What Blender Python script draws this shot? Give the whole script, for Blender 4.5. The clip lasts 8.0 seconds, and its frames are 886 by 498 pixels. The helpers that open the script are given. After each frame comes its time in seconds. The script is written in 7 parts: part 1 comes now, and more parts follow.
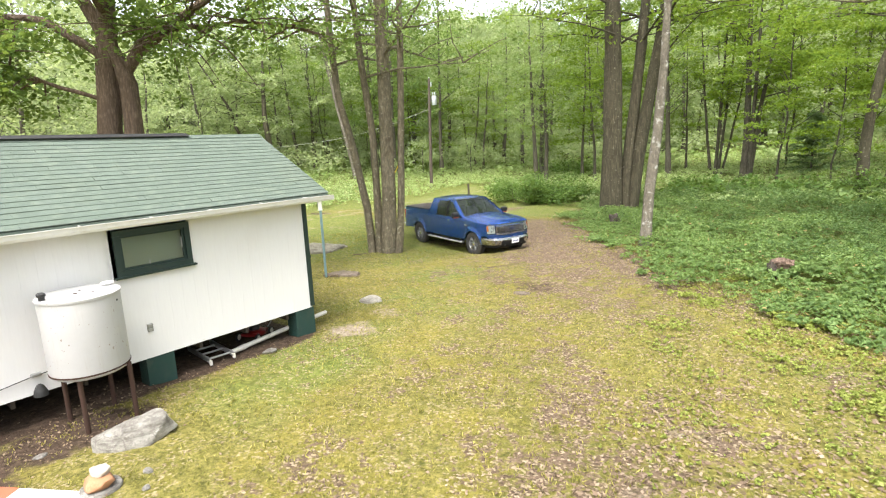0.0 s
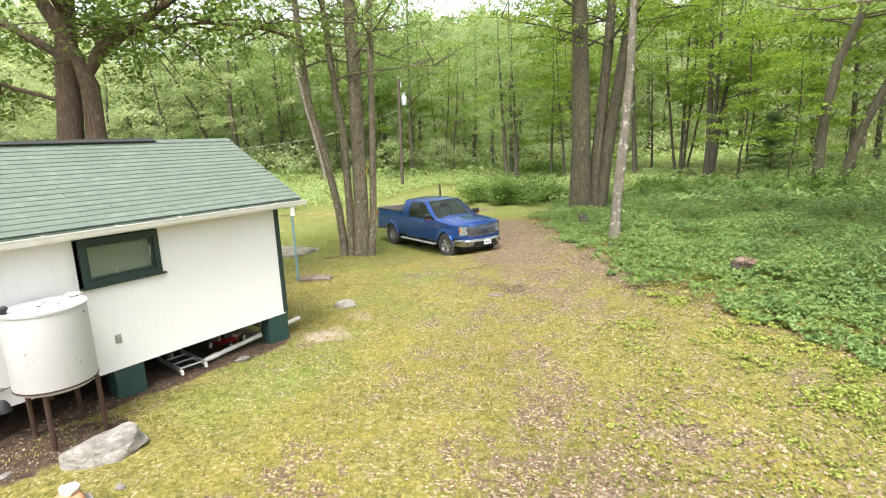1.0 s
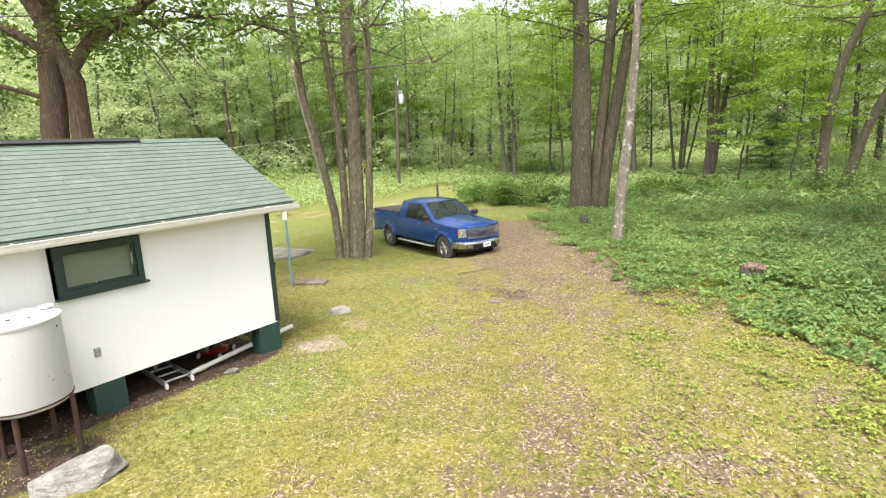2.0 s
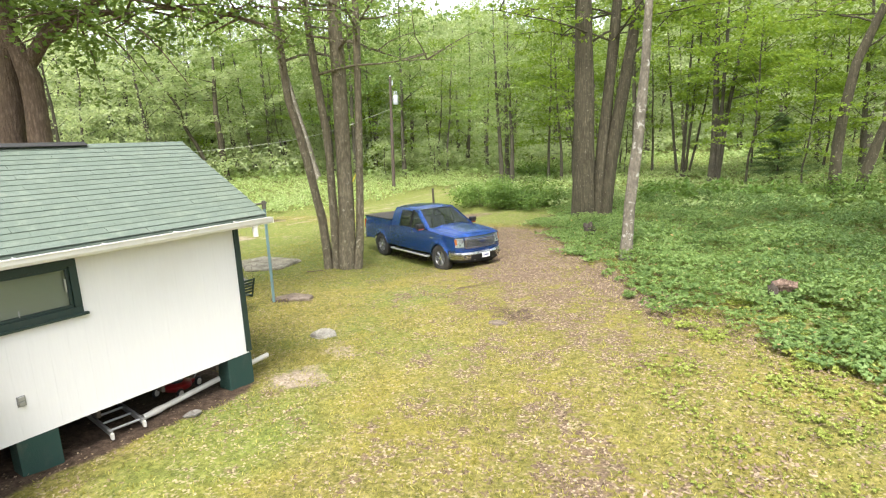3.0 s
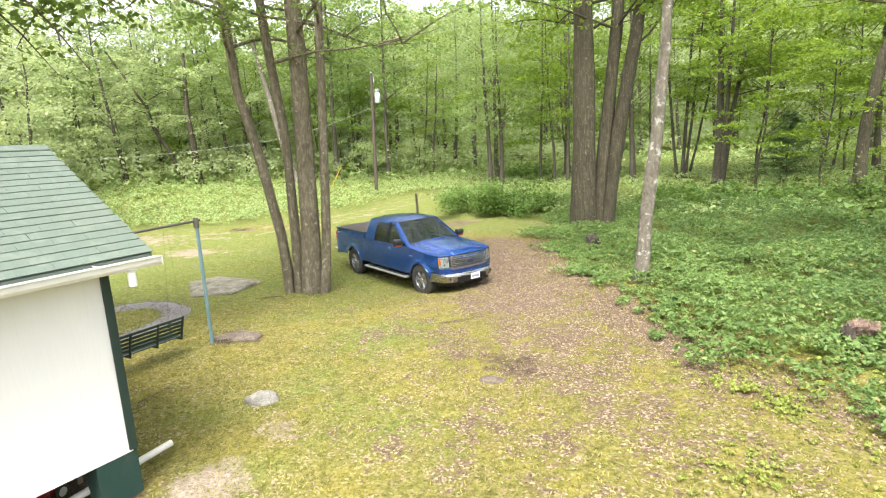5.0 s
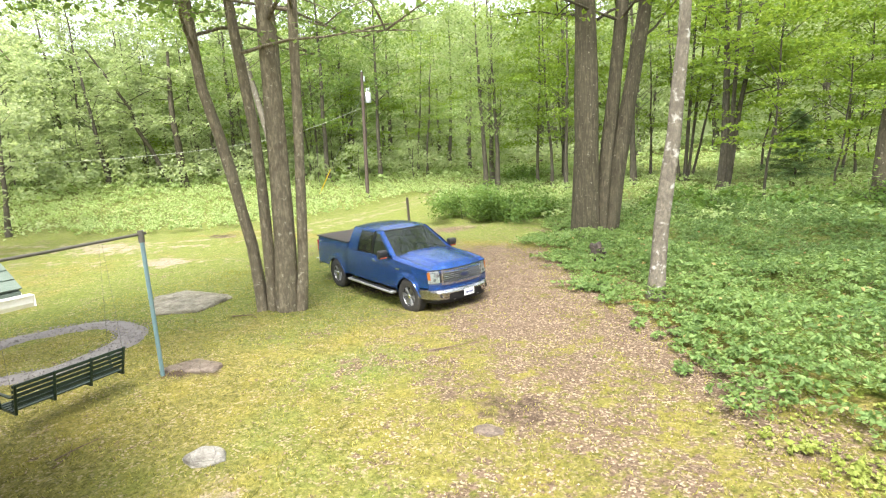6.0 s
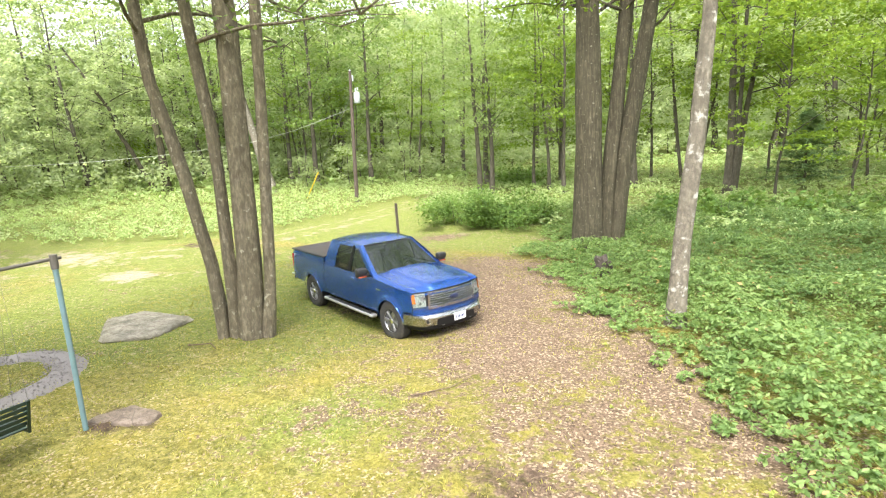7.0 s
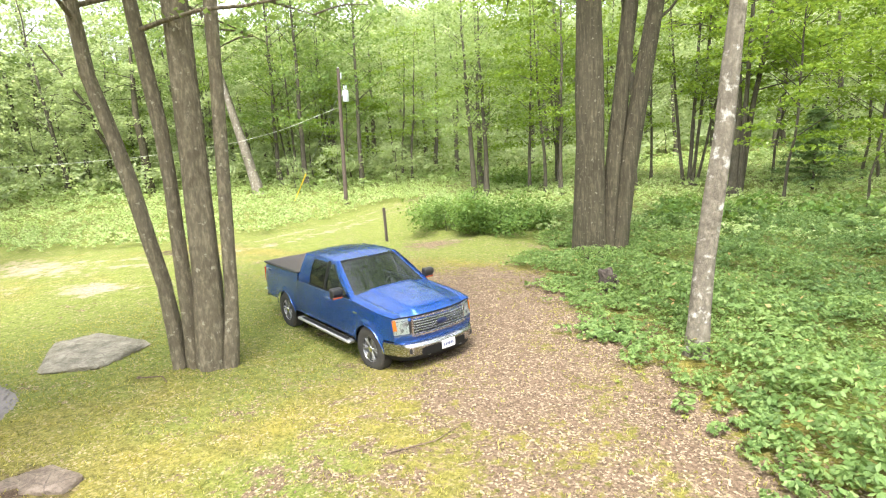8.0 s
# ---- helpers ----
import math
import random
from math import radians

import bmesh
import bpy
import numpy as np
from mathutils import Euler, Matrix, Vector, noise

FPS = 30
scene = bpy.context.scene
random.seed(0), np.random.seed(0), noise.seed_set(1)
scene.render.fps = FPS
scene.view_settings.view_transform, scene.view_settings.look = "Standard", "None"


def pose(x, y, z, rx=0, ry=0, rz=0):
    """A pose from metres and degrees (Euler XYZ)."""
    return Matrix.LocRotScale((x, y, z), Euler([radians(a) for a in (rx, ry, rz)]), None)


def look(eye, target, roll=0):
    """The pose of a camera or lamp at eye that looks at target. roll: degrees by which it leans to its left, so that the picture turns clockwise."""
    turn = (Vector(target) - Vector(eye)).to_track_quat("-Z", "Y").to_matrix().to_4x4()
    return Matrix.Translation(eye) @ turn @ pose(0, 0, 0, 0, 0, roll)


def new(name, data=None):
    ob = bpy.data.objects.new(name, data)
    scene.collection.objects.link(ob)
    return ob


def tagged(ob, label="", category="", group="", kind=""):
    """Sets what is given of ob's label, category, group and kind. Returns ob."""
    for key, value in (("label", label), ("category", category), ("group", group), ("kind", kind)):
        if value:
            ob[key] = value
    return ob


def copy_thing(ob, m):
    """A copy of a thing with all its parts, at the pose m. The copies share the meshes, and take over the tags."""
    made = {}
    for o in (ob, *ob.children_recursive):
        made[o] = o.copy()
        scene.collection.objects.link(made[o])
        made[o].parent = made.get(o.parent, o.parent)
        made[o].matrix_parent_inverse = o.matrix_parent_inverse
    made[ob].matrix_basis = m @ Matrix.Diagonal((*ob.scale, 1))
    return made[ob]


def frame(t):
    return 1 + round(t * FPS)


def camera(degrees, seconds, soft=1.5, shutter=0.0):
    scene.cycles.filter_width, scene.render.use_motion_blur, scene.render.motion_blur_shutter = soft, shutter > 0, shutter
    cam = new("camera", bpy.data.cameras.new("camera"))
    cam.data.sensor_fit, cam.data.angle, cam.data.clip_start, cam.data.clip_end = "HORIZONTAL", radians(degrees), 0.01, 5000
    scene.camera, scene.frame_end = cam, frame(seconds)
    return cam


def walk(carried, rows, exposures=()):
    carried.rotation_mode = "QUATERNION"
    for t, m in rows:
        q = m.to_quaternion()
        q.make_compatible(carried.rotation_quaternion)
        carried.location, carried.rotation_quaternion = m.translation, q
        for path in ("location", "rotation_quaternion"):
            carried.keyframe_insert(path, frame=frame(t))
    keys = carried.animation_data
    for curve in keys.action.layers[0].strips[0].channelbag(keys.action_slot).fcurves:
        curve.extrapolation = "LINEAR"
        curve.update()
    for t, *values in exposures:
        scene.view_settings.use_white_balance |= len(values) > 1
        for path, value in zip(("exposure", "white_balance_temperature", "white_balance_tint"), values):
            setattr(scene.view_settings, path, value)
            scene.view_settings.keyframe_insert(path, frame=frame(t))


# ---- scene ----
cam = camera(78.5, 8.0, soft=1.15)
PATH = [
    (0, (0.074, 0.226, 3.733), (-1.241, 1.839, 3.332), -2.6),
    (0.5, (0.083, 0.198, 3.792), (-1.153, 1.872, 3.385), -2.7),
    (1, (0.049, 0.177, 3.831), (-1.177, 1.858, 3.422), -2.7),
    (1.5, (-0.050, 0.246, 3.849), (-1.269, 1.929, 3.435), -2.6),
    (3, (-1.022, 1.600, 3.922), (-2.223, 3.297, 3.511), -2.5),
    (3.5, (-1.402, 2.198, 3.924), (-2.595, 3.903, 3.514), -2.6),
    (4, (-1.755, 2.797, 3.920), (-2.939, 4.507, 3.510), -2.6),
    (4.5, (-2.060, 3.346, 3.941), (-3.234, 5.062, 3.528), -2.7),
    (6, (-3.155, 5.305, 3.876), (-4.306, 7.039, 3.470), -2.8),
    (6.5, (-3.532, 6.059, 3.872), (-4.675, 7.798, 3.469), -2.8),
    (7, (-3.937, 6.819, 3.891), (-5.071, 8.564, 3.490), -2.9),
    (7.5, (-4.298, 7.563, 3.929), (-5.425, 9.313, 3.525), -2.9),
    (8, (-4.575, 8.148, 3.945), (-5.693, 9.903, 3.540), -3.0),
]
walk(cam, [(t, look(eye, target, roll)) for t, eye, target, roll in PATH],
     exposures=[(0.0, 1.85), (1.5, 1.88), (4.5, 2.0), (6.0, 2.22), (8.0, 2.38)])

# ---- daylight: bright overcast sky with a broad soft sun ----
SUN_EL, SUN_AZ = 62.0, 68.0          # degrees; azimuth from +x towards -y
world = bpy.data.worlds.new("overcast_sky")
scene.world = world
world.use_nodes = True
wn = world.node_tree
wn.nodes.clear()
sky = wn.nodes.new("ShaderNodeTexSky")
sky.sky_type = "NISHITA"
sky.sun_disc = False
sky.sun_elevation, sky.sun_rotation = radians(SUN_EL), radians(90 + SUN_AZ)
sky.air_density, sky.dust_density = 1.0, 4.0
hsv = wn.nodes.new("ShaderNodeHueSaturation")
hsv.inputs["Saturation"].default_value = 0.3
bg = wn.nodes.new("ShaderNodeBackground")
bg.inputs["Strength"].default_value = 0.15
out = wn.nodes.new("ShaderNodeOutputWorld")
wn.links.new(sky.outputs[0], hsv.inputs["Color"])
wn.links.new(hsv.outputs[0], bg.inputs["Color"])
wn.links.new(bg.outputs[0], out.inputs[0])
sun_data = bpy.data.lights.new("sun", "SUN")
sun_data.energy, sun_data.angle, sun_data.color = 1.5, radians(25), (1.0, 0.96, 0.9)
sun = new("sun", sun_data)
_e, _a = radians(SUN_EL), radians(SUN_AZ)
sun.matrix_world = look((30 * math.cos(_e) * math.cos(_a), -30 * math.cos(_e) * math.sin(_a), 30 * math.sin(_e)), (0, 0, 0))

# ---- node helpers and materials ----
def add(nt, kind, ins=None, **props):
    n = nt.nodes.new("ShaderNode" + kind)
    if "operation" in props:
        n.operation = props["operation"]
    if "data_type" in props:
        n.data_type = props["data_type"]
    if "blend_type" in props:
        n.blend_type = props["blend_type"]
    if "interpolation_type" in props:
        n.interpolation_type = props["interpolation_type"]
    if "noise_dimensions" in props:
        n.noise_dimensions = props["noise_dimensions"]
    if "feature" in props:
        n.feature = props["feature"]
    if "attribute_name" in props:
        n.attribute_name = props["attribute_name"]
    for k, v in (ins or {}).items():
        if isinstance(v, bpy.types.NodeSocket):
            nt.links.new(v, n.inputs[k])
        else:
            n.inputs[k].default_value = v
    return n


def material(name):
    m = bpy.data.materials.new(name)
    m.use_nodes = True
    nt = m.node_tree
    b = nt.nodes["Principled BSDF"]
    return m, nt, b


def c4(c):
    return (*c, 1.0)


def ramp(nt, fac, stops):
    n = add(nt, "ValToRGB", {"Fac": fac})
    e = n.color_ramp.elements
    while len(e) < len(stops):
        e.new(0.5)
    for el, (p, c) in zip(e, stops):
        el.position, el.color = p, c4(c)
    return n.outputs[0]


def mixc(nt, fac, a, b, blend="MIX"):
    n = add(nt, "Mix", data_type="RGBA", blend_type=blend)
    for i, v in ((0, fac), (6, a), (7, b)):
        if isinstance(v, bpy.types.NodeSocket):
            nt.links.new(v, n.inputs[i])
        else:
            n.inputs[i].default_value = c4(v) if isinstance(v, tuple) else v
    return n.outputs[2]


def mathn(nt, op, a, b=0.0):
    n = add(nt, "Math", operation=op)
    for i, v in ((0, a), (1, b)):
        if isinstance(v, bpy.types.NodeSocket):
            nt.links.new(v, n.inputs[i])
        else:
            n.inputs[i].default_value = v
    return n.outputs[0]


def noise_tex(nt, coord, scale, detail=4.0, rough=0.55):
    return add(nt, "TexNoise", {"Vector": coord, "Scale": scale, "Detail": detail, "Roughness": rough}).outputs[0]


def world_pos(nt):
    return add(nt, "NewGeometry").outputs["Position"]


def object_pos(nt):
    return add(nt, "TexCoord").outputs["Object"]


def stretched(nt, coord, s):
    return add(nt, "Mapping", {"Vector": coord, "Scale": s}).outputs[0]


def step(nt, v, lo, hi):
    return add(nt, "MapRange", {"Value": v, "From Min": lo, "From Max": hi}, interpolation_type="SMOOTHSTEP").outputs[0]


def bump(nt, b, height, strength, dist=0.02):
    n = add(nt, "Bump", {"Height": height, "Strength": strength, "Distance": dist})
    nt.links.new(n.outputs[0], b.inputs["Normal"])


def simple(name, color, rough=0.6, metal=0.0, var=0.12, scale=9.0, bumpy=0.15, coat=0.0, dirt=None):
    """Paint, metal or plastic with grain, large soft variation and, where given, dirt in patches."""
    m, nt, b = material(name)
    p = object_pos(nt)
    n1, n2 = noise_tex(nt, p, scale, 5), noise_tex(nt, p, scale * 11, 3)
    dark = tuple(c * (1 - var) for c in color)
    light = tuple(min(1, c * (1 + var)) for c in color)
    col = mixc(nt, n1, dark, light)
    col = mixc(nt, mathn(nt, "MULTIPLY", n2, var), col, tuple(c * 0.7 for c in color))
    if dirt:
        col = mixc(nt, mathn(nt, "MULTIPLY", step(nt, noise_tex(nt, p, scale * 0.45, 7, 0.7), 0.5, 0.75), dirt[1]), col, dirt[0])
    nt.links.new(col, b.inputs["Base Color"])
    b.inputs["Metallic"].default_value = metal
    r = add(nt, "MapRange", {"Value": n1, "To Min": rough * 0.85, "To Max": min(1, rough * 1.15)})
    nt.links.new(r.outputs[0], b.inputs["Roughness"])
    if coat:
        b.inputs["Coat Weight"].default_value = coat
        b.inputs["Coat Roughness"].default_value = 0.04
    if bumpy:
        bump(nt, b, n2, bumpy, 0.01)
    return m


def leaf_material(name, dark, mid, light, trans=0.4, odd=None, rough=0.5, patch=0.25):
    m, nt, b = material(name)
    geo = add(nt, "NewGeometry")
    rnd = geo.outputs["Random Per Island"]
    n = noise_tex(nt, geo.outputs["Position"], patch, 3)
    own = mathn(nt, "MULTIPLY", mathn(nt, "SUBTRACT", add(nt, "ObjectInfo").outputs["Random"], 0.5), 0.22)
    f = mathn(nt, "ADD", own, mathn(nt, "ADD", mathn(nt, "MULTIPLY", rnd, 0.55), mathn(nt, "MULTIPLY", n, 0.45)))
    stops = [(0.15, dark), (0.5, mid), (0.82, light)]
    col = ramp(nt, f, stops)
    if odd:
        col = mixc(nt, step(nt, add(nt, "TexWhiteNoise", {"W": rnd}, noise_dimensions="1D").outputs[0], 1 - odd[1], 1 - odd[1] * 0.9), col, odd[0])
    nt.links.new(col, b.inputs["Base Color"])
    b.inputs["Roughness"].default_value = rough
    b.inputs["Specular IOR Level"].default_value = 0.22
    tr = add(nt, "BsdfTranslucent", {"Color": mixc(nt, 0.35, col, (0.36, 0.42, 0.04))})
    mix = add(nt, "MixShader", {0: trans, 1: b.outputs[0], 2: tr.outputs[0]})
    nt.links.new(mix.outputs[0], nt.nodes["Material Output"].inputs[0])
    return m


def bark_material(name, dark, light, lichen=None, amount=0.4, fine=1.0, along=0.16, spots=11.0):
    m, nt, b = material(name)
    p = world_pos(nt)
    s = stretched(nt, p, (1.0, 1.0, along))
    ridge = noise_tex(nt, s, 26 * fine, 6, 0.65)
    big, mid = noise_tex(nt, p, 1.3, 4), noise_tex(nt, stretched(nt, p, (1, 1, 0.7)), 7.0, 6, 0.7)
    col = ramp(nt, ridge, [(0.33, tuple(c * 0.5 for c in dark)), (0.5, dark), (0.7, light)])
    col = mixc(nt, mathn(nt, "MULTIPLY", step(nt, mid, 0.44, 0.6), 0.65), col, tuple(c * 0.6 for c in dark))
    col = mixc(nt, mathn(nt, "MULTIPLY", big, 0.4), col, light)
    if lichen:
        patch = step(nt, noise_tex(nt, p, spots, 5, 0.65), 0.66 - amount * 0.14, 0.68)
        col = mixc(nt, mathn(nt, "MULTIPLY", patch, 0.8), col, lichen)
    nt.links.new(col, b.inputs["Base Color"])
    b.inputs["Roughness"].default_value = 0.92
    b.inputs["Specular IOR Level"].default_value = 0.2
    bump(nt, b, mathn(nt, "ADD", ridge, mathn(nt, "MULTIPLY", mid, 0.7)), 1.0, 0.06)
    return m


def ground_material():
    m, nt, b = material("lawn_moss_and_leaf_litter")
    p = world_pos(nt)
    at = add(nt, "Attribute", attribute_name="cover")
    sep = add(nt, "SeparateColor", {0: at.outputs["Color"]})
    litter, lush, soil, sand = sep.outputs[0], sep.outputs[1], sep.outputs[2], at.outputs["Alpha"]
    n1 = noise_tex(nt, p, 1.0, 4, 0.55)
    n05, n2 = noise_tex(nt, p, 0.55, 5, 0.6), noise_tex(nt, p, 2.3, 6, 0.65)
    n9, n40 = noise_tex(nt, p, 9, 6, 0.7), noise_tex(nt, p, 55, 4, 0.7)
    vor = add(nt, "TexVoronoi", {"Vector": p, "Scale": 34.0, "Randomness": 1.0})
    cell = add(nt, "SeparateColor", {0: vor.outputs["Color"]}).outputs[0]
    lawn = ramp(nt, n9, [(0.3, (0.07, 0.074, 0.016)), (0.5, (0.168, 0.152, 0.038)), (0.72, (0.295, 0.25, 0.09))])
    lawn = mixc(nt, mathn(nt, "MULTIPLY", mathn(nt, "ADD", mathn(nt, "MULTIPLY", step(nt, n2, 0.5, 0.62), 0.45), mathn(nt, "MULTIPLY", step(nt, n1, 0.5, 0.6), 0.55)), 0.8), lawn, mixc(nt, n9, (0.135, 0.116, 0.02), (0.30, 0.252, 0.055)))
    green = ramp(nt, n9, [(0.3, (0.07, 0.094, 0.018)), (0.55, (0.158, 0.185, 0.04)), (0.75, (0.26, 0.28, 0.082))])
    g = step(nt, mathn(nt, "ADD", lush, mathn(nt, "MULTIPLY", mathn(nt, "SUBTRACT", n05, 0.5), 1.3)), 0.25, 0.8)
    lawn = mixc(nt, g, lawn, green)
    tan = ramp(nt, cell, [(0.0, (0.084, 0.058, 0.039)), (0.35, (0.136, 0.096, 0.065)), (0.7, (0.182, 0.132, 0.092)), (0.95, (0.265, 0.202, 0.148))])
    tan = mixc(nt, mathn(nt, "MULTIPLY", n2, 0.5), tan, (0.13, 0.088, 0.058))
    k = mathn(nt, "ADD", mathn(nt, "ADD", litter, mathn(nt, "MULTIPLY", mathn(nt, "SUBTRACT", n05, 0.5), 1.25)), mathn(nt, "ADD", mathn(nt, "MULTIPLY", mathn(nt, "SUBTRACT", n2, 0.5), 1.5), mathn(nt, "MULTIPLY", mathn(nt, "SUBTRACT", n9, 0.5), 1.9)))
    col = mixc(nt, step(nt, k, 0.42, 0.7), lawn, tan)
    sparse = mathn(nt, "MULTIPLY", step(nt, cell, 0.78, 0.88), step(nt, n2, 0.36, 0.6))
    col = mixc(nt, mathn(nt, "MULTIPLY", sparse, 0.7), col, (0.38, 0.31, 0.21))
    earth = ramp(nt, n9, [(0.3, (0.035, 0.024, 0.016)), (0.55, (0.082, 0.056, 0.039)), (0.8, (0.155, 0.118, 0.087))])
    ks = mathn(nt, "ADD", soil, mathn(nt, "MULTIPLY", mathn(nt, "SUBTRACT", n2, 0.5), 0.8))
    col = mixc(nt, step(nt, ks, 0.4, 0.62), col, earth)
    sandy = ramp(nt, n9, [(0.3, (0.20, 0.158, 0.112)), (0.55, (0.31, 0.255, 0.19)), (0.8, (0.42, 0.36, 0.285))])
    kd = mathn(nt, "ADD", sand, mathn(nt, "MULTIPLY", mathn(nt, "SUBTRACT", n2, 0.5), 1.1))
    col = mixc(nt, step(nt, kd, 0.45, 0.75), col, sandy)
    speck = noise_tex(nt, p, 24, 6, 0.85)
    col = mixc(nt, mathn(nt, "MULTIPLY", step(nt, speck, 0.52, 0.38), 0.85), col, mixc(nt, 1.0, col, (0.38, 0.40, 0.34), "MULTIPLY"))
    col = mixc(nt, mathn(nt, "MULTIPLY", step(nt, speck, 0.54, 0.66), 0.65), col, mixc(nt, 1.0, col, (1.45, 1.4, 1.5), "MULTIPLY"))
    col = mixc(nt, mathn(nt, "MULTIPLY", n40, 0.3), col, mixc(nt, 1.0, col, (0.5, 0.5, 0.5), "MULTIPLY"))
    nt.links.new(col, b.inputs["Base Color"])
    b.inputs["Roughness"].default_value = 0.95
    b.inputs["Specular IOR Level"].default_value = 0.15
    lump = noise_tex(nt, stretched(nt, p, (1, 1, 0.3)), 4.2, 3, 0.5)
    bump(nt, b, mathn(nt, "ADD", mathn(nt, "MULTIPLY", lump, 3.2), mathn(nt, "ADD", mathn(nt, "MULTIPLY", n40, 0.6), mathn(nt, "MULTIPLY", n9, 1.3))), 0.55, 0.05)
    return m


M_GROUND = ground_material()
# Forest greens are lightened: some distance haze is put into the colour
M_LEAF = leaf_material("forest_leaves", (0.115, 0.185, 0.075), (0.20, 0.285, 0.115), (0.30, 0.385, 0.17), 0.6)
M_LEAF_OAK = leaf_material("oak_leaves", (0.07, 0.13, 0.036), (0.135, 0.22, 0.062), (0.225, 0.32, 0.11), 0.55)
M_LEAF_DEEP = leaf_material("deep_green_leaves", (0.07, 0.135, 0.04), (0.13, 0.215, 0.065), (0.215, 0.31, 0.11), 0.55)
M_LEAF_MAPLE = leaf_material("maple_leaves", (0.075, 0.14, 0.018), (0.14, 0.235, 0.028), (0.23, 0.335, 0.05), 0.55)
# Far foliage: aerial haze is put into this pale, greyed green
M_LEAF_HAZED = leaf_material("hazed_distant_leaves", (0.24, 0.305, 0.165), (0.34, 0.415, 0.225), (0.46, 0.52, 0.31), 0.66, patch=0.12)
M_FERN = leaf_material("undergrowth_leaves", (0.058, 0.11, 0.034), (0.138, 0.225, 0.07), (0.25, 0.35, 0.125), 0.47, odd=((0.45, 0.30, 0.14), 0.012), patch=0.7)
# Darker copy of the undergrowth leaf: shade under the trees put into colour
M_FERN_SHADED = leaf_material("canopy_shaded_fern_leaves", (0.032, 0.072, 0.024), (0.088, 0.158, 0.05), (0.18, 0.265, 0.10), 0.42, odd=((0.30, 0.17, 0.08), 0.004), patch=0.6)
# Glade ferns: the open sunlight there is put into this paler leaf colour
M_MEADOW_LIT = leaf_material("sunlit_meadow_fern_leaves", (0.15, 0.22, 0.07), (0.29, 0.395, 0.155), (0.45, 0.52, 0.265), 0.5, patch=0.5)
M_WEED = leaf_material("low_weed_leaves", (0.15, 0.185, 0.034), (0.26, 0.305, 0.066), (0.39, 0.43, 0.13), 0.4, patch=1.0)
M_BUSH = leaf_material("bush_leaves", (0.06, 0.125, 0.03), (0.12, 0.215, 0.05), (0.20, 0.30, 0.085), 0.45, patch=0.8)
M_NEEDLE = leaf_material("fir_needles", (0.07, 0.13, 0.06), (0.12, 0.20, 0.085), (0.19, 0.28, 0.125), 0.4)
M_GRASS = leaf_material("grass_blades", (0.10, 0.098, 0.018), (0.22, 0.20, 0.043), (0.37, 0.325, 0.10), 0.35, patch=0.9)
M_DEAD = leaf_material("fallen_leaf", (0.125, 0.084, 0.058), (0.20, 0.142, 0.10), (0.34, 0.262, 0.196), 0.15, rough=0.7, patch=1.5)
M_BARK = bark_material("grey_brown_bark", (0.128, 0.108, 0.074), (0.28, 0.243, 0.172), (0.36, 0.34, 0.26), 0.4, 0.7, 0.3, 7.0)
M_BARK_BIG = bark_material("dark_furrowed_bark", (0.058, 0.05, 0.032), (0.138, 0.123, 0.082), (0.25, 0.245, 0.185), 0.34, 0.7, 0.12)
M_BARK_OAK = bark_material("brown_oak_bark", (0.125, 0.088, 0.064), (0.25, 0.185, 0.14))
M_BARK_PALE = bark_material("pale_lichened_bark", (0.15, 0.13, 0.10), (0.265, 0.24, 0.192), (0.46, 0.45, 0.41), 0.75, 0.6, 0.5, 5.5)
# Bark of the wood, its colour lifted to carry distance haze
M_BARK_FAR = bark_material("forest_bark", (0.075, 0.067, 0.05), (0.155, 0.138, 0.105))

# ---- mesh helpers ----
def mesh_of(name, V, F, mat, smooth=False):
    """A mesh from arrays of vertices and of faces that all have as many corners."""
    V, F = np.asarray(V, np.float32), np.asarray(F, np.int32)
    me = bpy.data.meshes.new(name)
    me.vertices.add(len(V))
    me.vertices.foreach_set("co", V.ravel())
    me.loops.add(F.size)
    me.loops.foreach_set("vertex_index", F.ravel())
    me.polygons.add(len(F))
    me.polygons.foreach_set("loop_start", np.arange(0, F.size, F.shape[1], dtype=np.int32))
    me.polygons.foreach_set("use_smooth", np.full(len(F), smooth))
    me.update(calc_edges=True)
    me.materials.append(mat)
    return me


def child(ob, parent):
    ob.parent = parent
    return ob


def thing(name, label, category, m=None, group="", kind=""):
    ob = new(name)
    ob.empty_display_size = 0.1
    if m is not None:
        ob.matrix_world = m
    return tagged(ob, label, category, group, kind)


def part(name, bm, mat, parent, label="", smooth=False, m=None):
    me = bpy.data.meshes.new(name)
    bmesh.ops.recalc_face_normals(bm, faces=bm.faces)
    if smooth:
        for e in bm.edges:
            e.smooth = e.calc_face_angle(0.0) < 0.75
    for f in bm.faces:
        f.smooth = smooth
    bm.to_mesh(me)
    bm.free()
    me.materials.append(mat)
    ob = new(name, me)
    if m is not None:
        ob.matrix_basis = m
    if parent is not None:
        ob.parent = parent
    return tagged(ob, label)


def box(sx, sy, sz, at=(0, 0, 0), bev=0.01, seg=2, bm=None, rot=None):
    """A bevelled box of that size, centred at a place; added to bm where one is given."""
    b2 = bmesh.new()
    bmesh.ops.create_cube(b2, size=1.0, matrix=Matrix.Diagonal((sx, sy, sz, 1)))
    if bev:
        bmesh.ops.bevel(b2, geom=b2.edges[:], offset=min(bev, 0.45 * min(sx, sy, sz)), segments=seg, affect="EDGES", profile=0.6)
    m = Matrix.Translation(at) @ (rot.to_4x4() if rot is not None else Matrix.Identity(4))
    bmesh.ops.transform(b2, matrix=m, verts=b2.verts)
    return join(bm, b2)


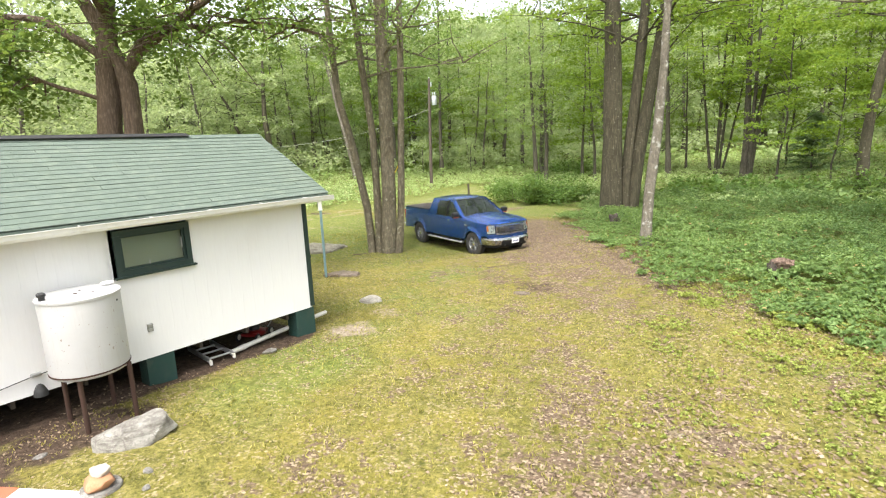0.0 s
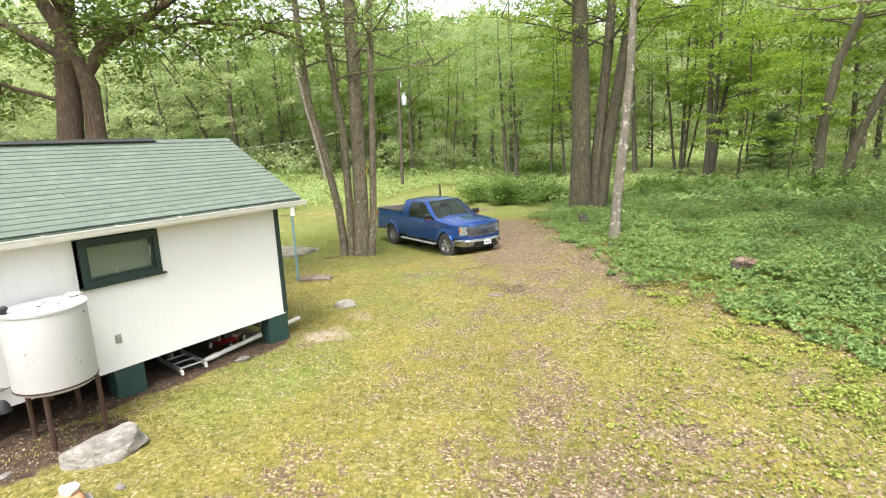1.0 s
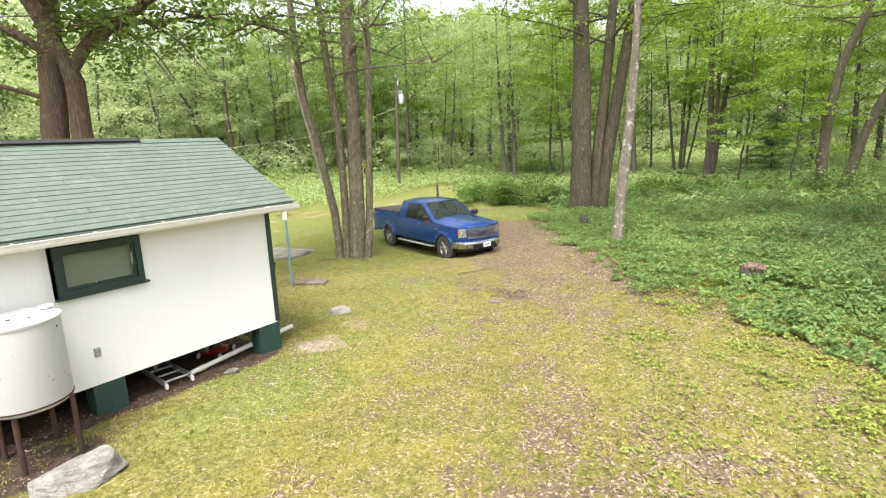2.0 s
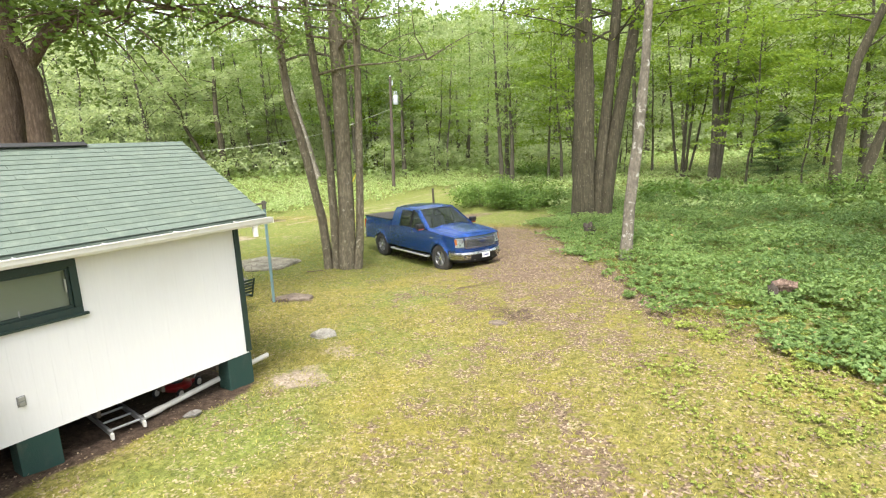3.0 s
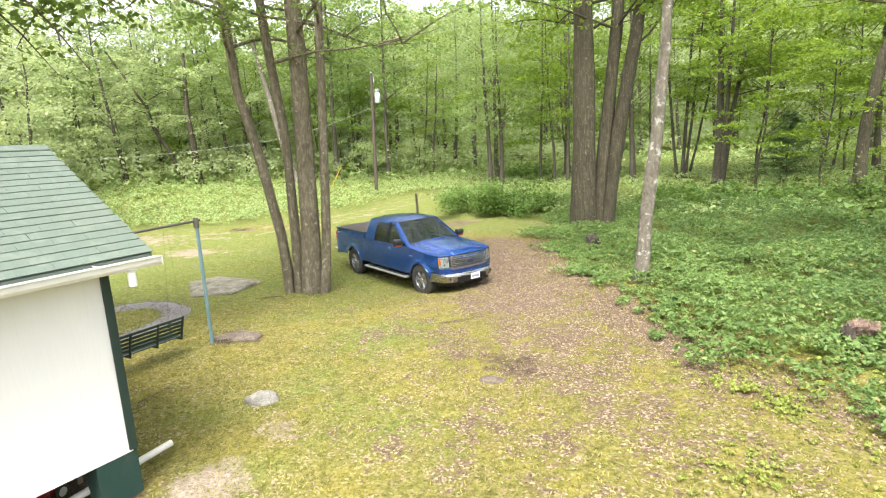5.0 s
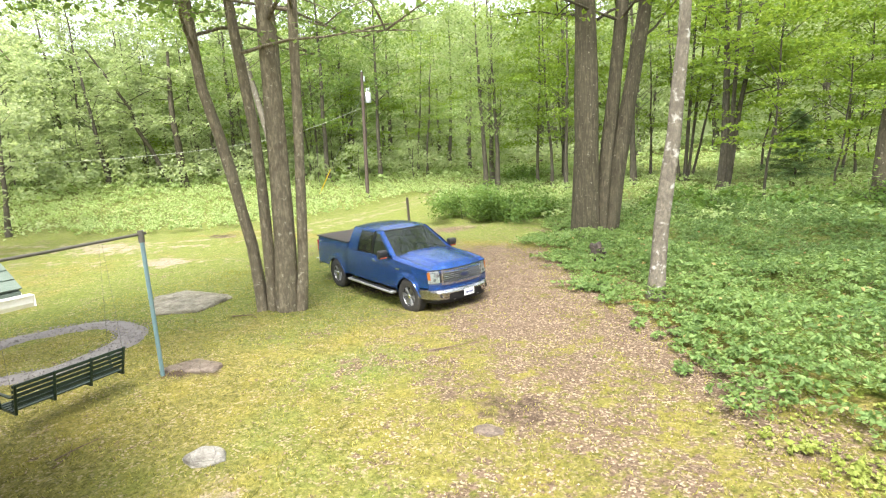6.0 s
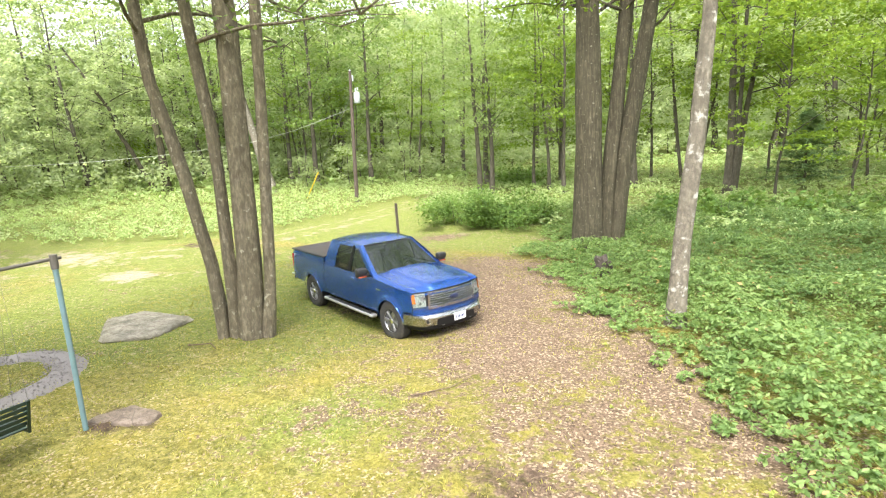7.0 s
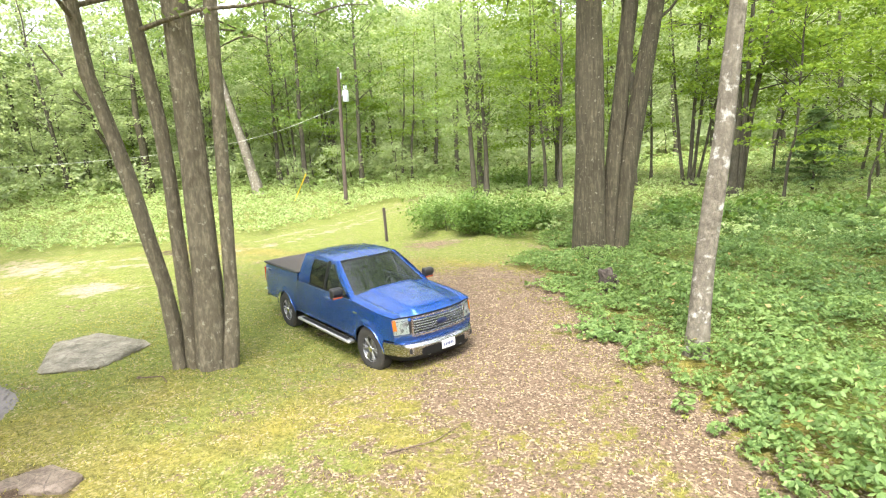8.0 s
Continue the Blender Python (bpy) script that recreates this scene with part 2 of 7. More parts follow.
def join(bm, b2):
    if bm is None:
        return b2
    tmp = bpy.data.meshes.new("tmp")
    b2.to_mesh(tmp)
    b2.free()
    bm.from_mesh(tmp)
    bpy.data.meshes.remove(tmp)
    return bm


def lathe(profile, seg=32, bm=None, m=None, cap=True):
    """A turned solid round z from (radius, height) pairs, bottom to top."""
    b2 = bmesh.new()
    rings = []
    for r, z in profile:
        rings.append([b2.verts.new((r * math.cos(2 * math.pi * i / seg), r * math.sin(2 * math.pi * i / seg), z)) for i in range(seg)])
    for a, b in zip(rings, rings[1:]):
        for i in range(seg):
            b2.faces.new((a[i], a[(i + 1) % seg], b[(i + 1) % seg], b[i]))
    if cap:
        b2.faces.new(rings[0][::-1])
        b2.faces.new(rings[-1])
    if m is not None:
        bmesh.ops.transform(b2, matrix=m, verts=b2.verts)
    return join(bm, b2)


def pipe_bm(pts, radii, seg=10, bm=None, cap=True):
    V, F = tube(pts, radii, seg)
    b2 = bmesh.new()
    vs = [b2.verts.new(v) for v in V]
    for f in F:
        b2.faces.new([vs[i] for i in f])
    if cap:
        b2.faces.new(vs[:seg][::-1])
        b2.faces.new(vs[-seg:])
    return join(bm, b2)


def tube(pts, radii, seg=8):
    P = np.asarray(pts, float)
    R = np.full(len(P), radii) if np.isscalar(radii) else np.asarray(radii, float)
    T = np.gradient(P, axis=0)
    T /= np.linalg.norm(T, axis=1)[:, None] + 1e-9
    ref = np.array((0.0, 1.0, 0.0)) if abs(T[0, 1]) < 0.7 else np.array((1.0, 0.0, 0.0))
    A = np.zeros_like(P)
    last = np.cross(T[0], ref)
    for i, t in enumerate(T):
        last = last - t * (last @ t)
        last = last / (np.linalg.norm(last) + 1e-9)
        A[i] = last
    B = np.cross(T, A)
    ang = np.arange(seg) * 2 * np.pi / seg
    V = (P[:, None, :] + R[:, None, None] * (np.cos(ang)[None, :, None] * A[:, None, :] + np.sin(ang)[None, :, None] * B[:, None, :])).reshape(-1, 3)
    i, j = np.meshgrid(np.arange(len(P) - 1), np.arange(seg), indexing="ij")
    k = (j + 1) % seg
    F = np.stack([i * seg + j, i * seg + k, (i + 1) * seg + k, (i + 1) * seg + j], -1).reshape(-1, 4)
    return V, F


def merge(chunks):
    Vs, Fs, n = [], [], 0
    for V, F in chunks:
        Vs.append(V)
        Fs.append(F + n)
        n += len(V)
    return np.concatenate(Vs), np.concatenate(Fs)


# ---- ground: one sheet to the horizon ----
def smooth01(v, lo, hi):
    t = np.clip((np.asarray(v, float) - lo) / (hi - lo), 0, 1)
    return t * t * (3 - 2 * t)


def lumps(x, y, s):
    """Smooth value noise from 0 to 1 over the plan, s lumps to the metre."""
    u, v = x * s, y * s
    i, j = np.floor(u), np.floor(v)
    f, g = u - i, v - j
    f, g = f * f * (3 - 2 * f), g * g * (3 - 2 * g)

    def at(a, b):
        h = np.sin(a * 127.1 + b * 311.7) * 43758.5453
        return h - np.floor(h)
    return (at(i, j) * (1 - f) + at(i + 1, j) * f) * (1 - g) + (at(i, j + 1) * (1 - f) + at(i + 1, j + 1) * f) * g


def height(x, y):
    x, y = np.asarray(x, float), np.asarray(y, float)
    z = 0.25 + 0.03 * np.clip(x + 5.3, -14, 7)
    z = z + 0.14 * smooth01(-y, -8, -2.5) + 0.5 * smooth01(y, 22, 45) * smooth01(x, -28, -20)
    z = z + (1.5 + 1.1 * smooth01(-x - 0.9 * y, -40, 40)) * smooth01(np.hypot(x + 3, y - 4), 34, 80)
    z = z + 0.035 * np.sin(0.9 * x + 0.4 * y) * np.sin(0.7 * y - 0.3 * x) * smooth01(np.hypot(x + 12.4, y - 17), 3, 6)
    w = np.exp(-(np.hypot(x + 12.4, y - 17.0) / 2.9) ** 4)
    moss = smooth01(x, -21, -18) * (1 - smooth01(y, 20, 23)) * (1 - smooth01(x, 2, 4))
    c, d = 0.87, 0.5
    z = z + moss * (0.04 * (lumps(c * x + d * y, c * y - d * x, 1.7) - 0.5) + 0.03 * (lumps(c * x - d * y, c * y + d * x, 3.9) - 0.5))
    return z * (1 - w) - 0.18 * w


EDGE = [(-14.5, 31.0), (-12.4, 27.0), (-11.4, 23.2), (-8.3, 19.3), (-5.9, 16.4), (-4.6, 14.4), (-2.9, 12.9), (-0.8, 11.2), (1.4, 9.6), (4.9, 7.0), (9.4, 3.0)]
TRACK = [(-60, 10), (-40, 13.5), (-31, 16.5), (-26, 20.5), (-24.6, 26), (-25, 32), (-26.5, 40), (-30, 60)]
DRIVE = [(-17, 23.5), (-12.3, 21.3), (-9.2, 17.6), (-7.0, 13.5), (-4.6, 9.5), (-2.4, 6.0), (0.5, 1.5)]


def along(line, x, y):
    """Distance to a line of points, and the side (positive: to the right, going along it)."""
    best, side = np.full(np.shape(x), 1e9), np.zeros(np.shape(x))
    for (ax, ay), (bx, by) in zip(line, line[1:]):
        dx, dy = bx - ax, by - ay
        t = np.clip(((x - ax) * dx + (y - ay) * dy) / (dx * dx + dy * dy), 0, 1)
        d = np.hypot(x - ax - t * dx, y - ay - t * dy)
        s = -np.sign(dx * (y - ay) - dy * (x - ax))
        near = d < best
        best, side = np.where(near, d, best), np.where(near, s, side)
    return best, side


def fern_depth(x, y):
    """How far a place lies inside the undergrowth beyond the drive's edge (negative: outside)."""
    d, s = along(EDGE, x, y)
    return -s * d


def meadow_depth(x, y):
    d, s = along(TRACK, x, y)
    return np.where(s < 0, d - 2.6 + 1.2 * smooth01(y, 24, 28), -1.0)


def build_ground():
    xs = np.concatenate([-np.geomspace(400, 46, 12), np.arange(-44, -24, 0.8), np.arange(-24, -17, 0.25), np.arange(-17, 2, 0.1), np.arange(2, 8, 0.25), np.arange(8, 30, 1.0), np.geomspace(32, 400, 12)])
    ys = np.concatenate([-np.geomspace(400, 12, 12), np.arange(-10, -2, 0.8), np.arange(-2, 1, 0.25), np.arange(1, 17, 0.1), np.arange(17, 30, 0.25), np.arange(30, 62, 1.0), np.geomspace(64, 400, 12)])
    X, Y = np.meshgrid(xs, ys, indexing="ij")
    Z = height(X, Y)
    near = (X > -24) & (X < 8) & (Y > -2) & (Y < 30)
    rng = np.random.default_rng(5)
    Z = Z + np.where(near, rng.normal(0, 0.004, X.shape), 0)
    V = np.stack([X, Y, Z], -1).reshape(-1, 3)
    nx, ny = X.shape
    i, j = np.meshgrid(np.arange(nx - 1), np.arange(ny - 1), indexing="ij")
    F = np.stack([i * ny + j, (i + 1) * ny + j, (i + 1) * ny + j + 1, i * ny + j + 1], -1).reshape(-1, 4)
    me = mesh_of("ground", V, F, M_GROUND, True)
    dd, ds = along(DRIVE, X, Y)
    fd = fern_depth(X, Y)
    litter = (0.42 * smooth01(Y, 10, 17) * np.exp(-(dd / 2.3) ** 2) + 0.33 * np.exp(-(dd / 3.4) ** 2) * (0.95 + 0.05 * smooth01(Y, 8, 13))) * (1 - smooth01(Y, 21.2, 23.0)) + 0.17
    litter = np.maximum(litter, 0.85 * np.exp(-((fd + 0.3) / 1.0) ** 2) * smooth01(Y, 9, 14) * (1 - smooth01(Y, 22, 24)))
    litter = np.maximum(litter, 0.9 * np.exp(-((X + 12) ** 2 + (Y - 21.6) ** 2) / 4))
    litter = np.maximum(litter, 0.75 * np.exp(-((X + 16.6) ** 2 + (Y - 26.4) ** 2) / 2.5))
    litter = np.maximum(litter, 0.8 * np.exp(-((X + 7.6) ** 2 * 0.8 + (Y - 15.2) ** 2 * 0.35)))
    for lx, ly, k, w in ((-1.5, 6.4, 0.55, 0.9), (-1.3, 4.8, 0.5, 0.8), (-3.8, 7.1, 0.5, 0.7), (-0.2, 6.0, 0.42, 1.2), (-7.6, 15.0, 0.7, 2.4), (-8.6, 18.0, 0.75, 2.5)):
        litter = np.maximum(litter, k * np.exp(-((X - lx) ** 2 + (Y - ly) ** 2) / w))
    litter = np.where(fd > 1.2, 0.2, litter)
    lush = 0.55 * np.exp(-((X + 16) ** 2 / 40 + (Y - 18) ** 2 / 30)) + 0.4 * np.exp(-((X + 6.5) ** 2 + (Y - 9) ** 2) / 6) + 0.65 * np.exp(-((X + 6.8) ** 2 / 1.6 + (Y - 5.0) ** 2 / 4))
    lush = lush + 0.3 * smooth01(X, -3.8, -0.8) * smooth01(Y, 2, 6) + 0.55 * np.exp(-((X + 17.5) ** 2 + (Y - 24.8) ** 2) / 9) + 0.45 * np.exp(-((X + 20) ** 2 / 9 + (Y - 13) ** 2 / 20))
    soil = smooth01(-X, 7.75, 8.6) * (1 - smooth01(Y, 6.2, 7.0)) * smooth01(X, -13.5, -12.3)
    soil = np.maximum(soil, 0.9 * np.exp(-((X + 7.7) ** 2 / 0.55 + (Y - 2.1) ** 2 / 1.6)))
    soil = np.maximum(soil, 0.62 * np.exp(-((X + 12.3) ** 2 / 1.3 + (Y - 10.4) ** 2 / 0.5)))
    soil = np.maximum(soil, 0.4 * np.exp(-((X + 8.9) ** 2 + (Y - 12.6) ** 2) / 2.2))
    soil = np.maximum(soil, 0.56 * np.exp(-((X + 6.5) ** 2 / 2.0 + (Y - 11.5) ** 2 / 0.9)))
    # darker earth colour ahead of the truck's nose, then in an oval beneath it
    soil = np.maximum(soil, 0.42 * np.exp(-((X + 9.6) ** 2 / 2.5 + (Y - 15.3) ** 2 / 1.5)))
    soil = np.maximum(soil, 0.7 * np.exp(-((X + 12.3) ** 2 / 9 + (Y - 17.2) ** 2 / 1.5)))
    td, ts = along(TRACK, X, Y)
    sand = 0.42 * np.exp(-(np.abs(td - 0.9) / 0.7) ** 2) + 0.2 * np.exp(-(td / 2.3) ** 2)
    sand = np.maximum(sand, 0.82 * np.exp(-((X + 23.6) ** 2 / 4 + (Y - 16.6) ** 2 / 1.8)))
    sand = np.maximum(sand, 0.85 * np.exp(-((X + 7.9) ** 2 / 0.35 + (Y - 7.1) ** 2 / 0.5)))
    sand = np.maximum(sand, 0.52 * np.exp(-((X + 8.3) ** 2 / 1.0 + (Y - 8.2) ** 2 / 0.8)))
    for px, py, k in ((-1.5, 6.4, 0.5), (-1.3, 4.8, 0.5), (0.1, 5.8, 0.46), (-1.6, 7.8, 0.42), (1.2, 4.6, 0.46)):
        sand = np.maximum(sand, k * np.exp(-((X - px) ** 2 / 0.5 + (Y - py) ** 2 / 0.9)))
    # dark earth near the board; shadow on the grass there is put in too
    soil = np.maximum(soil, 0.8 * np.exp(-((X + 7.5) ** 2 / 1.2 + (Y - 0.9) ** 2 / 1.6)))
    sd, _ = along([(-34, 12.5), (-28, 14.6), (-23.5, 16.9), (-20.8, 18.0)], X, Y)
    sand = np.maximum(sand, 0.52 * np.exp(-(sd / 0.8) ** 2))
    sand = np.maximum(sand, 0.72 * np.exp(-((X + 30) ** 2 / 26 + (Y - 17.4) ** 2 / 5)))
    soil = np.maximum(soil, 0.62 * np.exp(-((X + 27.2) ** 2 / 4 + (Y - 21.6) ** 2 / 1.2)))
    beyond = np.maximum(smooth01(meadow_depth(X, Y), -0.6, 0.8), smooth01(Y, 26.5, 29))
    litter = litter * (1 - 0.8 * beyond)
    lush = lush + 0.3 * smooth01(-X, 8.5, 12) * smooth01(Y, 7.5, 9.5) * (1 - smooth01(Y, 20, 23))
    lush = lush + 0.45 * np.exp(-(td / 5) ** 2) + 0.5 * np.exp(-((X + 15) ** 2 / 8 + (Y - 26.5) ** 2 / 5))
    for gx, gy, k, w in ((-8.0, 5.4, 0.6, 1.6), (-6.6, 3.9, 0.6, 2.2), (-9.5, 8.2, 0.55, 1.6), (-7.3, 7.2, 0.5, 1.8), (-9.3, 12.0, 0.65, 3.0), (-9.2, 9.6, 0.5, 1.5), (1.2, 7.4, 0.55, 5.0), (-15.0, 13.0, 0.4, 8.0)):
        lush = np.maximum(lush, k * np.exp(-((X - gx) ** 2 + (Y - gy) ** 2) / w))
    lush = np.maximum(lush, np.maximum(1.3 * beyond, 0.85 * smooth01(Y, 22.5, 24.5)))
    lush = np.where(fd > 1.2, 1.0, lush) + 0.2 * np.exp(-((X + 8.0) ** 2 + (Y - 9.6) ** 2) / 1.5) + 0.6 * np.exp(-((X + 19.5) ** 2 / 12 + (Y - 14.5) ** 2 / 5))
    sand = np.maximum(sand, 0.6 * np.exp(-((X + 16.0) ** 2 / 2.5 + (Y - 27.2) ** 2 / 0.4)))
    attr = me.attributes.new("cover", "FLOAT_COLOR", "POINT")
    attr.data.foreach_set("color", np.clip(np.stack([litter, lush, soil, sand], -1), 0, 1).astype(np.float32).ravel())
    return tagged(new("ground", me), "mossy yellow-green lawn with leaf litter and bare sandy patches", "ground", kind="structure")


build_ground()


# ---- foliage ----
def leaf_cards(C, size, rng, droop=0.25, width=0.62, upright=0.0, facing=None):
    """One folded, four-cornered leaf at each place of C."""
    n = len(C)
    az = rng.uniform(0, 2 * np.pi, n) if facing is None else facing + rng.normal(0, 0.4, n)
    tilt = rng.normal(-droop, 0.35, n) + upright
    a = np.stack([np.cos(az) * np.cos(tilt), np.sin(az) * np.cos(tilt), np.sin(tilt)], -1)
    b = np.stack([-np.sin(az), np.cos(az), np.zeros(n)], -1)
    roll = rng.normal(0, 0.55, n)[:, None]
    nn = np.cross(a, b)
    b, nn = b * np.cos(roll) + nn * np.sin(roll), nn * np.cos(roll) - b * np.sin(roll)
    s = (np.asarray(size) * rng.uniform(0.65, 1.3, n))[:, None]
    w = 0.5 * width * s
    V = np.stack([C - 0.5 * s * a, C + w * b + 0.08 * s * a - 0.07 * s * nn, C + 0.5 * s * a - 0.1 * s * nn, C - w * b + 0.08 * s * a - 0.07 * s * nn], 1).reshape(-1, 3)
    return V, np.arange(4 * n).reshape(-1, 4)


def spray(centres, radii, per, rng, flat=0.35):
    """Places in flat, ragged layers round the given centres."""
    k = rng.poisson(per, len(centres))
    idx = np.repeat(np.arange(len(centres)), k)
    d = rng.normal(0, 1, (len(idx), 3))
    d /= np.linalg.norm(d, axis=1)[:, None]
    d *= rng.uniform(0, 1, len(idx))[:, None] ** 0.45
    r = np.asarray(radii)[idx][:, None]
    return np.asarray(centres)[idx] + d * r * np.array((1, 1, flat)) - np.array((0, 0, 1.0)) * (np.hypot(d[:, 0], d[:, 1])[:, None] ** 2) * r * 0.18


def limb_path(rng, start, az, el, length, n=6, curl=0.0):
    P, p, a, e = [np.array(start, float)], np.array(start, float), az, el
    for _ in range(n):
        p = p + length / n * np.array((math.cos(a) * math.cos(e), math.sin(a) * math.cos(e), math.sin(e)))
        P.append(p.copy())
        a += rng.normal(0, 0.16)
        e += rng.normal(curl, 0.12)
    return np.array(P)


def stem_path(rng, base, top, n=9, wander=0.06):
    t = np.linspace(0, 1, n)[:, None]
    P = np.array(base) * (1 - t) + np.array(top) * t
    w = rng.normal(0, wander, (n, 3)) * np.array((1, 1, 0))
    w[0] = 0
    return P + np.cumsum(w, 0) * 0.5


def crown_on(rng, stem, radii, start, reach, count, leaf, per, wood, leaves, lo_el=0.05, hi_el=0.7, seg=5, layer=0.75):
    """Limbs from a stem above the height start, with leaf layers along them."""
    H = stem[-1, 2] - stem[0, 2]
    centres, rads = [], []
    for i in range(count):
        f = min(1.0, max(0.0, (i + rng.uniform(-0.8, 1.8)) / count))
        h = start + f * (H - start) * 0.98
        t = h / H * (len(stem) - 1)
        k = min(int(t), len(stem) - 2)
        p = stem[k] * (1 - t + k) + stem[k + 1] * (t - k)
        r = np.interp(t, np.arange(len(stem)), radii)
        L = reach * (0.55 + 0.6 * math.sin(math.pi * min(1, 0.25 + 0.75 * f)) ** 0.8) * rng.uniform(0.65, 1.2)
        path = limb_path(rng, p, i * 2.4 + rng.uniform(-1.0, 1.0), rng.uniform(lo_el, hi_el), L, 6, -0.03)
        wood.append(tube(path, np.linspace(min(0.45 * r, 0.012 + 0.008 * L), 0.005, len(path)), seg))
        for q in (2, 3, 4, 5, 6):
            centres.append(path[q] + rng.normal(0, 0.12 * L / 3, 3))
            rads.append(layer * rng.uniform(0.6, 1.25))
        for _ in range(3):
            q = rng.integers(2, 6)
            sub = limb_path(rng, path[q], rng.uniform(0, 6.28), rng.uniform(-0.15, 0.5), L * rng.uniform(0.3, 0.55), 4, -0.05)
            wood.append(tube(sub, np.linspace(0.012 + 0.004 * L, 0.005, len(sub)), 4))
            for s in (2, 4):
                centres.append(sub[s])
                rads.append(layer * rng.uniform(0.5, 1.1))
    C = spray(centres, rads, per, rng)
    leaves.append(leaf_cards(C, leaf, rng))


def tree_thing(name, label, wood, leaves, bark, leafmat, at, rz=0.0, sc=1.0, group="", extra=()):
    """A tree from chunks of wood and of leaves, round its own base."""
    t = thing(name, label, "tree", Matrix.Translation(at) @ Matrix.Rotation(rz, 4, "Z") @ Matrix.Scale(sc, 4), group)
    child(new("trunk", mesh_of("trunk", *wood[0], bark, True)), t)
    child(tagged(new("branchwork", mesh_of("branchwork", *merge(wood[1:]), bark, True)), kind="stuff"), t)
    child(new("crown", mesh_of("crown", *merge(leaves), leafmat)), t)
    return t


def flare(radii, k=1.35):
    r = np.array(radii, float)
    r[0] *= k
    if len(r) > 3:
        r[1] *= 1 + (k - 1) * 0.25
    return r


def forest_variant(seed, H, r0, start, reach, clumps, per, leaf, lean=0.4, size=1.1, flat=0.55):
    """A forest tree: a stem, rising limbs, and leaf masses spread through an uneven crown."""
    rng = np.random.default_rng(seed)
    stem = stem_path(rng, (0, 0, -0.2), (rng.normal(0, lean), rng.normal(0, lean), H * 0.97), 10, 0.12)
    radii = flare(np.linspace(r0, 0.03, 10))
    wood, centres, rads = [tube(stem, radii, 8)], [], []
    for i in range(clumps):
        f = rng.uniform(0, 1) ** 0.85
        h = start + f * (H - start)
        wide = reach * (0.45 + 0.75 * math.sin(math.pi * (0.18 + 0.72 * f))) * rng.uniform(0.25, 1.1)
        az = rng.uniform(0, 6.283)
        t = np.clip((h - 0.45 * wide) / H, 0.05, 1) * 9
        k = min(int(t), 8)
        p = stem[k] * (1 - t + k) + stem[k + 1] * (t - k)
        tip = np.array((p[0] + wide * math.cos(az), p[1] + wide * math.sin(az), h))
        if i % 3 == 0:
            mid = 0.55 * p + 0.45 * tip + (0, 0, 0.12 * wide)
            wood.append(tube(np.array([p, mid, tip]), np.array((0.012 + 0.005 * wide, 0.009, 0.004)), 4))
        centres.append(tip)
        rads.append(size * rng.uniform(0.65, 1.35))
    C = spray(centres, rads, per, rng, flat)
    C[:, 2] = np.maximum(C[:, 2], 0.15)
    return wood, [leaf_cards(C, leaf, rng)]

# ---- trees that stand in the yard ----
def on_ground(x, y, dz=0.0):
    return (x, y, float(height(x, y)) + dz)


def stem_tree(name, label, at, stems, bark, leafmat, seed, start, reach, count, per, leaf, top=15.0, lo_el=0.0, flare_k=1.3, thin=0.8):
    """A tree of one or more stems that rise from one root; each stem is (dx, dy, [(dx, dy, z)...], radius)."""
    rng = np.random.default_rng(seed)
    t = thing(name, label, "tree", Matrix.Translation(at))
    leaves = []
    for j, (dx, dy, way, r) in enumerate(stems):
        pts = [np.array((dx, dy, -0.25))] + [np.array(w, float) for w in way]
        last, prev = pts[-1], pts[-2]
        d = (last - prev) / max(0.1, last[2] - prev[2])
        pts.append(last + d * (top - last[2]) * 0.8 + np.array((0, 0, (top - last[2]) * 0.2)))
        zs = np.linspace(-0.25, pts[-1][2], 16)
        P = np.array(pts)
        S = np.stack([np.interp(zs, P[:, 2], P[:, 0]), np.interp(zs, P[:, 2], P[:, 1]), zs], -1)
        S[1:, :2] += np.cumsum(rng.normal(0, 0.015, (15, 2)), 0)
        radii = flare(r * (1 - thin * np.linspace(0, 1, 16) ** 1.3), flare_k)
        V, F = tube(S, radii, 16)
        turn = np.arange(16) * 2 * np.pi / 16
        wave = 1 + 0.05 * np.sin(3 * turn + j) + 0.04 * np.sin(5 * turn + 2 * j)
        fold = 1 + (wave[None, :] - 1) * (1 + 0.9 * np.exp(-np.maximum(zs, 0) / 0.7))[:, None]
        V = (S[:, None] + (V.reshape(16, 16, 3) - S[:, None]) * fold[:, :, None]).reshape(-1, 3)
        V += rng.normal(0, 0.012 * min(1, r / 0.2), V.shape)
        child(new("trunk", mesh_of("trunk", V, F, bark, True)), t)
        wood = []
        crown_on(rng, S, radii, start, reach, count, leaf, per, wood, leaves, lo_el, 0.6)
        child(tagged(new("branchwork", mesh_of("branchwork", *merge(wood), bark, True)), kind="stuff"), t)
    child(new("crown", mesh_of("crown", *merge(leaves), leafmat)), t)
    return t


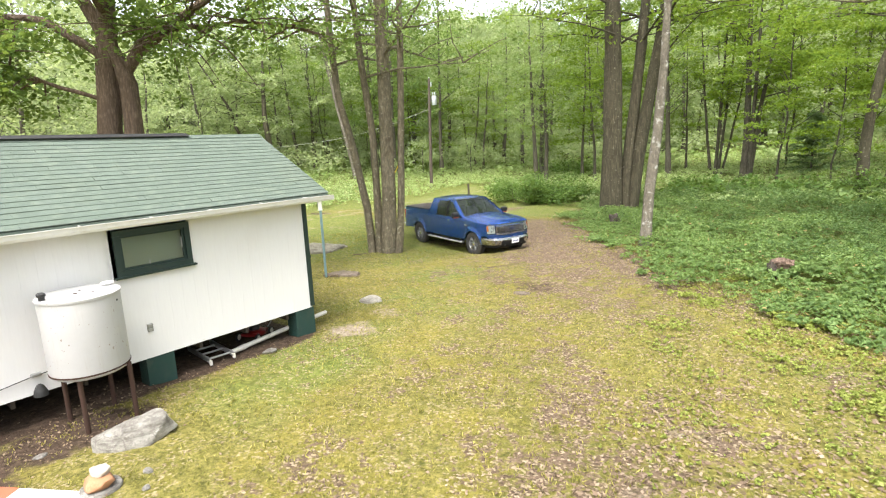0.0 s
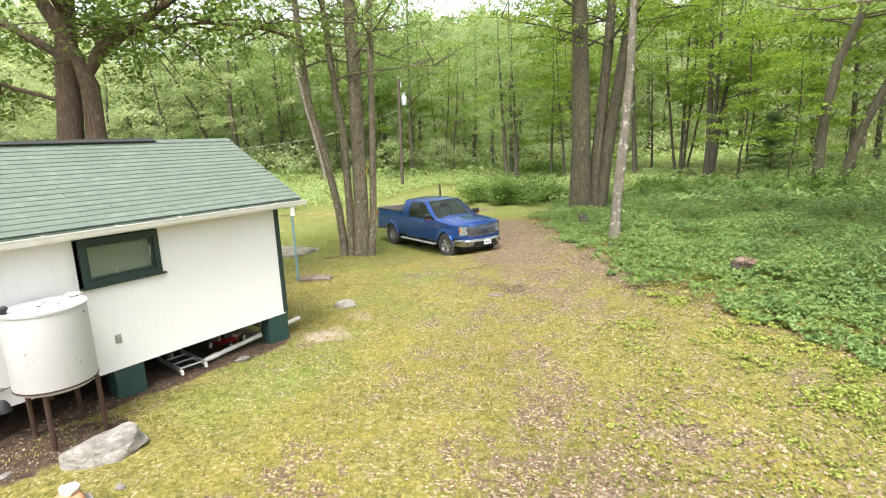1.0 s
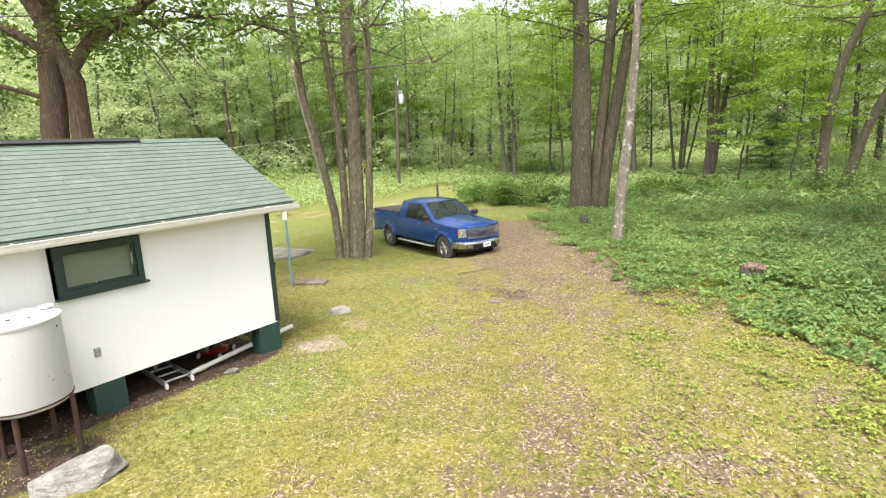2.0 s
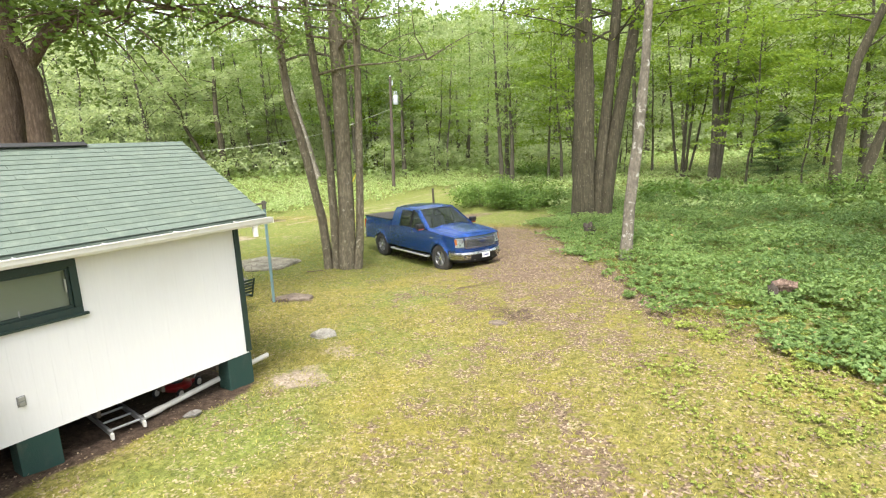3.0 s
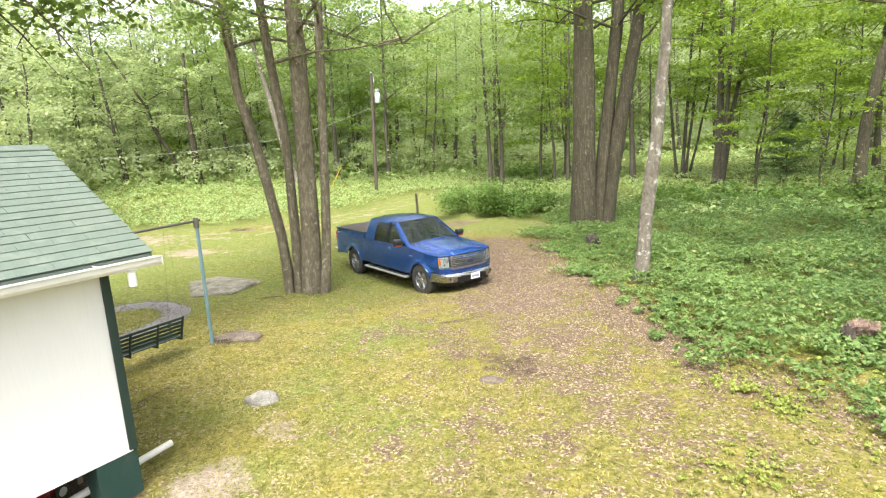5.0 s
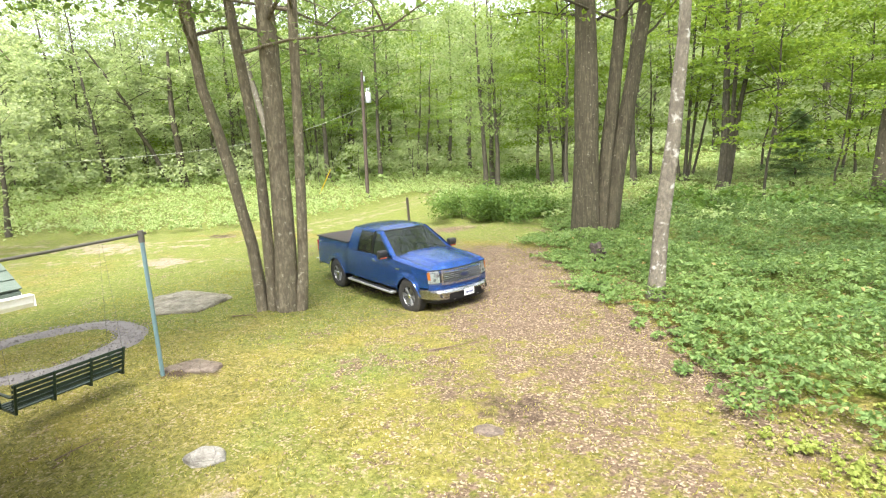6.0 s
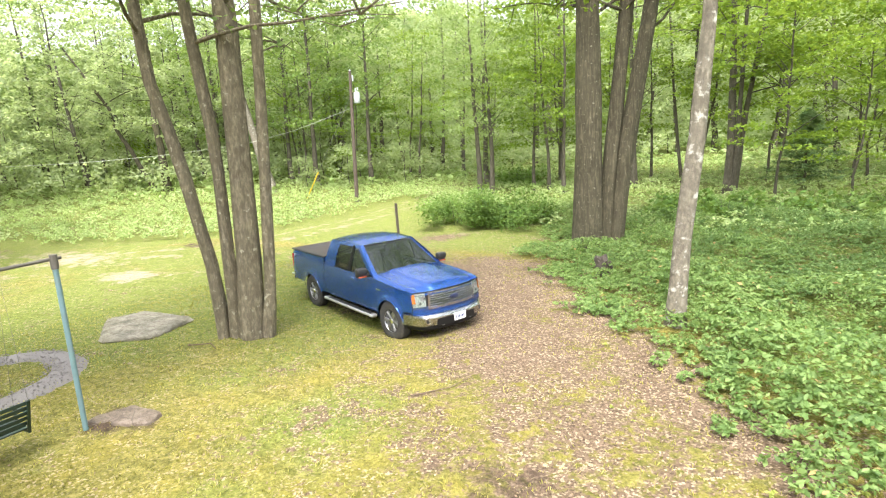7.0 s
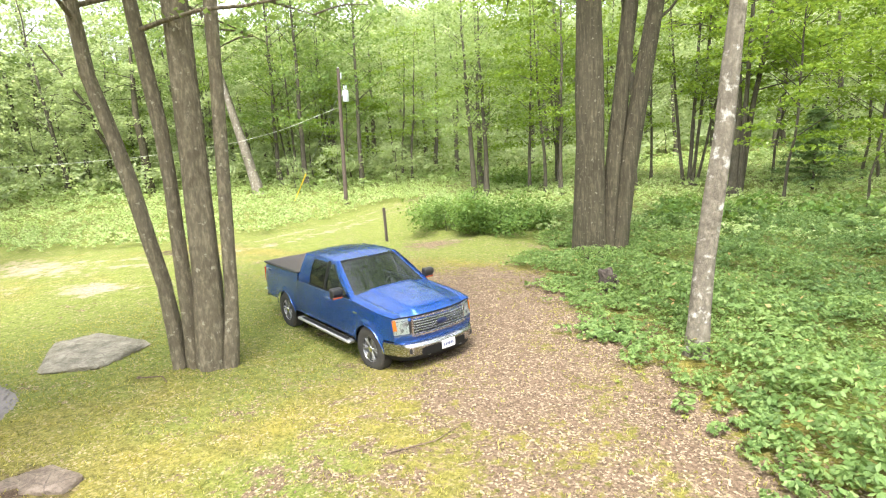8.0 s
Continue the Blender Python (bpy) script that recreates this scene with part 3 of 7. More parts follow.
stem_tree("maple_tree", "four-stemmed maple with grey-brown bark rising from the mossy lawn", on_ground(-13.8, 14.0), [
    (-0.44, -0.28, [(-0.52, -0.33, 1.5), (-0.90, -0.57, 4.2), (-1.19, -0.77, 5.6), (-1.26, -0.81, 7.2)], 0.135),
    (-0.22, -0.14, [(-0.17, -0.11, 2.0), (-0.17, -0.11, 4.2), (-0.40, -0.25, 6.6)], 0.135),
    (0.06, 0.04, [(0.18, 0.11, 2.0), (0.22, 0.14, 3.7), (0.23, 0.14, 6.6)], 0.262),
    (0.33, 0.21, [(0.52, 0.36, 1.6), (0.60, 0.38, 3.2), (0.74, 0.47, 6.6)], 0.125)],
    M_BARK, M_LEAF_DEEP, 11, 6.4, 4.6, 11, 25, 0.14, 14.0, 0.05, 1.18, 0.45)

stem_tree("grey_tree", "slender pale grey trunk with lichen standing in the undergrowth", on_ground(-5.66, 17.5), [
    (0, 0, [(0.06, 0.03, 1.8), (0.22, 0.14, 3.55), (0.34, 0.2, 5.6)], 0.157)], M_BARK_PALE, M_LEAF_MAPLE, 12, 6.8, 3.4, 11, 46, 0.125, 14.0)

stem_tree("large_oak", "massive oak of three fused dark trunks behind the drive", on_ground(-9.4, 25.1), [
    (-0.3, -0.19, [(-0.32, -0.2, 3.0), (-0.40, -0.25, 7.5)], 0.47),
    (0.12, 0.07, [(0.3, 0.18, 3.0), (0.66, 0.41, 7.5)], 0.27),
    (0.38, 0.24, [(0.70, 0.43, 3.0), (1.33, 0.82, 7.5)], 0.31)],
    M_BARK_BIG, M_LEAF_MAPLE, 13, 6.4, 5.6, 13, 30, 0.2, 19.0, 0.15, 1.1)

stem_tree("leaning_tree", "pair of leaning brown trunks at the wood's edge", on_ground(-0.4, 31.5), [
    (-0.3, 0, [(-0.2, 0.1, 3.0), (0.1, 0.2, 6.0), (1.0, 0.5, 8.5)], 0.23),
    (0.5, 0.2, [(1.3, 0.5, 3.0), (2.6, 1.0, 6.5)], 0.21)], M_BARK_BIG, M_LEAF_MAPLE, 14, 6.5, 4.6, 9, 22, 0.22, 15.0, -0.1)


stem_tree("leaning_snag_tree", "leaning pale grey trunk at the edge of the glade", on_ground(-41.7, 38.5), [
    (0, 0, [(-0.9, -0.55, 4.6), (-1.85, -1.1, 9.3)], 0.42)], M_BARK_PALE, M_LEAF_HAZED, 15, 8.0, 3.6, 9, 30, 0.26, 15.0, 0.0, 1.5)


stem_tree("forked_tree", "old forked tree with a crooked dark stem in the glade", on_ground(-51.3, 34.1), [
    (0.32, 0.51, [(0.24, 0.38, 3.5), (0.1, 0.17, 6.5), (0.21, 0.34, 9.5)], 0.36),
    (-0.1, -0.17, [(-0.66, -1.06, 2.0), (-0.95, -1.53, 3.6), (-1.48, -2.37, 5.7), (-1.56, -2.5, 7.3), (-1.9, -3.1, 8.4)], 0.2)],
    M_BARK_BIG, M_LEAF_HAZED, 18, 4.6, 3.8, 10, 30, 0.24, 12.0, 0.1, 1.3, 0.7)

stem_tree("maple_clump", "clump of four slim dark maple stems in the wood", on_ground(-9.5, 43.8), [
    (-0.25, 0.0, [(-0.6, -0.05, 2.5), (-0.95, -0.1, 6.0)], 0.1),
    (0.0, 0.05, [(0.05, 0.1, 3.0), (0.2, 0.1, 6.5)], 0.12),
    (0.2, 0.0, [(0.4, 0.05, 3.0), (0.6, 0.1, 6.5)], 0.1),
    (0.35, 0.1, [(0.9, 0.1, 2.5), (1.3, 0.15, 5.0)], 0.08)],
    M_BARK_FAR, M_LEAF_MAPLE, 19, 4.4, 3.2, 8, 26, 0.2, 13.0, 0.0, 1.2)

stem_tree("maple_clump", "clump of three dark trunks rising from one root in the wood", on_ground(-6.6, 39.0), [
    (-0.2, 0.0, [(-0.12, 0.0, 3.0), (-0.2, 0.0, 7.0)], 0.22),
    (0.1, 0.1, [(0.45, 0.15, 4.0), (0.95, 0.2, 7.5)], 0.15),
    (0.12, -0.1, [(0.2, -0.1, 4.0), (0.3, -0.1, 7.5)], 0.13)],
    M_BARK_FAR, M_LEAF_MAPLE, 20, 4.6, 3.6, 9, 28, 0.2, 14.0, 0.0, 1.15)

# Maples added with their stems out of view, to shade the undergrowth
for x, y, s in ((2.9, 14.0, 16), (3.6, 21.0, 17)):
    stem_tree("maple_tree", "straight maple added out of view to shade the undergrowth", on_ground(x, y), [
        (0, 0, [(0.05, 0.05, 3.0), (0.1, 0.0, 6.5)], 0.2)], M_BARK, M_LEAF_MAPLE, s, 5.8, 4.6, 11, 40, 0.17, 14.0, 0.1)


def oak_behind_cabin():
    rng = np.random.default_rng(21)
    t = thing("old_oak", "old oak with two heavy trunks and a wide limb", "tree", Matrix.Translation(on_ground(-16.4, 6.7)))
    leaves = []
    limbs = [
        ([(-0.35, -0.35, -0.2), (-0.3, -0.3, 4.3), (-0.05, -0.1, 6.6), (0.3, -0.1, 8.4), (0.2, -0.6, 12), (0.1, -0.9, 15)], 0.37),
        ([(0.25, 0.15, -0.2), (0.3, 0.15, 4.3), (0.3, 0.2, 6.0), (-0.5, -0.5, 8.5), (-1.2, -1.4, 12)], 0.31),
        ([(0.3, 0.15, 6.1), (0.75, 0.5, 6.8), (1.5, 1.1, 7.25), (2.4, 1.8, 8.0), (3.6, 2.9, 9.2), (4.8, 4.4, 10.4)], 0.17),
        ([(-0.1, -0.3, 6.6), (-1.0, -1.2, 7.6), (-2.2, -2.1, 7.7), (-3.6, -3.4, 8.2), (-5, -4.6, 8.6)], 0.11),
        ([(-0.2, -0.3, 5.4), (-0.9, -1.6, 6.0), (-1.5, -2.9, 6.3), (-2, -4.4, 6.3)], 0.06),
        ([(0.3, 0.15, 6.2), (1.4, 1.0, 7.0), (2.6, 2.0, 7.2), (3.9, 3.3, 6.9)], 0.05),
        ([(0.2, -0.1, 7.6), (1.6, -1.2, 8.6), (3.2, -2.3, 9.4), (4.6, -3.0, 9.9)], 0.13)]
    for pts, r in limbs:
        P = np.array(pts, float)
        u = np.linspace(0, len(P) - 1, 14)
        S = np.stack([np.interp(u, np.arange(len(P)), P[:, i]) for i in range(3)], -1)
        S[1:] += np.cumsum(rng.normal(0, 0.02, (13, 3)), 0)
        radii = np.linspace(r, r * 0.3, 14)
        V, F = tube(S, radii, 12)
        V += rng.normal(0, 0.02 * r / 0.4, V.shape)
        child(new("limb" if pts[0][2] > 1 else "trunk", mesh_of("limb", V, F, M_BARK_OAK, True)), t)
        wood = []
        centres, rads = [], []
        lo = 4 if pts[0][2] > 1 else 9
        for k in range(lo, 14):
            for _ in range(3):
                w = limb_path(rng, S[k], rng.uniform(0, 6.28), rng.uniform(-0.5, 0.5), rng.uniform(1.2, 3.0), 5, -0.06)
                wood.append(tube(w, np.linspace(0.035, 0.006, 6), 5))
                for q in (2, 3, 4, 5):
                    centres.append(w[q] + rng.normal(0, 0.2, 3))
                    rads.append(rng.uniform(0.4, 0.8))
        leaves.append(leaf_cards(spray(centres, rads, 12 if r == 0.05 else 42, rng, 0.45), 0.16, rng))
        child(tagged(new("branchwork", mesh_of("branchwork", *merge(wood), M_BARK_OAK, True)), kind="stuff"), t)
    child(new("crown", mesh_of("crown", *merge(leaves), M_LEAF_OAK)), t)


oak_behind_cabin()

# ---- wood round the clearing: a few kinds, each built once and then copied ----
TALL = []
for k, (H, r0, start, reach, clumps, per, leaf, size, flat, mat, lab) in enumerate([
        (15.5, 0.21, 4.2, 3.8, 74, 58, 0.2, 1.2, 0.2, M_LEAF, "tall straight forest maple with a layered green crown"),
        (13.5, 0.12, 3.4, 3.0, 54, 58, 0.18, 1.15, 0.18, M_LEAF_MAPLE, "slim maple with bright green layered leaves"),
        (15, 0.2, 1.6, 3.8, 84, 40, 0.27, 1.25, 0.35, M_LEAF_HAZED, "broad forest tree, haze put into its light green leaf"),
        (18, 0.27, 1.8, 4.6, 84, 46, 0.4, 1.45, 0.4, M_LEAF_HAZED, "tall distant tree with an airy crown, haze put into its pale colour"),
        (19.5, 0.27, 2.4, 4.4, 84, 46, 0.4, 1.45, 0.4, M_LEAF, "tall distant tree with a full green crown"),
        (8.5, 0.06, 2.4, 3.1, 46, 92, 0.19, 1.25, 0.12, M_LEAF_MAPLE, "understorey maple with flat tiers of bright leaves"),
        (14.5, 0.17, 3.6, 3.8, 80, 56, 0.22, 1.2, 0.3, M_LEAF_DEEP, "tall forest oak in deep green leaf")]):
    wood, leaves = forest_variant(100 + k, H, r0, start, reach, clumps, per, leaf, size=size, flat=flat)
    TALL.append(tree_thing("forest_tree", lab, wood, leaves, M_BARK_FAR, mat, (0, 0, 0), group="trees of the surrounding wood"))
SAPLING = []
for k, (H, reach, per, mat, lab) in enumerate([(5.5, 1.9, 34, M_LEAF_HAZED, "leafy sapling at the edge of the wood"), (4.2, 1.6, 46, M_LEAF_MAPLE, "bright green maple sapling"), (7.0, 2.2, 52, M_LEAF, "young understorey tree in full leaf")]):
    wood, leaves = forest_variant(200 + k, H, 0.04 + 0.004 * H, 0.6, reach, 40, per, 0.24, 0.3, 0.75)
    SAPLING.append(tree_thing("sapling", lab, wood, leaves, M_BARK_FAR, mat, (0, 0, 0), group="saplings of the wood"))


used = set()


def plant(kind, x, y, rz, sc):
    m = Matrix.Translation(on_ground(x, y, -0.05)) @ Matrix.Rotation(rz, 4, "Z") @ Matrix.Scale(sc, 4)
    src = kind
    if src.name not in used:
        used.add(src.name)
        src.matrix_world = m
        return src
    ob = copy_thing(src, m)
    ob.scale = (sc, sc, sc)
    return ob


def place_wood():
    rng = random.Random(8)
    # trunks that can be told apart
    for x, y, k, s in [(-21.95, 39.7, 0, 0.9), (-21.3, 40.1, 0, 0.85), (-19.0, 42.0, 1, 1.0), (-17.6, 41.2, 1, 0.95), (-16.2, 40.2, 1, 1.05),
                       (-12.4, 42.5, 0, 1.0), (-12.1, 46.0, 1, 0.8), 
                       (0.8, 43.0, 0, 0.9), (3.5, 40.0, 0, 0.9), (2.2, 47.0, 0, 0.9),
                       (5.5, 33.0, 1, 1.0), (7.5, 38.0, 0, 1.0), (-44.4, 43.2, 6, 1.35), (-44.6, 44.3, 1, 0.9), (-43.4, 44.3, 1, 1.1), (-40.9, 43.1, 6, 1.4), (-36.5, 45.5, 6, 1.3), (-24.5, 45.5, 6, 1.25), (-19.0, 47.5, 6, 1.35), (-52.0, 41.0, 6, 1.3), (-42.9, 48.0, 0, 0.9), (-43.7, 49.4, 0, 1.0),
                       (-62, 37.0, 0, 1.0), (-50.5, 41.5, 1, 0.9), (-57.5, 40.5, 1, 1.1), (-66.0, 33.0, 0, 0.9), (-33.5, 49.0, 1, 1.0), (-30.5, 52.0, 0, 0.9), (-36.0, 51.0, 1, 1.0),
                       (-4.6, 36.0, 5, 1.1), (-0.6, 43.0, 5, 1.1), (-5.2, 44.5, 5, 1.2), (-1.2, 44.5, 5, 1.2), 
                       (-1.9, 33.5, 5, 0.8), (-18.2, 45.0, 5, 1.2), (-15.0, 47.0, 5, 1.2), (-25.5, 48.0, 5, 1.2), (-39.0, 47.0, 5, 1.1), (-1.5, 52.0, 2, 1.1), (1.5, 56.0, 2, 1.2)]:
        plant(TALL[k], x, y, rng.uniform(0, 6.28), s)
    # the wood behind, row after row
    ex, ey = -3.0, 4.0
    for row, (rad, n) in enumerate([(64, 19), (72, 25), (83, 14)]):
        for i in range(n):
            az = radians(82 + (172 - 82) * (i + rng.uniform(0.1, 0.9)) / n)
            r = rad + rng.uniform(-4.5, 4.5)
            x, y = ex + r * math.cos(az), ey + r * math.sin(az)
            if fern_depth(x, y) < 2 and meadow_depth(x, y) < 12 and r < 60 and not (-30 < x < -10):
                continue
            low = 0.94 if 112 < math.degrees(az) < 142 else 1.0
            plant(TALL[2 if row == 0 else rng.choice((2, 3, 4)) if row == 1 else rng.choice((3, 4))], x, y, rng.uniform(0, 6.28), low * rng.uniform(0.95, 1.22))
    for i in range(42):
        az, r = radians(rng.uniform(82, 170)), rng.uniform(63, 82)
        x, y = ex + r * math.cos(az), ey + r * math.sin(az)
        plant(SAPLING[rng.randrange(3)], x, y, rng.uniform(0, 6.28), rng.uniform(0.7, 1.15))
    # nearer saplings, right of the drive and along the meadow
    for x, y, k, s in [(6.5, 30, 1, 0.9), (8.5, 34, 2, 0.8), (-14.0, 45, 0, 0.8), (3.0, 36.5, 2, 0.7), (-24.5, 46, 0, 0.7), (-33, 46, 0, 0.7), (-40, 45, 1, 0.8), (-63, 30, 0, 0.9), (-66, 25, 0, 0.9), (-36, 42, 0, 0.7), (-39, 40, 0, 0.55), (4, 47, 0, 0.8), (8.5, 44, 0, 0.8), (0.5, 51, 0, 0.8), (-2.5, 50, 0, 0.7), (-50.3, 42, 0, 1.0), (-53.3, 37.5, 0, 0.9), (-56, 34, 0, 1.1), (-58, 29.4, 0, 1.0), (-48, 46, 0, 1.0), (-60, 24.5, 0, 1.1),
                       (-61, 33, 0, 1.3), (-64, 28, 0, 1.2), (-43, 46, 0, 1.0), (-62, 20, 0, 1.2), (-67, 31, 0, 1.4), (-54, 43, 0, 1.3)]:
        plant(SAPLING[k], x, y, rng.uniform(0, 6.28), s)
    # broad trees behind the cabin
    for x, y, k, s in [(-29.5, 6.5, 2, 0.8), (-36.5, 9.0, 2, 0.95), (-43.5, 9.5, 3, 0.8), (-49, 17.5, 2, 1.05), (-54, 21.0, 3, 0.85), (-72, 36, 2, 1.2), (-61, 14, 3, 0.9), (-66, 42, 2, 1.2), (-58, 51, 1, 1.3), (-33, 13.5, 2, 0.7), (-40, 17, 2, 0.75), (-25.5, 2.5, 0, 0.8), (-76, 28, 3, 1.2), (-53, 9, 4, 0.9), (-30, -1, 4, 0.75)]:
        plant(TALL[k], x, y, rng.uniform(0, 6.28), s)
    # tall trees added out of view on the right to shade the undergrowth
    for x, y, k, s in [(4.8, 17.5, 0, 1.0), (6.5, 24.5, 0, 1.05)]:
        plant(TALL[k], x, y, rng.uniform(0, 6.28), s)
    # the wood closes round the clearing out of view, too
    for i in range(13):
        az, r = radians(175 + 265 * (i + rng.random()) / 13), rng.uniform(24, 42)
        if 245 < math.degrees(az) % 360 or r > 30:
            plant(TALL[rng.randrange(2)], ex + r * math.cos(az) + 4, ey + r * math.sin(az), rng.uniform(0, 6.28), rng.uniform(0.85, 1.1))


place_wood()


def far_wood():
    """The wood's far edge: an uneven wall of haze-paled crowns with a ragged top, and loose leaves over it."""
    rng = np.random.default_rng(77)
    az, up = np.linspace(radians(70), radians(188), 260), np.linspace(0, 1, 26)
    A, U = np.meshgrid(az, up, indexing="ij")

    def lump(a, u, k):
        return np.array([noise.noise((p * 30 * k, q * 6 * k, 1.7)) for p, q in zip(np.ravel(a), np.ravel(u))]).reshape(np.shape(a))
    top = 26.5 - 8.0 * smooth01(A, 2.3, 2.8) + 5.0 * lump(A, A * 0 + 0.3, 0.35) + 5.0 * lump(A, A * 0 + 0.7, 1.1) + 2.0 * lump(A, A * 0 + 0.1, 3.0)
    R = 99 + 4.0 * lump(A, U, 0.7) + 2.5 * lump(A, U, 1.8) + rng.normal(0, 0.35, A.shape) + 5 * U ** 3
    V = np.stack([-3 + R * np.cos(A), 4 + R * np.sin(A), U * top], -1).reshape(-1, 3)
    n, m = A.shape
    i, j = np.meshgrid(np.arange(n - 1), np.arange(m - 1), indexing="ij")
    F = np.stack([i * m + j, (i + 1) * m + j, (i + 1) * m + j + 1, i * m + j + 1], -1).reshape(-1, 4)
    t = thing("far_wood", "wall of crowns at the wood's far side, haze put into their pale green", "wood", kind="stuff")
    child(tagged(new("crown_mass", mesh_of("crown_mass", V, F, M_LEAF_HAZED)), kind="stuff"), t)
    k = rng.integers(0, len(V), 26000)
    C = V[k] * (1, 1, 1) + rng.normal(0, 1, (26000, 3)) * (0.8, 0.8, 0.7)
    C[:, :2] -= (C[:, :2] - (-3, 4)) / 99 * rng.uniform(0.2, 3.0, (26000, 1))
    child(tagged(new("foliage", mesh_of("foliage", *leaf_cards(C, 0.7, rng), M_LEAF_HAZED)), kind="stuff"), t)


far_wood()


def fir_tree(x, y, H, R, seed):
    rng = np.random.default_rng(seed)
    t = thing("young_fir", "small dark green fir growing in the undergrowth", "tree", Matrix.Translation(on_ground(x, y)))
    wood, C, D = [tube(np.array([(0, 0, -0.1), (0, 0, H * 0.5), (0.03, 0, H)]), (0.07, 0.045, 0.01), 8)], [], []
    for i in range(70):
        h = 0.25 + (H - 0.3) * (i / 70) ** 0.9
        L = R * (1 - h / H) ** 0.8 * rng.uniform(0.75, 1.15) + 0.08
        az = i * 2.4
        w = limb_path(rng, (0, 0, h), az, 0.12, L, 5, -0.02)
        wood.append(tube(w, np.linspace(0.015, 0.004, 6), 4))
        for q in np.linspace(0.6, 5, 16):
            k = min(int(q), 4)
            C.append(w[k] * (1 - q + k) + w[k + 1] * (q - k))
            D.append(az)
    C, D = np.repeat(np.array(C), 6, 0), np.repeat(np.array(D), 6) + rng.choice((-0.9, 0.9, 0.0), len(C) * 6)
    C += rng.normal(0, 0.05, C.shape)
    child(new("trunk", mesh_of("trunk", *merge(wood), M_BARK_FAR, True)), t)
    child(new("crown", mesh_of("crown", *leaf_cards(C, 0.24, rng, 0.1, 0.3, facing=D), M_NEEDLE)), t)


fir_tree(-3.4, 40.8, 4.0, 2.1, 31)


# ---- undergrowth, meadow, lawn ----
def plants(xy, hgt, leaf, rng, stalks, per):
    """Leafy plants: each has some stalks with leaflets set along and round their tips."""
    n = len(xy)
    base = np.stack([xy[:, 0], xy[:, 1], height(xy[:, 0], xy[:, 1])], -1)
    out = []
    for s in range(stalks):
        az = rng.uniform(0, 2 * np.pi, n)
        h = np.asarray(hgt) * rng.uniform(0.55, 1.15, n)
        reach = h * rng.uniform(0.25, 0.75, n)
        for q in range(per):
            f = 0.45 + 0.55 * (q + 1) / per
            side = (-1) ** q * 0.5 * (1 - f * 0.6)
            d = reach * f
            P = base + np.stack([np.cos(az + side) * d, np.sin(az + side) * d, h * (1 - (1 - f) ** 1.6) - 0.12 * h * f ** 3], -1)
            out.append(leaf_cards(P, leaf * (1.15 - 0.35 * f), rng, 0.2, 0.55, facing=az + side * 2.2))
    return merge(out)


def fronds(xy, hgt, leaf, rng, stalks, pairs):
    """Plants whose arching stalks carry leaflets in pairs."""
    n = len(xy)
    base = np.stack([xy[:, 0], xy[:, 1], height(xy[:, 0], xy[:, 1])], -1)
    out = []
    turn = rng.uniform(0, 6.28, n)
    for s in range(stalks):
        az = turn + s * 6.283 / stalks + rng.normal(0, 0.3, n)
        h, reach = np.asarray(hgt) * rng.uniform(0.7, 1.2, n), np.asarray(hgt) * rng.uniform(0.5, 0.95, n)
        for q in range(2 * pairs + 1):
            f = 0.35 + 0.65 * (q // 2 + 1) / (pairs + 1) if q < 2 * pairs else 1.0
            side = (1 if q % 2 else -1) if q < 2 * pairs else 0
            off = side * leaf * 0.55 * (1.25 - 0.6 * f)
            P = base + np.stack([np.cos(az) * reach * f - np.sin(az) * off, np.sin(az) * reach * f + np.cos(az) * off, h * (1 - (1 - f) ** 2) - 0.22 * h * f ** 3], -1)
            out.append(leaf_cards(P, leaf * (1.35 - 0.6 * f), rng, 0.15, 0.5, facing=az + side * 1.1))
    return merge(out)


def scatter(n, x0, x1, y0, y1, keep, rng):
    xy = np.stack([rng.uniform(x0, x1, n), rng.uniform(y0, y1, n)], -1)
    return xy[rng.uniform(0, 1, n) < keep(xy[:, 0], xy[:, 1])]


def clumpy(x, y, s=0.35):
    return np.array([0.5 + 0.9 * noise.noise((a * s, b * s, 3.1)) for a, b in zip(x, y)])


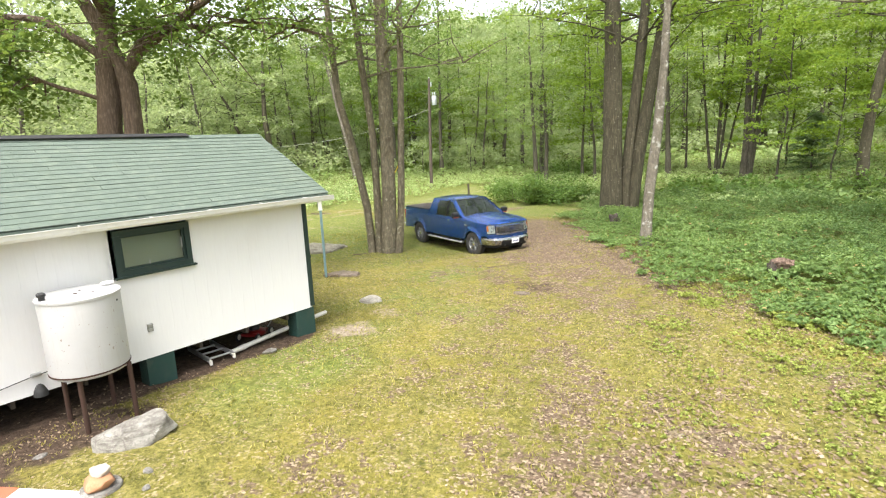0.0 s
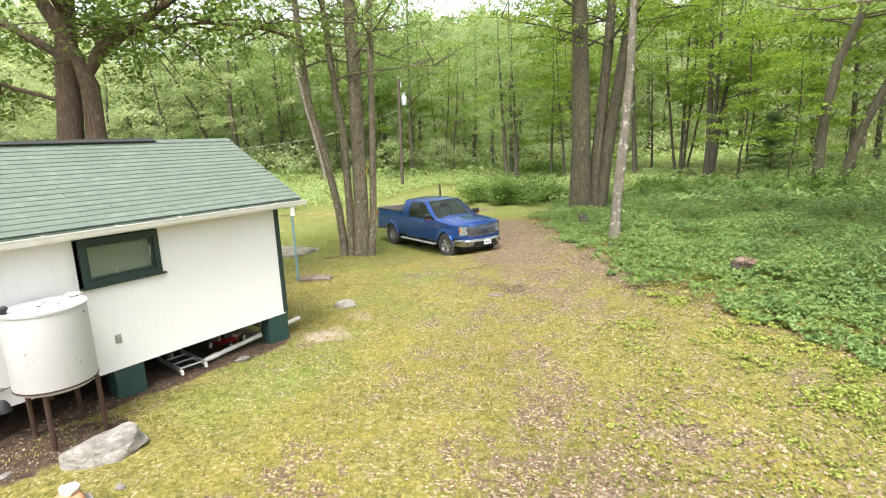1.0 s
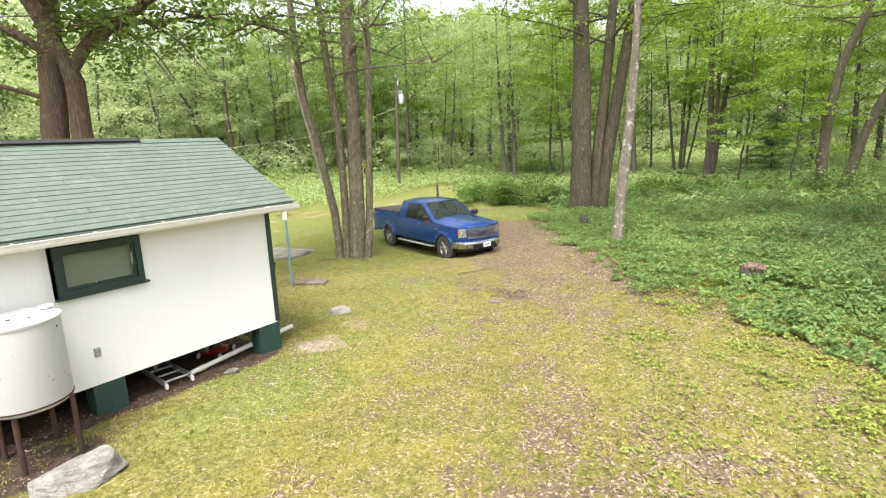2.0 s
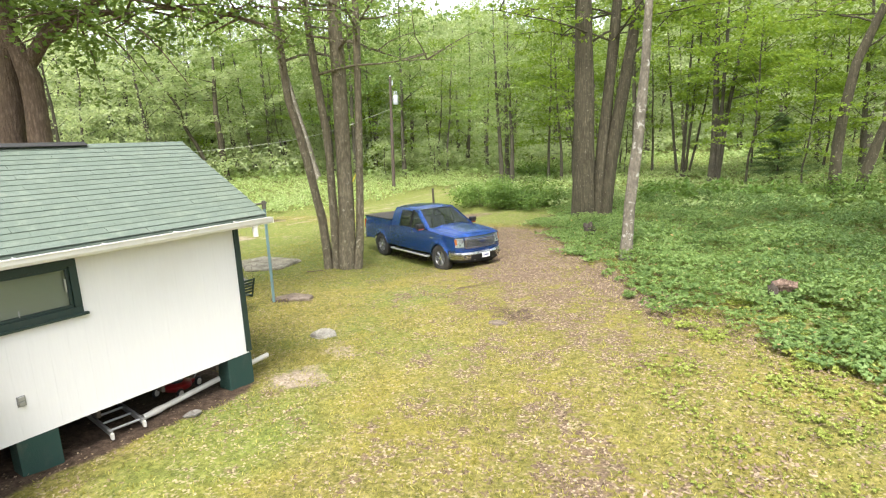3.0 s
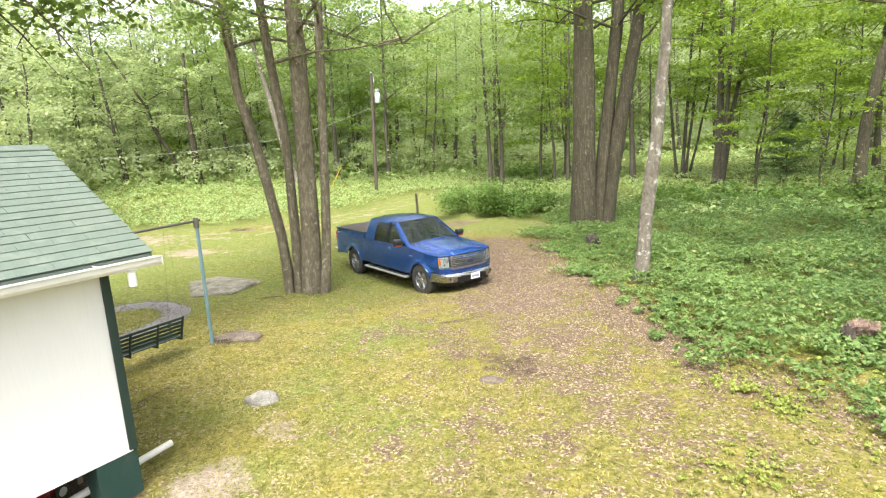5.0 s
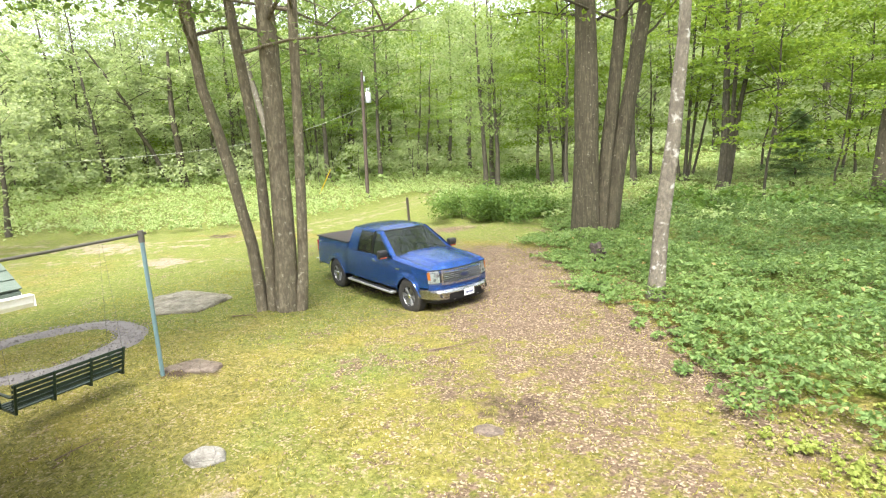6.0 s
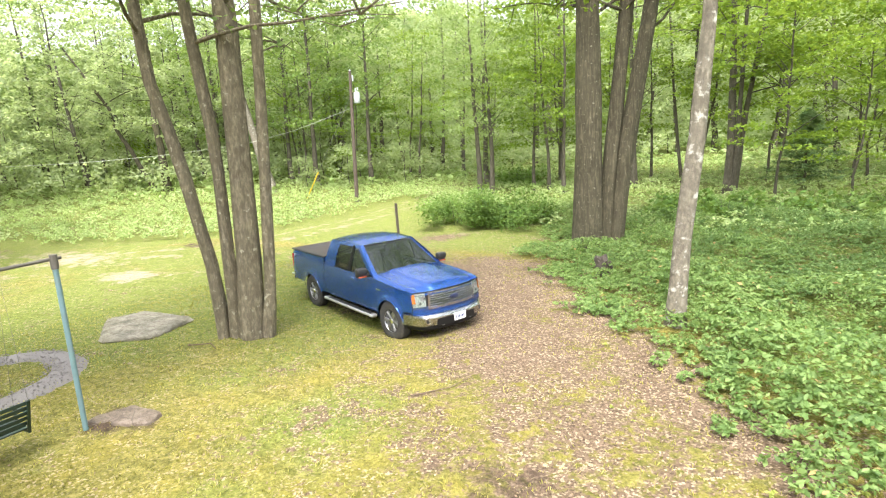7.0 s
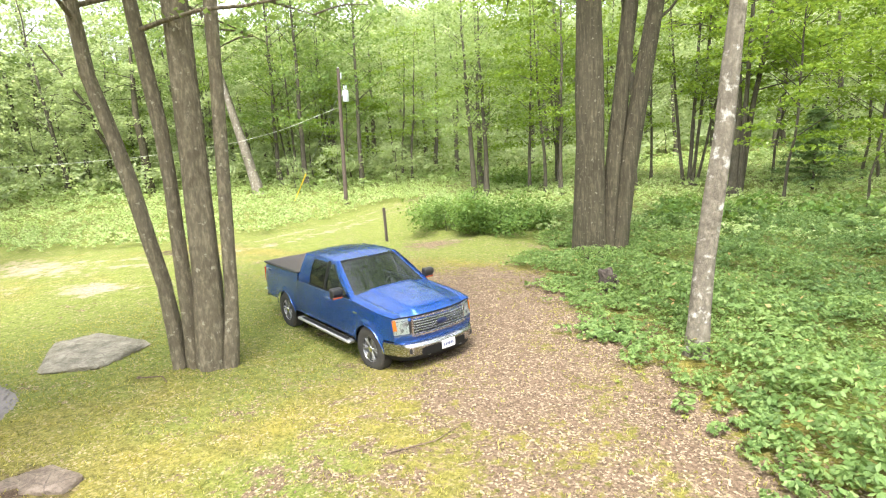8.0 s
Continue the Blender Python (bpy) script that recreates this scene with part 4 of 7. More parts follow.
def build_undergrowth():
    rng = np.random.default_rng(41)

    def near(x, y):
        d = fern_depth(x, y) + 1.3 * (clumpy(x, y, 0.7) - 0.5)
        bare = np.exp(-((x + 11.5) ** 2 / 16 + (y - 28.5) ** 2 / 1.2))
        return smooth01(d, -0.55, 0.35) * (1 - smooth01(d, 9, 13)) * np.clip(0.45 + clumpy(x, y, 0.6), 0.25, 1) * (1 - 0.9 * bare) * (y < 33)
    xy = scatter(18300, -15, 11, 4, 32, near, rng)
    d = fern_depth(xy[:, 0], xy[:, 1])
    patchy = clumpy(xy[:, 0], xy[:, 1], 0.45)
    hgt = (0.2 + 0.38 * smooth01(d, 0.0, 2.4)) * np.clip(0.15 + 1.5 * patchy, 0.4, 1.75)
    leaf = 0.072 + 0.062 * np.clip(clumpy(xy[:, 0], xy[:, 1], 0.8), 0, 1)
    # plants further in take the darkened leaf that stands for canopy shade
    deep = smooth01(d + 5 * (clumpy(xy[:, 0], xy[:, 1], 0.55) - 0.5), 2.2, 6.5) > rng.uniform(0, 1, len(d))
    for name, mat, pick, lab in (("undergrowth", M_FERN, ~deep, "bright leafy brambles and ferns along the wood's edge"), ("shade_ferns", M_FERN_SHADED, deep, "ferns covering the wood's floor, canopy shade put into their darker green")):
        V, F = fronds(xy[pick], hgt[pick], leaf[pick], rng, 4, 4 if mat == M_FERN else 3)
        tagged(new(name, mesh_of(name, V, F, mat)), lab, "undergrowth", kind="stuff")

    def far(x, y):
        d = fern_depth(x, y)
        return smooth01(d, 8, 12) * (y < 33.5) * (0.6 + 0.4 * clumpy(x, y, 0.2))
    xy = scatter(3800, -24, 22, 18, 38, far, rng)
    V, F = plants(xy, 0.65, 0.34, rng, 3, 4)
    tagged(new("far_undergrowth", mesh_of("far_undergrowth", V, F, M_FERN)), "green undergrowth between the distant trunks", "undergrowth", kind="stuff")

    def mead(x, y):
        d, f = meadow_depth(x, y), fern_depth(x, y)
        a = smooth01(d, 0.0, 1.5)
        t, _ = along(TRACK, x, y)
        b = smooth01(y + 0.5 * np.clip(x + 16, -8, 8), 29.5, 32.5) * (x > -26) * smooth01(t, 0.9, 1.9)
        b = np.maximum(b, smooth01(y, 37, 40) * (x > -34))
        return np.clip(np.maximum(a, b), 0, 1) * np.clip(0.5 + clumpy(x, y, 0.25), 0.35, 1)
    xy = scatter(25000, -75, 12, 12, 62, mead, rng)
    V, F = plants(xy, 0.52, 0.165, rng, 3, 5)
    tagged(new("meadow_ferns", mesh_of("meadow_ferns", V, F, M_MEADOW_LIT)), "ferns filling the open glade, sunlight put into their pale green", "ferns", kind="stuff")

    # low growth under the trees behind the glade, brightness put into its pale colour
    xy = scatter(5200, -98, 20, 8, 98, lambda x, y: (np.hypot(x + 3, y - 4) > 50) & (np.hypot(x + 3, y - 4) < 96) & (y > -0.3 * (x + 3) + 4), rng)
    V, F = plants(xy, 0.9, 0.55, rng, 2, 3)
    tagged(new("distant_ferns", mesh_of("distant_ferns", V, F, M_MEADOW_LIT)), "growth beneath the distant trees, brightness put into its pale green", "ferns", kind="stuff")

    # young shrubs at the glade's far rim, in the haze-paled leaf colour
    xy = scatter(1500, -75, -14, 20, 70, lambda x, y: (np.hypot(x + 3, y - 4) > 53) & (np.hypot(x + 3, y - 4) < 66), rng)
    V, F = plants(xy, rng.uniform(1.6, 3.6, len(xy)), 0.42, rng, 5, 6)
    tagged(new("young_shrubs", mesh_of("young_shrubs", V, F, M_LEAF_HAZED)), "young shrubs along the glade's far rim, haze put into their pale leaf", "shrubs", kind="stuff")

    # low weeds at the sunny foot of the undergrowth
    def weed(x, y):
        d = fern_depth(x, y)
        open_side = smooth01(x, -4.5, -1.5)
        return np.exp(-((d + 0.7 + 1.1 * open_side) / (0.8 + 1.8 * open_side)) ** 2) * (0.02 + 0.98 * open_side) * np.clip(2.2 * (clumpy(x, y, 0.9) - 0.22), 0.05, 1)
    xy = scatter(34000, -7, 8, 1.5, 17, weed, rng)
    big = np.clip(0.5 + 1.2 * (clumpy(xy[:, 0], xy[:, 1], 1.3) - 0.4), 0.35, 1.3) * (0.65 + 0.7 * smooth01(fern_depth(xy[:, 0], xy[:, 1]), -2, 0.3))
    V, F = plants(xy, 0.11 * big, 0.078 * big, rng, 4, 4)
    tagged(new("low_weeds", mesh_of("low_weeds", V, F, M_WEED)), "low bright green weeds along the drive's edge", "weeds", kind="stuff")

    def lawn(x, y):
        d, _ = along(DRIVE, x, y)
        k = np.clip(0.25 + clumpy(x, y, 0.55), 0, 1) * (1 - 0.75 * np.exp(-(d / 1.8) ** 2) * smooth01(y, 8, 12))
        under = (x < -8.2) & (x > -12.6) & (y < 6.9)
        return k * (fern_depth(x, y) < 0.6) * ~under * (np.hypot(x + 6.8, y - 2.4) > 0.7)
    xy = scatter(52000, -20, 6, 0.5, 24, lawn, rng)
    C = np.stack([xy[:, 0], xy[:, 1], height(xy[:, 0], xy[:, 1]) + 0.014], -1)
    V, F = leaf_cards(np.repeat(C, 3, 0) + rng.normal(0, 0.03, (3 * len(C), 3)) * (1, 1, 0), 0.062, rng, -0.9, 0.2)
    tagged(new("grass", mesh_of("grass", V, F, M_GRASS)), "short yellow-green grass tufts in the moss", "grass", kind="stuff")

    def fallen(x, y):
        d, _ = along(DRIVE, x, y)
        f = fern_depth(x, y)
        k = 0.62 * np.exp(-(d / 2.6) ** 2) * (0.42 + 0.16 * smooth01(y, 11, 17)) + 0.6 * np.exp(-((f + 0.3) / 0.8) ** 2) * smooth01(y, 8, 13) + 0.05
        k = np.maximum(k, 0.5 * np.exp(-((x + 7.9) ** 2 / 0.7 + (y - 2.6) ** 2 / 6)))
        k = np.maximum(k, 0.7 * np.exp(-((x + 0.6) ** 2 / 6 + (y - 5.6) ** 2 / 10)))
        return np.clip(k * np.clip(0.1 + 1.5 * (clumpy(x, y, 0.8) - 0.2), 0.1, 1), 0, 1) * (f < 0.8)
    xy = scatter(260000, -17, 5, 0.5, 25, fallen, rng)
    C = np.stack([xy[:, 0], xy[:, 1], height(xy[:, 0], xy[:, 1]) + 0.014 + rng.uniform(0, 0.012, len(xy))], -1)
    V, F = leaf_cards(C, 0.036 + 0.02 * smooth01(C[:, 0], -4, -1), rng, 0.0, 0.65)
    tagged(new("fallen_leaves", mesh_of("fallen_leaves", V, F, M_DEAD)), "dry tan leaves strewn over the drive", "leaves", kind="stuff")


build_undergrowth()


def bush(name, label, x, y, rx, ry, h, n, leaf, seed):
    rng = np.random.default_rng(seed)
    t = thing(name, label, "bush", Matrix.Translation(on_ground(x, y)))
    wood, centres = [], []
    for i in range(26):
        u, v = rng.uniform(-1, 1) * rx, rng.uniform(-1, 1) * ry
        w = limb_path(rng, (u * 0.6, v * 0.6, 0), rng.uniform(0, 6.28), rng.uniform(0.7, 1.4), h * rng.uniform(0.7, 1.05), 5, -0.05)
        wood.append(tube(w, np.linspace(0.016, 0.005, 6), 5))
        centres += [w[2] + (u * 0.4, v * 0.4, 0), w[3] + (u * 0.4, v * 0.4, 0), w[5] + (u * 0.4, v * 0.4, 0), np.array((u, v, h * rng.uniform(0.25, 0.6)))]
    C = spray(centres, np.full(len(centres), 0.45 * h), n / len(centres), rng, 0.7)
    C[:, 2] = np.clip(C[:, 2], 0.05, None)
    child(tagged(new("branchwork", mesh_of("branchwork", *merge(wood), M_BARK_FAR, True)), kind="stuff"), t)
    child(new("foliage", mesh_of("foliage", *leaf_cards(C, leaf, rng), M_BUSH)), t)


bush("bush", "rounded dark green bush beside the drive", -16.0, 29.6, 2.8, 1.6, 1.65, 14000, 0.135, 51)
bush("bush", "low green bush in the glade", -21.5, 44.5, 1.6, 1.4, 1.6, 1500, 0.24, 52)
bush("bush", "low bush beneath the trees", -5.5, 31.0, 3.2, 1.4, 1.1, 3600, 0.22, 53)

bush("bush", "leafy shrub at the foot of the leaning trunks", -0.3, 31.0, 0.9, 0.7, 1.5, 1400, 0.16, 54)

# ---- the cabin ----
def shingle_material():
    m, nt, b = material("green_asphalt_shingle")
    p = world_pos(nt)
    rnd = add(nt, "ObjectInfo").outputs["Random"]
    fine, mid, big = noise_tex(nt, p, 160, 2), noise_tex(nt, p, 6, 5, 0.65), noise_tex(nt, p, 0.8, 4)
    col = ramp(nt, fine, [(0.3, (0.050, 0.070, 0.055)), (0.5, (0.093, 0.122, 0.098)), (0.72, (0.17, 0.202, 0.168))])
    col = mixc(nt, mathn(nt, "MULTIPLY", rnd, 0.4), col, (0.074, 0.100, 0.076))
    col = mixc(nt, mathn(nt, "MULTIPLY", step(nt, mid, 0.5, 0.68), 0.6), col, (0.142, 0.168, 0.132))
    col = mixc(nt, mathn(nt, "MULTIPLY", step(nt, big, 0.5, 0.7), 0.35), col, (0.101, 0.123, 0.087))
    nt.links.new(col, b.inputs["Base Color"])
    b.inputs["Roughness"].default_value = 0.92
    bump(nt, b, fine, 0.6, 0.006)
    return m


def siding_material():
    m, nt, b = material("weathered_white_siding")
    p = world_pos(nt)
    s = stretched(nt, p, (6, 6, 0.5))
    grain, blot = noise_tex(nt, s, 6, 6, 0.65), noise_tex(nt, p, 1.1, 5, 0.6)
    col = mixc(nt, grain, (0.62, 0.61, 0.60), (0.68, 0.675, 0.665))
    col = mixc(nt, mathn(nt, "MULTIPLY", step(nt, blot, 0.5, 0.75), 0.3), col, (0.58, 0.56, 0.52))
    nt.links.new(col, b.inputs["Base Color"])
    b.inputs["Roughness"].default_value = 0.65
    bump(nt, b, grain, 0.12, 0.01)
    return m


def glass_material(name, tint=(0.8, 0.85, 0.82)):
    m, nt, b = material(name)
    b.inputs["Base Color"].default_value = c4(tint)
    b.inputs["Roughness"].default_value = 0.02
    b.inputs["Transmission Weight"].default_value = 1.0
    b.inputs["IOR"].default_value = 1.45
    return m


def tank_paint():
    """White enamel with faint runs down the side and small rust spots."""
    m, nt, b = material("weathered_tank_paint")
    p = object_pos(nt)
    runs = noise_tex(nt, stretched(nt, p, (9, 9, 0.7)), 2.0, 6, 0.7)
    blot, spot = noise_tex(nt, p, 3.0, 5, 0.6), noise_tex(nt, p, 22, 3, 0.5)
    col = mixc(nt, blot, (0.36, 0.36, 0.365), (0.45, 0.445, 0.44))
    col = mixc(nt, mathn(nt, "MULTIPLY", step(nt, runs, 0.52, 0.74), 0.5), col, (0.36, 0.34, 0.31))
    col = mixc(nt, mathn(nt, "MULTIPLY", step(nt, spot, 0.68, 0.74), 0.75), col, (0.16, 0.085, 0.05))
    nt.links.new(col, b.inputs["Base Color"])
    b.inputs["Roughness"].default_value = 0.5
    bump(nt, b, blot, 0.1, 0.02)
    return m


M_SHINGLE, M_SIDING, M_GLASS = shingle_material(), siding_material(), glass_material("window_glass")
M_TRIM = simple("dark_green_trim_paint", (0.009, 0.026, 0.021), 0.55, var=0.2, dirt=((0.03, 0.04, 0.03), 0.5))
M_PIER = simple("dark_green_painted_block", (0.010, 0.04, 0.031), 0.75, var=0.25, bumpy=0.5, dirt=((0.05, 0.055, 0.04), 0.6))
M_WHITE = simple("white_gutter_enamel", (0.66, 0.65, 0.62), 0.4, var=0.06, dirt=((0.5, 0.45, 0.36), 0.5))
M_TANK = tank_paint()
M_RUST = simple("rusted_steel", (0.055, 0.028, 0.019), 0.85, 0.3, var=0.35, bumpy=0.5)
M_DARKWOOD = simple("dark_old_timber", (0.055, 0.042, 0.033), 0.85, var=0.3, bumpy=0.4)
M_BLIND = simple("drab_window_blind", (0.30, 0.31, 0.25), 0.9, var=0.08, scale=3)
M_ALU = simple("dull_aluminium", (0.36, 0.36, 0.35), 0.5, 0.7, var=0.1)
M_BLACK = simple("black_rubber", (0.018, 0.018, 0.018), 0.7, var=0.2)
M_PVC = simple("white_plastic_pipe", (0.55, 0.53, 0.48), 0.4, var=0.08, dirt=((0.3, 0.25, 0.19), 0.6))
M_RED = simple("red_mower_paint", (0.22, 0.012, 0.014), 0.35, var=0.15, coat=0.3)
M_GREYMETAL = simple("grey_cast_metal", (0.25, 0.25, 0.25), 0.5, 0.6)


def stone_material(name, dark, mid, light):
    m, nt, b = material(name)
    p = object_pos(nt)
    big, fine = noise_tex(nt, stretched(nt, p, (1, 1, 2.5)), 3.2, 7, 0.7), noise_tex(nt, p, 28, 6, 0.7)
    col = ramp(nt, big, [(0.34, dark), (0.5, mid), (0.66, light)])
    col = mixc(nt, mathn(nt, "MULTIPLY", step(nt, fine, 0.5, 0.66), 0.55), col, dark)
    crack = add(nt, "TexVoronoi", {"Vector": stretched(nt, p, (1, 1, 3)), "Scale": 2.6}, feature="DISTANCE_TO_EDGE").outputs["Distance"]
    col = mixc(nt, mathn(nt, "MULTIPLY", mathn(nt, "SUBTRACT", 1.0, step(nt, crack, 0.0, 0.035)), 0.6), col, dark)
    nt.links.new(col, b.inputs["Base Color"])
    b.inputs["Roughness"].default_value = 0.92
    bump(nt, b, mathn(nt, "ADD", mathn(nt, "MULTIPLY", big, 2.0), fine), 0.9, 0.05)
    return m


M_STONE = stone_material("grey_field_stone", (0.10, 0.09, 0.078), (0.235, 0.222, 0.20), (0.38, 0.365, 0.34))
M_PALE_STONE = stone_material("pale_field_stone", (0.15, 0.137, 0.118), (0.30, 0.283, 0.25), (0.43, 0.41, 0.37))
M_FLAT = stone_material("weathered_flat_rock", (0.10, 0.09, 0.066), (0.21, 0.19, 0.145), (0.32, 0.295, 0.24))
M_SLAB = stone_material("brownish_flat_stone", (0.08, 0.06, 0.045), (0.17, 0.132, 0.102), (0.265, 0.215, 0.175))

WX, Y0, Y1, ZB = -8.41, -1.2, 6.51, 0.73       # front wall plane, its ends along y, underside of the floor
EAVE, RIDGE = Vector((-8.1, 0, 2.93)), Vector((-10.2, 0, 4.10))
RY = 6.89


def cabin():
    h = thing("cabin", "small white cabin with green shingle roof on dark green piers", "house")

    wall = part("wall", wall_with_hole(), M_SIDING, h, "white grooved siding")
    # the siding boards of the long wall, grooves between them
    n, w = 38, (Y1 - Y0) / 38

    full = board_mesh(w - 0.0006, 2.93 - ZB)
    top, low = board_mesh(w - 0.0006, 2.93 - 2.76), board_mesh(w - 0.0006, 2.02 - ZB)
    for i in range(n):
        y = Y0 + (i + 0.5) * w
        spans = [(full, ZB)] if not 3.14 < y < 4.33 else [(top, 2.76), (low, ZB)]
        for me, z in spans:
            b = new("siding_board", me)
            b.location = (WX - 0.018, y, z)
            b.parent = wall
    for name, x in (("back_wall", -12.0),):
        part("wall", box(0.1, Y1 - Y0, 2.95 - ZB, (x, (Y0 + Y1) / 2, (2.95 + ZB) / 2), 0.005), M_SIDING, h)
    for y in (Y1 - 0.05, Y0 + 0.05):
        g = bmesh.new()
        prof = [(-8.48, ZB), (-8.48, 2.98), (-10.2, 3.93), (-11.94, 2.98), (-11.94, ZB)]
        a = [g.verts.new((x, y - 0.05, z)) for x, z in prof]
        c = [g.verts.new((x, y + 0.05, z)) for x, z in prof]
        g.faces.new(a)
        g.faces.new(c[::-1])
        for i in range(5):
            g.faces.new((a[i], a[(i + 1) % 5], c[(i + 1) % 5], c[i]))
        part("gable_wall", g, M_SIDING, h)
    part("floor_frame", box(3.5, Y1 - Y0 - 0.1, 0.16, (-10.22, (Y0 + Y1) / 2, ZB + 0.06), 0.0), M_DARKWOOD, h, "dark floor timbers")
    for k in range(9):
        part("joist", box(3.4, 0.05, 0.12, (-10.22, Y0 + 0.4 + k * 0.85, ZB - 0.08), 0.004), M_DARKWOOD, h)
    # Boards added across the far side so the crawl space stays dark
    part("skirting", box(0.04, Y1 - Y0, 0.9, (-12.02, (Y0 + Y1) / 2, 0.35), 0.004), M_DARKWOOD, h, "dark boards added to keep the crawl space dark")
    # corner boards
    part("corner_board", box(0.03, 0.085, 2.06, (WX + 0.012, Y1 - 0.0, ZB + 0.02 + 1.04), 0.006), M_TRIM, h, "dark green corner board")
    part("corner_board", box(0.1, 0.03, 2.06, (WX - 0.05, Y1 + 0.03, ZB + 0.02 + 1.04), 0.006), M_TRIM, h, "dark green corner board")
    # window
    wnd = part("window", frame_bm(3.18, 4.29, 2.05, 2.73, 0.085, WX - 0.02, WX + 0.035), M_TRIM, h, "dark green framed window with a drawn blind")
    part("sash", frame_bm(3.265, 4.205, 2.135, 2.645, 0.035, WX - 0.04, WX + 0.005), M_TRIM, wnd)
    part("sill", box(0.07, 1.2, 0.03, (WX + 0.035, 3.735, 2.04), 0.006), M_TRIM, wnd)
    pane = part("pane", box(0.006, 0.88, 0.45, (WX - 0.02, 3.735, 2.39), 0.0), M_GLASS, wnd)
    pane.visible_shadow = False
    part("blind", box(0.01, 0.96, 0.56, (WX - 0.075, 3.735, 2.39), 0.0), M_BLIND, wnd, "drab olive blind")
    part("latch", box(0.015, 0.02, 0.16, (WX + 0.008, 4.15, 2.42), 0.004), M_ALU, wnd)
    part("muntin", box(0.012, 0.012, 0.08, (WX + 0.0, 3.65, 2.2), 0.003), M_ALU, wnd)
    # roof: deck, shingles, rake and fascia boards
    sl = (RIDGE - EAVE)
    L = sl.length
    v = sl.normalized()
    nrm = Vector((-v.z, 0, v.x)) if v.x > 0 else Vector((v.z, 0, -v.x))
    deck = bmesh.new()
    prof = [(EAVE.x, EAVE.z - 0.015), (RIDGE.x, RIDGE.z - 0.015), (2 * RIDGE.x - EAVE.x, EAVE.z - 0.015), (2 * RIDGE.x - EAVE.x, EAVE.z - 0.075), (RIDGE.x, RIDGE.z - 0.1), (EAVE.x, EAVE.z - 0.075)]
    a = [deck.verts.new((x, Y0 - 0.3, z)) for x, z in prof]
    c = [deck.verts.new((x, RY - 0.01, z)) for x, z in prof]
    for q in ((0, 1, 4, 5), (1, 2, 3, 4)):
        deck.faces.new([a[i] for i in q])
        deck.faces.new([c[i] for i in q][::-1])
    for i in range(6):
        deck.faces.new((a[i], a[(i + 1) % 6], c[(i + 1) % 6], c[i]))
    roof = part("roof", deck, M_SHINGLE, h, "gable roof of faded green asphalt shingles")
    courses, tab = 19, 0.3
    ex = L / courses
    three, one_half = shingle_mesh(3, tab, ex), shingle_mesh(1.5, tab, ex)
    rot = Matrix((( 0, v.x, nrm.x), (1, 0, 0), (0, v.z, nrm.z))).to_4x4()
    rng = random.Random(4)
    for r in range(courses):
        y, half, k = RY - 8.1, r % 2 == 1, 0
        rows = ([one_half] + [three] * 8 + [one_half]) if half else [three] * 9
        for me in rows:
            wdt = 1.5 * tab if me is one_half else 3 * tab
            s = new("shingle", me)
            p = EAVE + v * (r * ex) + nrm * rng.uniform(0, 0.003)
            s.matrix_basis = Matrix.Translation((p.x, y + rng.uniform(-0.004, 0.004), p.z)) @ rot
            s.parent = roof
            y += wdt
    part("rake_board", beam((EAVE.x - 0.02, RY - 0.02, EAVE.z - 0.06), (RIDGE.x, RY - 0.02, RIDGE.z - 0.07), 0.025, 0.07), M_TRIM, h)
    part("rake_board", beam((2 * RIDGE.x - EAVE.x, RY - 0.02, EAVE.z - 0.06), (RIDGE.x, RY - 0.02, RIDGE.z - 0.07), 0.025, 0.07), M_TRIM, h)
    part("fascia", box(0.025, RY - Y0 + 0.2, 0.1, (EAVE.x - 0.03, (RY + Y0) / 2 - 0.1, EAVE.z - 0.08), 0.004), M_WHITE, h)
    part("soffit", box(0.32, RY - Y0 + 0.2, 0.012, (-8.27, (RY + Y0) / 2 - 0.1, 2.83), 0.0), M_SIDING, h)
    vent = bmesh.new()
    for sx in (-1, 1):
        box(0.13, 6.55, 0.01, (RIDGE.x + sx * 0.055, 5.35 - 3.275, RIDGE.z + 0.025), 0.003, 1, vent, Matrix.Rotation(sx * radians(25), 3, "Y"))
    part("ridge_cap", vent, M_BLACK, h, "dark ridge strip ending short of the gable")
    part("ridge_shim", box(0.12, 6.5, 0.02, (RIDGE.x, 5.33 - 3.25, RIDGE.z + 0.006), 0.004), M_WHITE, h)
    fold = bmesh.new()
    for sx in (-1, 1):
        box(0.13, RY - 5.35, 0.008, (RIDGE.x + sx * 0.056, (RY + 5.35) / 2, RIDGE.z - 0.012), 0.003, 1, fold, Matrix.Rotation(sx * radians(29), 3, "Y"))
    part("ridge_fold", fold, M_SHINGLE, h)
    # gutter with its outlet
    gut = bmesh.new()
    prof = [(0.0, 0.09), (0.0, 0.0), (0.06, -0.005), (0.085, 0.03), (0.09, 0.085), (0.11, 0.09), (0.11, 0.097), (0.083, 0.093), (0.078, 0.035), (0.056, 0.004), (0.008, 0.008), (0.008, 0.09)]
    ends = []
    for y in (Y0 - 0.3, RY + 0.03):
        ends.append([gut.verts.new((-8.09 + x, y, 2.80 + z)) for x, z in prof])
    for i in range(len(prof)):
        gut.faces.new((ends[0][i], ends[0][(i + 1) % 12], ends[1][(i + 1) % 12], ends[1][i]))
    gut.faces.new(ends[0])
    gut.faces.new(ends[1][::-1])
    gutter = part("gutter", gut, M_WHITE, h, "white metal gutter along the eave")
    part("end_cap", box(0.1, 0.008, 0.09, (-8.04, RY + 0.034, 2.845), 0.002), M_WHITE, gutter)
